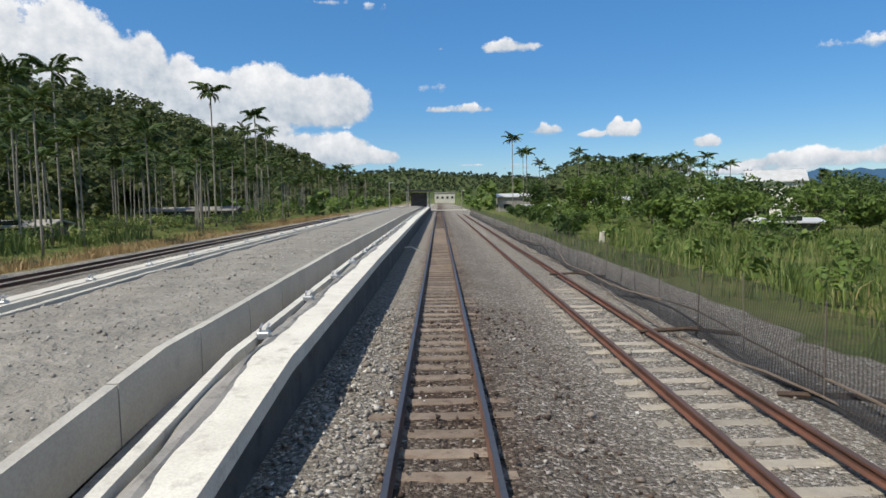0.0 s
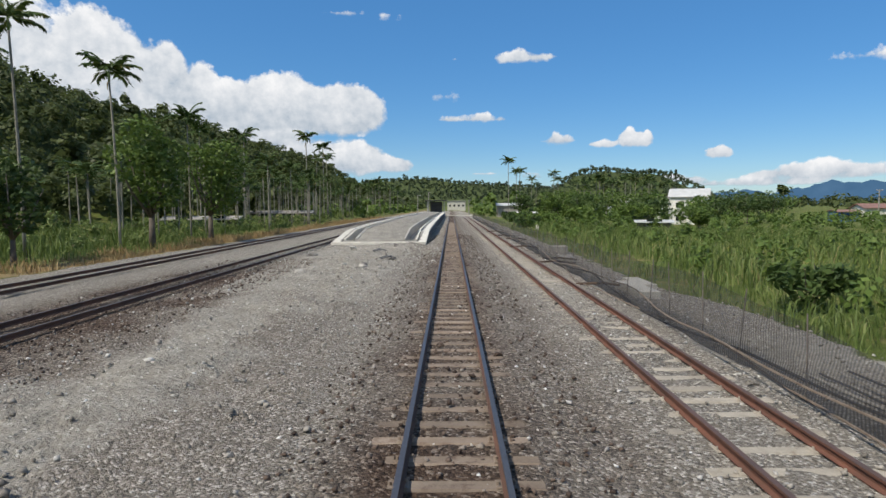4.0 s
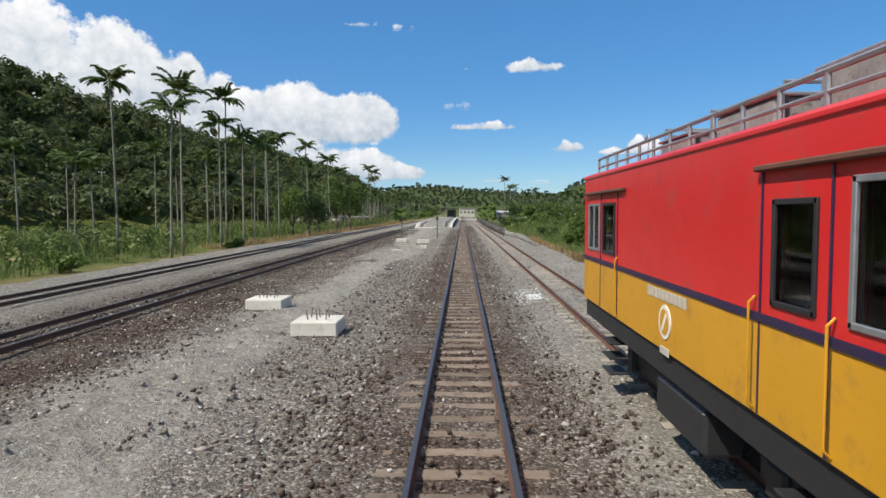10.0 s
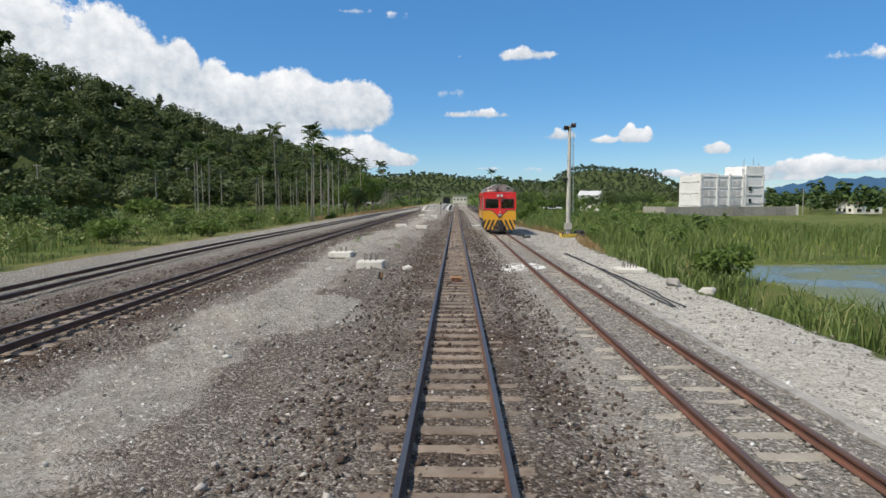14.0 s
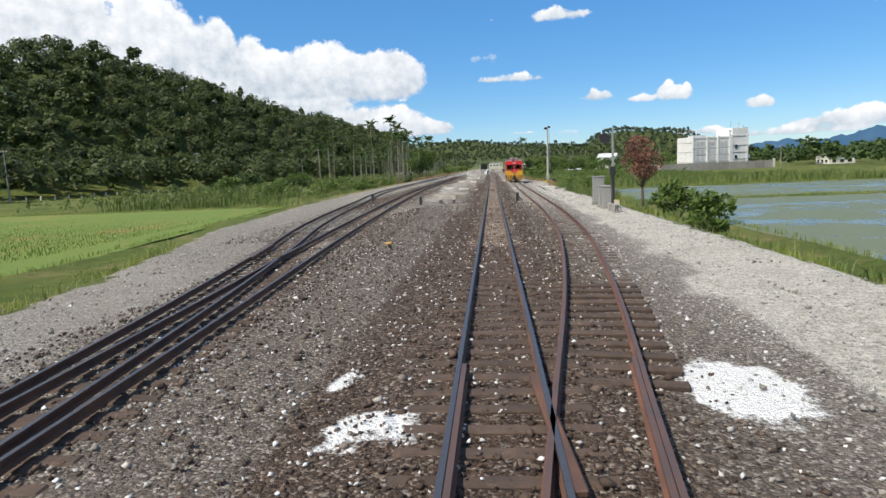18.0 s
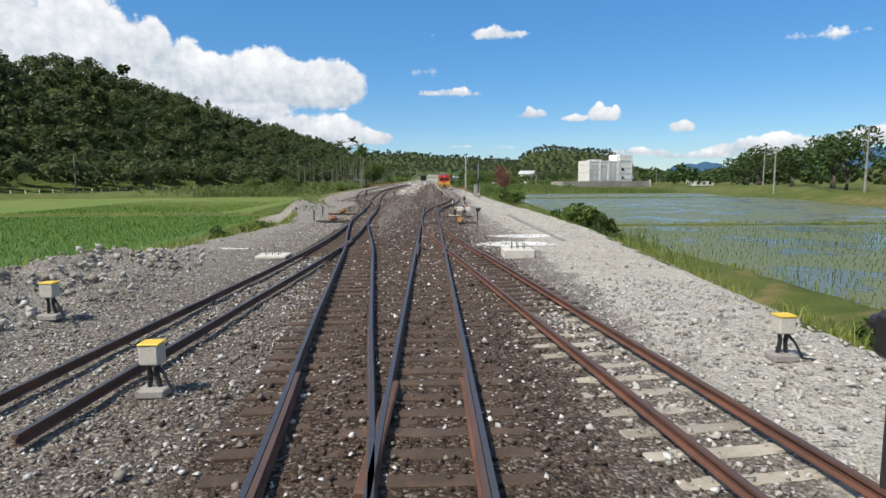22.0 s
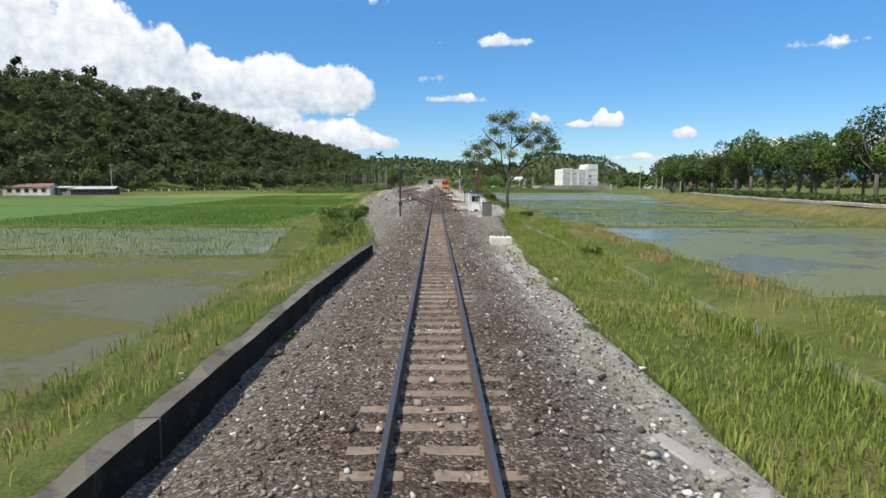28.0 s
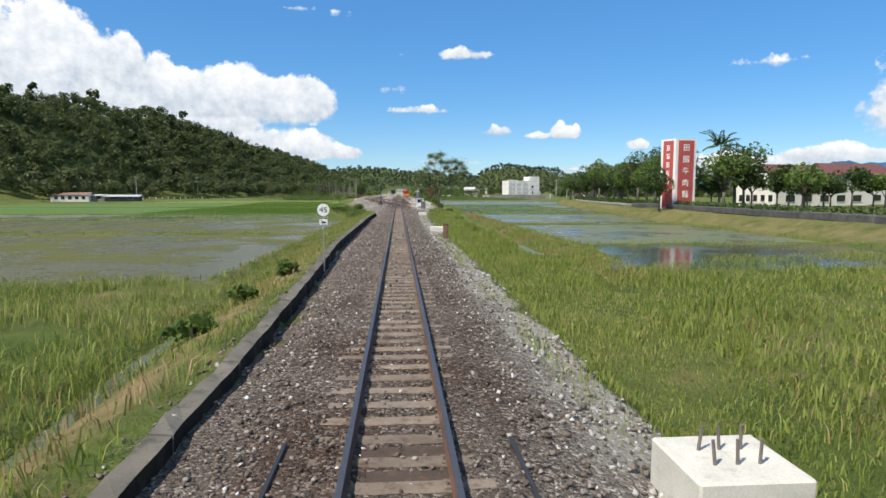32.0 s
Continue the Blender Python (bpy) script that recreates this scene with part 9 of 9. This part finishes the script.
BUSHES_RIGHT = [(12.0, -180.5, 2.7, 1.8, 0), (13.2, -183.0, 2.3, 1.6, 0), (10.6, -190, 1.3, 1.1, 0), (10.2, -232.5, 1.9, 1.1, 0), (10.6, -225, 1.3, 1.0, 0), (10.5, -234.5, 2.2, 1.3, 0), (11.3, -236.5, 1.8, 1.1, 1), (10.4, -262, 0.9, 0.7, 1), (-11.5, -235, 1.5, 1.1, 0), (-13.0, -237, 1.2, 1.0, 1), (-12.5, -286, 1.4, 1.6, 0), (-11.5, -280, 1.2, 1.4, 0), (-10.5, -293, 1.3, 1.5, 0)]
BUSHES_MIDDLE = [(-6.3, -314, 1.0, 1.0, 0), (-6.6, -309, 1.1, 1.1, 0), (-7.0, -303, 1.0, 1.0, 0), (-7.2, -297, 0.9, 0.9, 0), (9.0, -322, 0.8, 0.8, 0), (10.6, -286, 0.8, 0.8, 0), (-4.7, -392, 0.6, 0.5, 0), (-4.9, -396, 0.6, 0.7, 0), (-6.5, -404, 0.9, 0.9, 0), (-4.2, -387.6, 0.6, 0.5, 0), (12.5, -140, 2.2, 1.6, 0), (13.4, -24, 2.2, 1.6, 1), (14.2, -46, 2.6, 1.3, 0), (13.2, -43, 2.0, 1.2, 0)]
BUSHES_LEFT = [(16.5, -29, 4.0, 2.2, 0), (-22.5, -60, 1.2, 1.2, 0), (-24, -84, 1.6, 1.6, 0), (-26, -95, 2.2, 2.0, 0), (-30, -104, 2.6, 2.4, 0), (-24, -110, 1.8, 2.0, 0), (-28, -120, 2.6, 2.4, 0), (-36, -112, 3.4, 3.0, 1), (-34, -128, 3.0, 2.6, 0), (-44, -122, 3.6, 3.2, 0), (-50, -100, 4.5, 3.6, 1), (-46, -80, 4.5, 3.6, 0)]
for i, (px, py, h_, w_, mt) in enumerate(BUSHES_RIGHT + BUSHES_MIDDLE + BUSHES_LEFT):
    bush(px, py, h_, w_, 600 + i, int(330 + 330 * w_), TREE_MID if not mt else TREE_DARK, 0.10 + 0.035 * h_)


# ---- grass, reeds and sprouts as stuff ----
def blades(name, label, x, y, z, h, w, mat, seed, lean=0.35, cat="grass", seg=2):
    """Bent blades of grass, one tapering strip each."""
    r = np.random.default_rng(seed)
    n = len(x)
    az = r.uniform(0, 6.28319, n)
    d = np.stack([np.cos(az), np.sin(az), np.zeros(n)], -1)
    s = np.stack([-np.sin(az), np.cos(az), np.zeros(n)], -1)
    turn = r.uniform(0, 6.28319, n)
    s2 = np.stack([np.cos(turn), np.sin(turn), np.zeros(n)], -1)
    ln_ = (lean * h * r.uniform(0.2, 1.6, n))[:, None]
    base = np.stack([x, y, z], -1)
    up = np.array([0, 0, 1.0])
    mid = base + d * ln_ * 0.28 + up * (h * 0.62)[:, None]
    tip = base + d * ln_ + up * (h * r.uniform(0.78, 1.0, n))[:, None]
    ww = (w * r.uniform(0.7, 1.3, n))[:, None]
    v = np.stack([base - s2 * ww * 0.5, base + s2 * ww * 0.5, mid + s2 * ww * 0.42, mid - s2 * ww * 0.42, tip], 1)
    o = 5 * np.arange(n)[:, None]
    f = np.concatenate([o + [0, 1, 2], o + [0, 2, 3], o + [3, 2, 4]], 0)
    ob = new(name, raw_mesh(name, v.reshape(-1, 3), f, mat))
    return tagged(ob, label, cat, kind="stuff")


def strip_points(n, y0, y1, edge, off0, off1, seed, clump=0.0):
    r = np.random.default_rng(seed)
    y = r.uniform(y0, y1, n)
    u = r.random(n)
    x = lerp_pts(y, edge) + off0 + (off1 - off0) * u
    if clump:
        keep = wobble(x, y, 0.9, seed) + wobble(x, y, 0.35, seed * 2) > r.uniform(-1.0, 1.0, n) * clump
        x, y = x[keep], y[keep]
    return x, y, r


def meadow(name, label, n, y0, y1, edge, off0, off1, h0, h1, w, mat, seed, clump=0.6, lean=0.35):
    x, y, r = strip_points(n, y0, y1, edge, off0, off1, seed, clump)
    h = r.uniform(h0, h1, len(x)) * (0.75 + 0.4 * wobble(x, y, 0.4, seed))
    return blades(name, label, x, y, ground_z(x, y) - 0.03, h, w, mat, seed + 1, lean)


# right of the line
meadow("reeds", "tall green reeds and cane grass beside the siding", 15000, -132, -28, EDGE_R, 0.8, 8.0, 0.7, 1.75, 0.04, REED, 701, 0.7, 0.45)
meadow("reeds", "green reeds and weeds beside the netting", 9000, -28, 62, EDGE_R, 1.5, 10, 0.6, 1.5, 0.06, REED, 703, 0.7, 0.4)
meadow("dry_grass", "dry straw-coloured grass at the gravel's edge", 15000, -132, -50, EDGE_R, -0.2, 1.6, 0.3, 1.0, 0.03, DRYGRASS, 705, 0.4, 0.6)
meadow("reeds", "tall reeds round the lamp mast", 5000, -160, -128, EDGE_R, 0.9, 4.5, 0.9, 2.1, 0.045, REED, 707, 0.8, 0.5)
meadow("grass", "rough grass on the bank above the paddies", 26000, -300, -160, EDGE_R, 0.2, 3.0, 0.15, 0.6, 0.025, GRASS, 709, 0.8, 0.5)
meadow("reeds", "cane grass clumps on the bank above the paddies", 2600, -250, -170, EDGE_R, 1.0, 3.4, 0.6, 1.5, 0.04, REED, 711, 1.3, 0.5)
meadow("grass", "bright fresh grass on the embankment slope", 62000, -412, -296, EDGE_R, 0.5, 5.2, 0.12, 0.45, 0.024, GRASS, 713, 0, 0.5)
meadow("grass", "rough grass on the bund beyond the ditch", 22000, -384, -296, EDGE_R, 6.6, 9.6, 0.2, 0.55, 0.025, GRASS, 715, 0.7, 0.5)
meadow("grass", "tussocky meadow beside the open line", 52000, -418, -373, EDGE_R, 4.5, 30, 0.2, 0.6, 0.035, GRASS, 717, 0, 0.5)
x, y, r = scatter(46000, 14, 62, -130, 60, 718)
k_ = wobble(x, y, 0.25, 1.0) + wobble(x, y, 0.7, 2.0) > r.uniform(-1.2, 0.8, len(x))
x, y = x[k_], y[k_]
blades("reeds", "tall light green reeds over the low ground", x, y, ground_z(x, y), r.uniform(0.7, 1.9, len(x)), 0.07, REED, 716, 0.45)
x, y, r = scatter(9000, 18, 60, -125, 30, 719)
blades("grass", "meadow grass in front of the white building", x, y, ground_z(x, y), r.uniform(0.25, 0.6, len(x)), 0.09, GRASS, 720)
meadow("dry_grass", "straw-coloured dry grass in the meadow", 9000, -418, -330, EDGE_R, 3.5, 24, 0.25, 0.6, 0.025, DRYGRASS, 733, 1.2, 0.5)
meadow("dry_grass", "dry grass and soil along the wall", 7000, -412, -322, EDGE_L, -4.5, -0.4, 0.15, 0.5, 0.022, DRYGRASS, 735, 0.9, 0.5)
meadow("reeds", "knee-high weeds along the ditch", 9000, -372, -296, EDGE_R, 4.3, 5.4, 0.4, 0.9, 0.03, GRASS, 737, 0.4, 0.4)
meadow("dry_grass", "dry tan grass on the bund beyond the ditch", 9000, -384, -296, EDGE_R, 6.4, 8.4, 0.2, 0.6, 0.025, DRYGRASS, 739, 0.6, 0.5)
meadow("reeds", "leafy weeds on the slope above the seedlings", 9000, -320, -288, EDGE_L, -3.6, -0.4, 0.4, 1.0, 0.035, REED, 763, 0.5, 0.4)
meadow("grass", "thin tufts of grass creeping into the gravel", 9000, -414, -318, EDGE_R, -0.7, 0.7, 0.08, 0.3, 0.018, GRASS, 765, 0.25, 0.5)
# left of the line
meadow("grass", "rough green grass on the bank under the palms", 24000, -150, 60, EDGE_L, -15, -4.5, 0.3, 1.0, 0.05, REED, 721, 0.7, 0.4)
meadow("dry_grass", "dry reddish grass along the outer loop", 34000, -60, 120, EDGE_L, -7.0, 0.2, 0.3, 0.95, 0.04, DRYGRASS, 723, 0.4, 0.5)
meadow("reeds", "high green grass below the ridge", 30000, -150, 60, EDGE_L, -30, -9, 0.8, 2.4, 0.09, REED, 725, 0.7, 0.4)
meadow("grass", "weeds on the slope above the rice", 26000, -330, -195, EDGE_L, -4.5, 0.1, 0.2, 0.75, 0.03, GRASS, 727, 0.7, 0.5)
meadow("grass", "grass along the top of the retaining wall", 26000, -412, -322, EDGE_L, -4.2, -0.3, 0.15, 0.5, 0.022, GRASS, 729, 0.6, 0.5)
meadow("grass", "weedy fallow paddy beside the wall", 46000, -418, -384, EDGE_L, -26, -3.0, 0.25, 0.75, 0.03, GRASS, 731, 0.7, 0.5)
# grass on the bunds between the fields
br = np.random.default_rng(81)
ex, ey = [], []
for y0_, y1_, a0_, b0_, a1_, b1_ in FIELDS:
    a0_, b0_, a1_, b1_ = max(a0_, -60), min(b0_, 45), max(a1_, -60), min(b1_, 45)
    for (p0, q0), (p1, q1) in (((a0_, y0_), (b0_, y0_)), ((a1_, y1_), (b1_, y1_)), ((a0_, y0_), (a1_, y1_)), ((b0_, y0_), (b1_, y1_))):
        n_ = int(math.hypot(p1 - p0, q1 - q0) * 22)
        u = br.random(n_)
        ex.append(p0 + (p1 - p0) * u + br.normal(0, 0.3, n_))
        ey.append(q0 + (q1 - q0) * u + br.normal(0, 0.3, n_))
ex, ey = np.concatenate(ex), np.concatenate(ey)
ok_ = field_depth(ex, ey) < 0.1
ex, ey = ex[ok_], ey[ok_]
blades("grass", "short grass on the earth bunds between the paddies", ex, ey, ground_z(ex, ey) - 0.02, br.uniform(0.1, 0.4, len(ex)), 0.035, GRASS, 82)
# rows of sprouts in the flooded fields
def rows_of(x0, x1, y0, y1, dx, dy, seed, prob=0.9):
    r = np.random.default_rng(seed)
    a, c = np.meshgrid(np.arange(x0, x1, dx), np.arange(y0, y1, dy))
    a, c = a.ravel() + r.normal(0, 0.03, a.size), c.ravel() + r.normal(0, 0.03, c.size)
    k = r.random(a.size) < prob
    return a[k], c[k], r


for x0_, x1_, y0_, y1_, dx_, dy_, sd in ((-46, -17, -252, -210, 0.3, 0.22, 757), (-46, -16.2, -300, -257, 0.3, 0.22, 759), (-50, -25, -204, -153, 0.35, 0.25, 761), (-45, -10.5, -322, -303.5, 0.55, 0.28, 741), (-30, -15.2, -300, -270, 0.5, 0.26, 743), (13.4, 36, -300, -272, 0.5, 0.3, 745), (13.6, 40, -266, -229, 0.6, 0.36, 747)):
    x, y, r = rows_of(x0_, x1_, y0_, y1_, dx_, dy_, sd)
    blades("rice_sprouts", "rows of young rice standing in the paddy", x, y, np.full(len(x), -1.22), r.uniform(0.16, 0.3, len(x)), 0.05, SPROUT, sd + 1, 0.4, "rice")
tuft = np.concatenate([np.stack([cx + rng.normal(0, 0.13, 40), cy + rng.normal(0, 0.13, 40)], -1) for cx, cy in ((-5.1, -60.4), (-4.3, -61.6), (-6.8, -61.5), (-5.6, -82), (-5.2, -84), (-6.4, -130), (-6.6, -127.5), (-3.6, -131), (-7.5, -118), (-7.2, -124))])
blades("grass_tufts", "small weeds growing in the dirt between the tracks", tuft[:, 0], tuft[:, 1], ground_z(tuft[:, 0], tuft[:, 1]), rng.uniform(0.08, 0.22, len(tuft)), 0.02, REED, 755, 0.6)

broad_tree("row_tree", "low dark green tree beside the red sign tower", 37.9, -324.6, 6.6, 2.5, 441, 2200, TREE_DARK, 0.18, 0.33, group="roadside tree row")

# ---- sky backdrop: clouds and far mountains ----
CLOUDS = [(-48, 11, 14, 10, 1.9), (-36, 9.5, 12, 8.6, 2.0), (-28.5, 10.6, 7.5, 6.4, 2.0), (-24.5, 9.0, 5.5, 5.0, 1.9), (-30, 7, 13, 4.5, 1.8), (-14.4, 8.3, 10.3, 4.3, 2.0), (-19, 6.2, 10, 3.4, 1.7), (-8.6, 4.0, 5.4, 2.2, 1.9), (-14, 4.8, 8, 2.4, 1.6)] + \
         [(2.0, 7.9, 3.6, 0.7, 0.7), (6.2, 13.0, 3.2, 1.0, 0.9), (9.4, 5.8, 1.9, 0.95, 1.1), (16.2, 5.7, 1.9, 1.4, 1.2), (13.4, 5.4, 1.6, 0.6, 0.8), (22.7, 4.4, 1.6, 1.0, 1.2), (31.5, 2.6, 6, 1.2, 1.3), (39, 3.0, 6, 1.4, 1.2), (33.4, 11.0, 4.4, 0.6, 0.26), (0.2, 12.9, 0.9, 0.5, 0.4)] + \
         [(-0.2, 9.8, 1.6, 0.9, 0.32), (-5, 16.4, 2.4, 0.5, 0.25), (-9.6, 16.6, 2.0, 0.4, 0.25), (3.2, 2.9, 1.6, 0.4, 0.7), (7, 2.8, 1.6, 0.5, 0.8), (18.8, 2.3, 3.0, 0.6, 0.9), (25, 1.9, 5, 0.7, 0.8), (56, 3, 9, 1.4, 0.8)]


def cloud_cover(az, e_):
    """How thick the clouds stand at a bearing, and how high up in its cloud that bearing lies."""
    r = np.random.default_rng(15)
    best, rel = np.full(az.shape, -1.0), np.zeros(az.shape)
    # clouds added out of view whiten the fill light, clear of the sun
    q = np.random.default_rng(16)
    over = [(u, e, w, w * 0.42, 1.7) for u, e, w in zip(q.uniform(-180, 180, 95), q.uniform(3, 66, 95), q.uniform(8, 20, 95)) if (abs(u) > 48 or e > 28) and math.hypot((u + 129) * 0.62, e - 52) > 1.3 * w + 12]
    for ca, ce, wa, we, gain in CLOUDS + over:
        for k in range(7):
            u = r.uniform(-0.75, 0.75) if k else 0.0
            a, w = ca + u * wa, wa * (r.uniform(0.22, 0.5) if k else 0.72)
            hgt = we * (r.uniform(0.45, 0.95) * (1 - 0.45 * abs(u)) if k else 0.62)
            c = ce - 0.35 * we + hgt * 0.5
            dy = (e_ - c) / np.where(e_ > c, hgt, hgt * 0.75)
            q = np.minimum((1 - np.hypot((az - a) / w, dy)) * gain, 0.62)
            rel = np.where(q > best, (e_ - ce) / we, rel)
            best = np.maximum(best, q)
    return best, rel


def dome_patch(name, R, azs, els):
    na, ne = len(azs), len(els)
    az, e_ = np.meshgrid(azs, els)
    a, e2 = np.radians(az), np.radians(e_)
    v = np.stack([R * np.sin(a) * np.cos(e2), -200 + R * np.cos(a) * np.cos(e2), R * np.sin(e2)], -1).reshape(-1, 3)
    i = np.arange(na * ne).reshape(ne, na)
    f = np.stack([i[:-1, :-1], i[1:, :-1], i[1:, 1:], i[:-1, 1:]], -1).reshape(-1, 4)
    me = raw_mesh(name, v, f, [], True)
    best, rel = cloud_cover(az, e_)
    for nm, arr in (("bearing", (az, e_, 0 * az)), ("cloud", (best, rel, 0 * az))):
        at = me.attributes.new(nm, 'FLOAT_VECTOR', 'POINT')
        at.data.foreach_set("vector", np.stack(arr, -1).reshape(-1).astype(np.float32))
    return me


def cloud_material():
    m = bpy.data.materials.new("clouds")
    m.use_nodes = True
    n, l = m.node_tree.nodes, m.node_tree.links
    n.remove(n["Principled BSDF"])
    at, at2 = n.new("ShaderNodeAttribute"), n.new("ShaderNodeAttribute")
    at.attribute_name, at2.attribute_name = "bearing", "cloud"
    P_ = at.outputs["Vector"]
    sepv = n.new("ShaderNodeSeparateXYZ")
    l.new(at2.outputs["Vector"], sepv.inputs[0])
    n1, n2 = tex(n, l, 'noise', 0.42, 8, 0.60, P_), tex(n, l, 'noise', 1.5, 6, 0.62, P_)
    puff = tex(n, l, 'voronoi', 0.9, coord=P_)
    fluff = math_node(n, l, 'ADD', math_node(n, l, 'MULTIPLY', math_node(n, l, 'SUBTRACT', n1.outputs[0], 0.5), 1.7), math_node(n, l, 'MULTIPLY', math_node(n, l, 'SUBTRACT', n2.outputs[0], 0.5), 1.0))
    fluff = math_node(n, l, 'ADD', fluff, math_node(n, l, 'MULTIPLY', math_node(n, l, 'SUBTRACT', 0.45, puff.outputs["Distance"]), 0.35))
    dens = math_node(n, l, 'ADD', sepv.outputs[0], math_node(n, l, 'MULTIPLY', fluff, 0.55))
    wisp = span(n, l, math_node(n, l, 'ADD', sepv.outputs[1], n1.outputs[0]), -0.2, 0.9)
    width = math_node(n, l, 'SUBTRACT', 0.52, math_node(n, l, 'MULTIPLY', wisp, 0.30))
    mask = math_node(n, l, 'DIVIDE', math_node(n, l, 'SUBTRACT', dens, 0.06), width, True)
    # shaded bases and sunlit heads are painted into the clouds' glow
    lit = math_node(n, l, 'ADD', math_node(n, l, 'MULTIPLY', sepv.outputs[1], 0.75), math_node(n, l, 'MULTIPLY', fluff, 0.9))
    col = mixc(n, l, span(n, l, lit, -0.42, 0.72), (0.50, 0.57, 0.65), (0.99, 0.99, 1.0))
    em = n.new("ShaderNodeEmission")
    l.new(col, em.inputs[0])
    em.inputs[1].default_value = 0.79
    tr = n.new("ShaderNodeBsdfTransparent")
    mx = n.new("ShaderNodeMixShader")
    l.new(mask, mx.inputs[0])
    l.new(tr.outputs[0], mx.inputs[1])
    l.new(em.outputs[0], mx.inputs[2])
    l.new(mx.outputs[0], n["Material Output"].inputs[0])
    return m


cm = dome_patch("cloud_backdrop", 4700, np.concatenate([np.arange(-180, -48, 2.0), np.arange(-48, 48, 0.4), np.linspace(48, 180, 67)]), np.concatenate([np.arange(-1, 19, 0.4), np.arange(19, 75.5, 1.0)]))
cm.materials.append(cloud_material())
tagged(new("cloud_backdrop", cm), "white cumulus clouds low in a deep blue sky, with added unseen ones overhead", "clouds", kind="structure")

mm = bpy.data.materials.new("far_mountains")
mm.use_nodes = True
n, l = mm.node_tree.nodes, mm.node_tree.links
n.remove(n["Principled BSDF"])
# distance haze is painted as an even blue glow on the mountains
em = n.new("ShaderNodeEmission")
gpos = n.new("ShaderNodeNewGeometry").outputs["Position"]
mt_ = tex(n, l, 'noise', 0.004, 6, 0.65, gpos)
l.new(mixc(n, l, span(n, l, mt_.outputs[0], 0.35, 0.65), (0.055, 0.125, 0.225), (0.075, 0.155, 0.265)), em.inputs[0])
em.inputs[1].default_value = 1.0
l.new(em.outputs[0], n["Material Output"].inputs[0])
az = np.linspace(8, 80, 260)
prof = 1.5 * np.exp(-((az - 30.5) / 3.6) ** 2) + 2.2 * np.exp(-((az - 38.5) / 5.5) ** 2) + 2.2 * np.exp(-((az - 50) / 8) ** 2) + 1.2 * np.exp(-((az - 24) / 3.0) ** 2) + 2.0 * np.exp(-((az - 68) / 9) ** 2)
prof = prof + 0.10 * np.sin(az * 2.3) + 0.06 * np.sin(az * 5.1 + 1) + 0.03 * np.sin(az * 11.7)
a = np.radians(az)
mv, Rm = [], 4550
for j, kf in enumerate((0.0, 0.5, 1.0)):
    e_ = np.radians(np.maximum(prof, 0.05) * kf - (0.6 if j == 0 else 0))
    mv.append(np.stack([(Rm + 60 * j) * np.sin(a), -200 + (Rm + 60 * j) * np.cos(a), (Rm + 60 * j) * np.tan(e_)], -1))
mv = np.concatenate(mv)
i = np.arange(len(az) * 3).reshape(3, -1)
mf = np.stack([i[:-1, :-1], i[1:, :-1], i[1:, 1:], i[:-1, 1:]], -1).reshape(-1, 4)
tagged(new("mountain_backdrop", raw_mesh("mountain_backdrop", mv, mf, mm, True)), "mountain range on the far horizon, haze blue in its glow", "mountains", kind="structure")
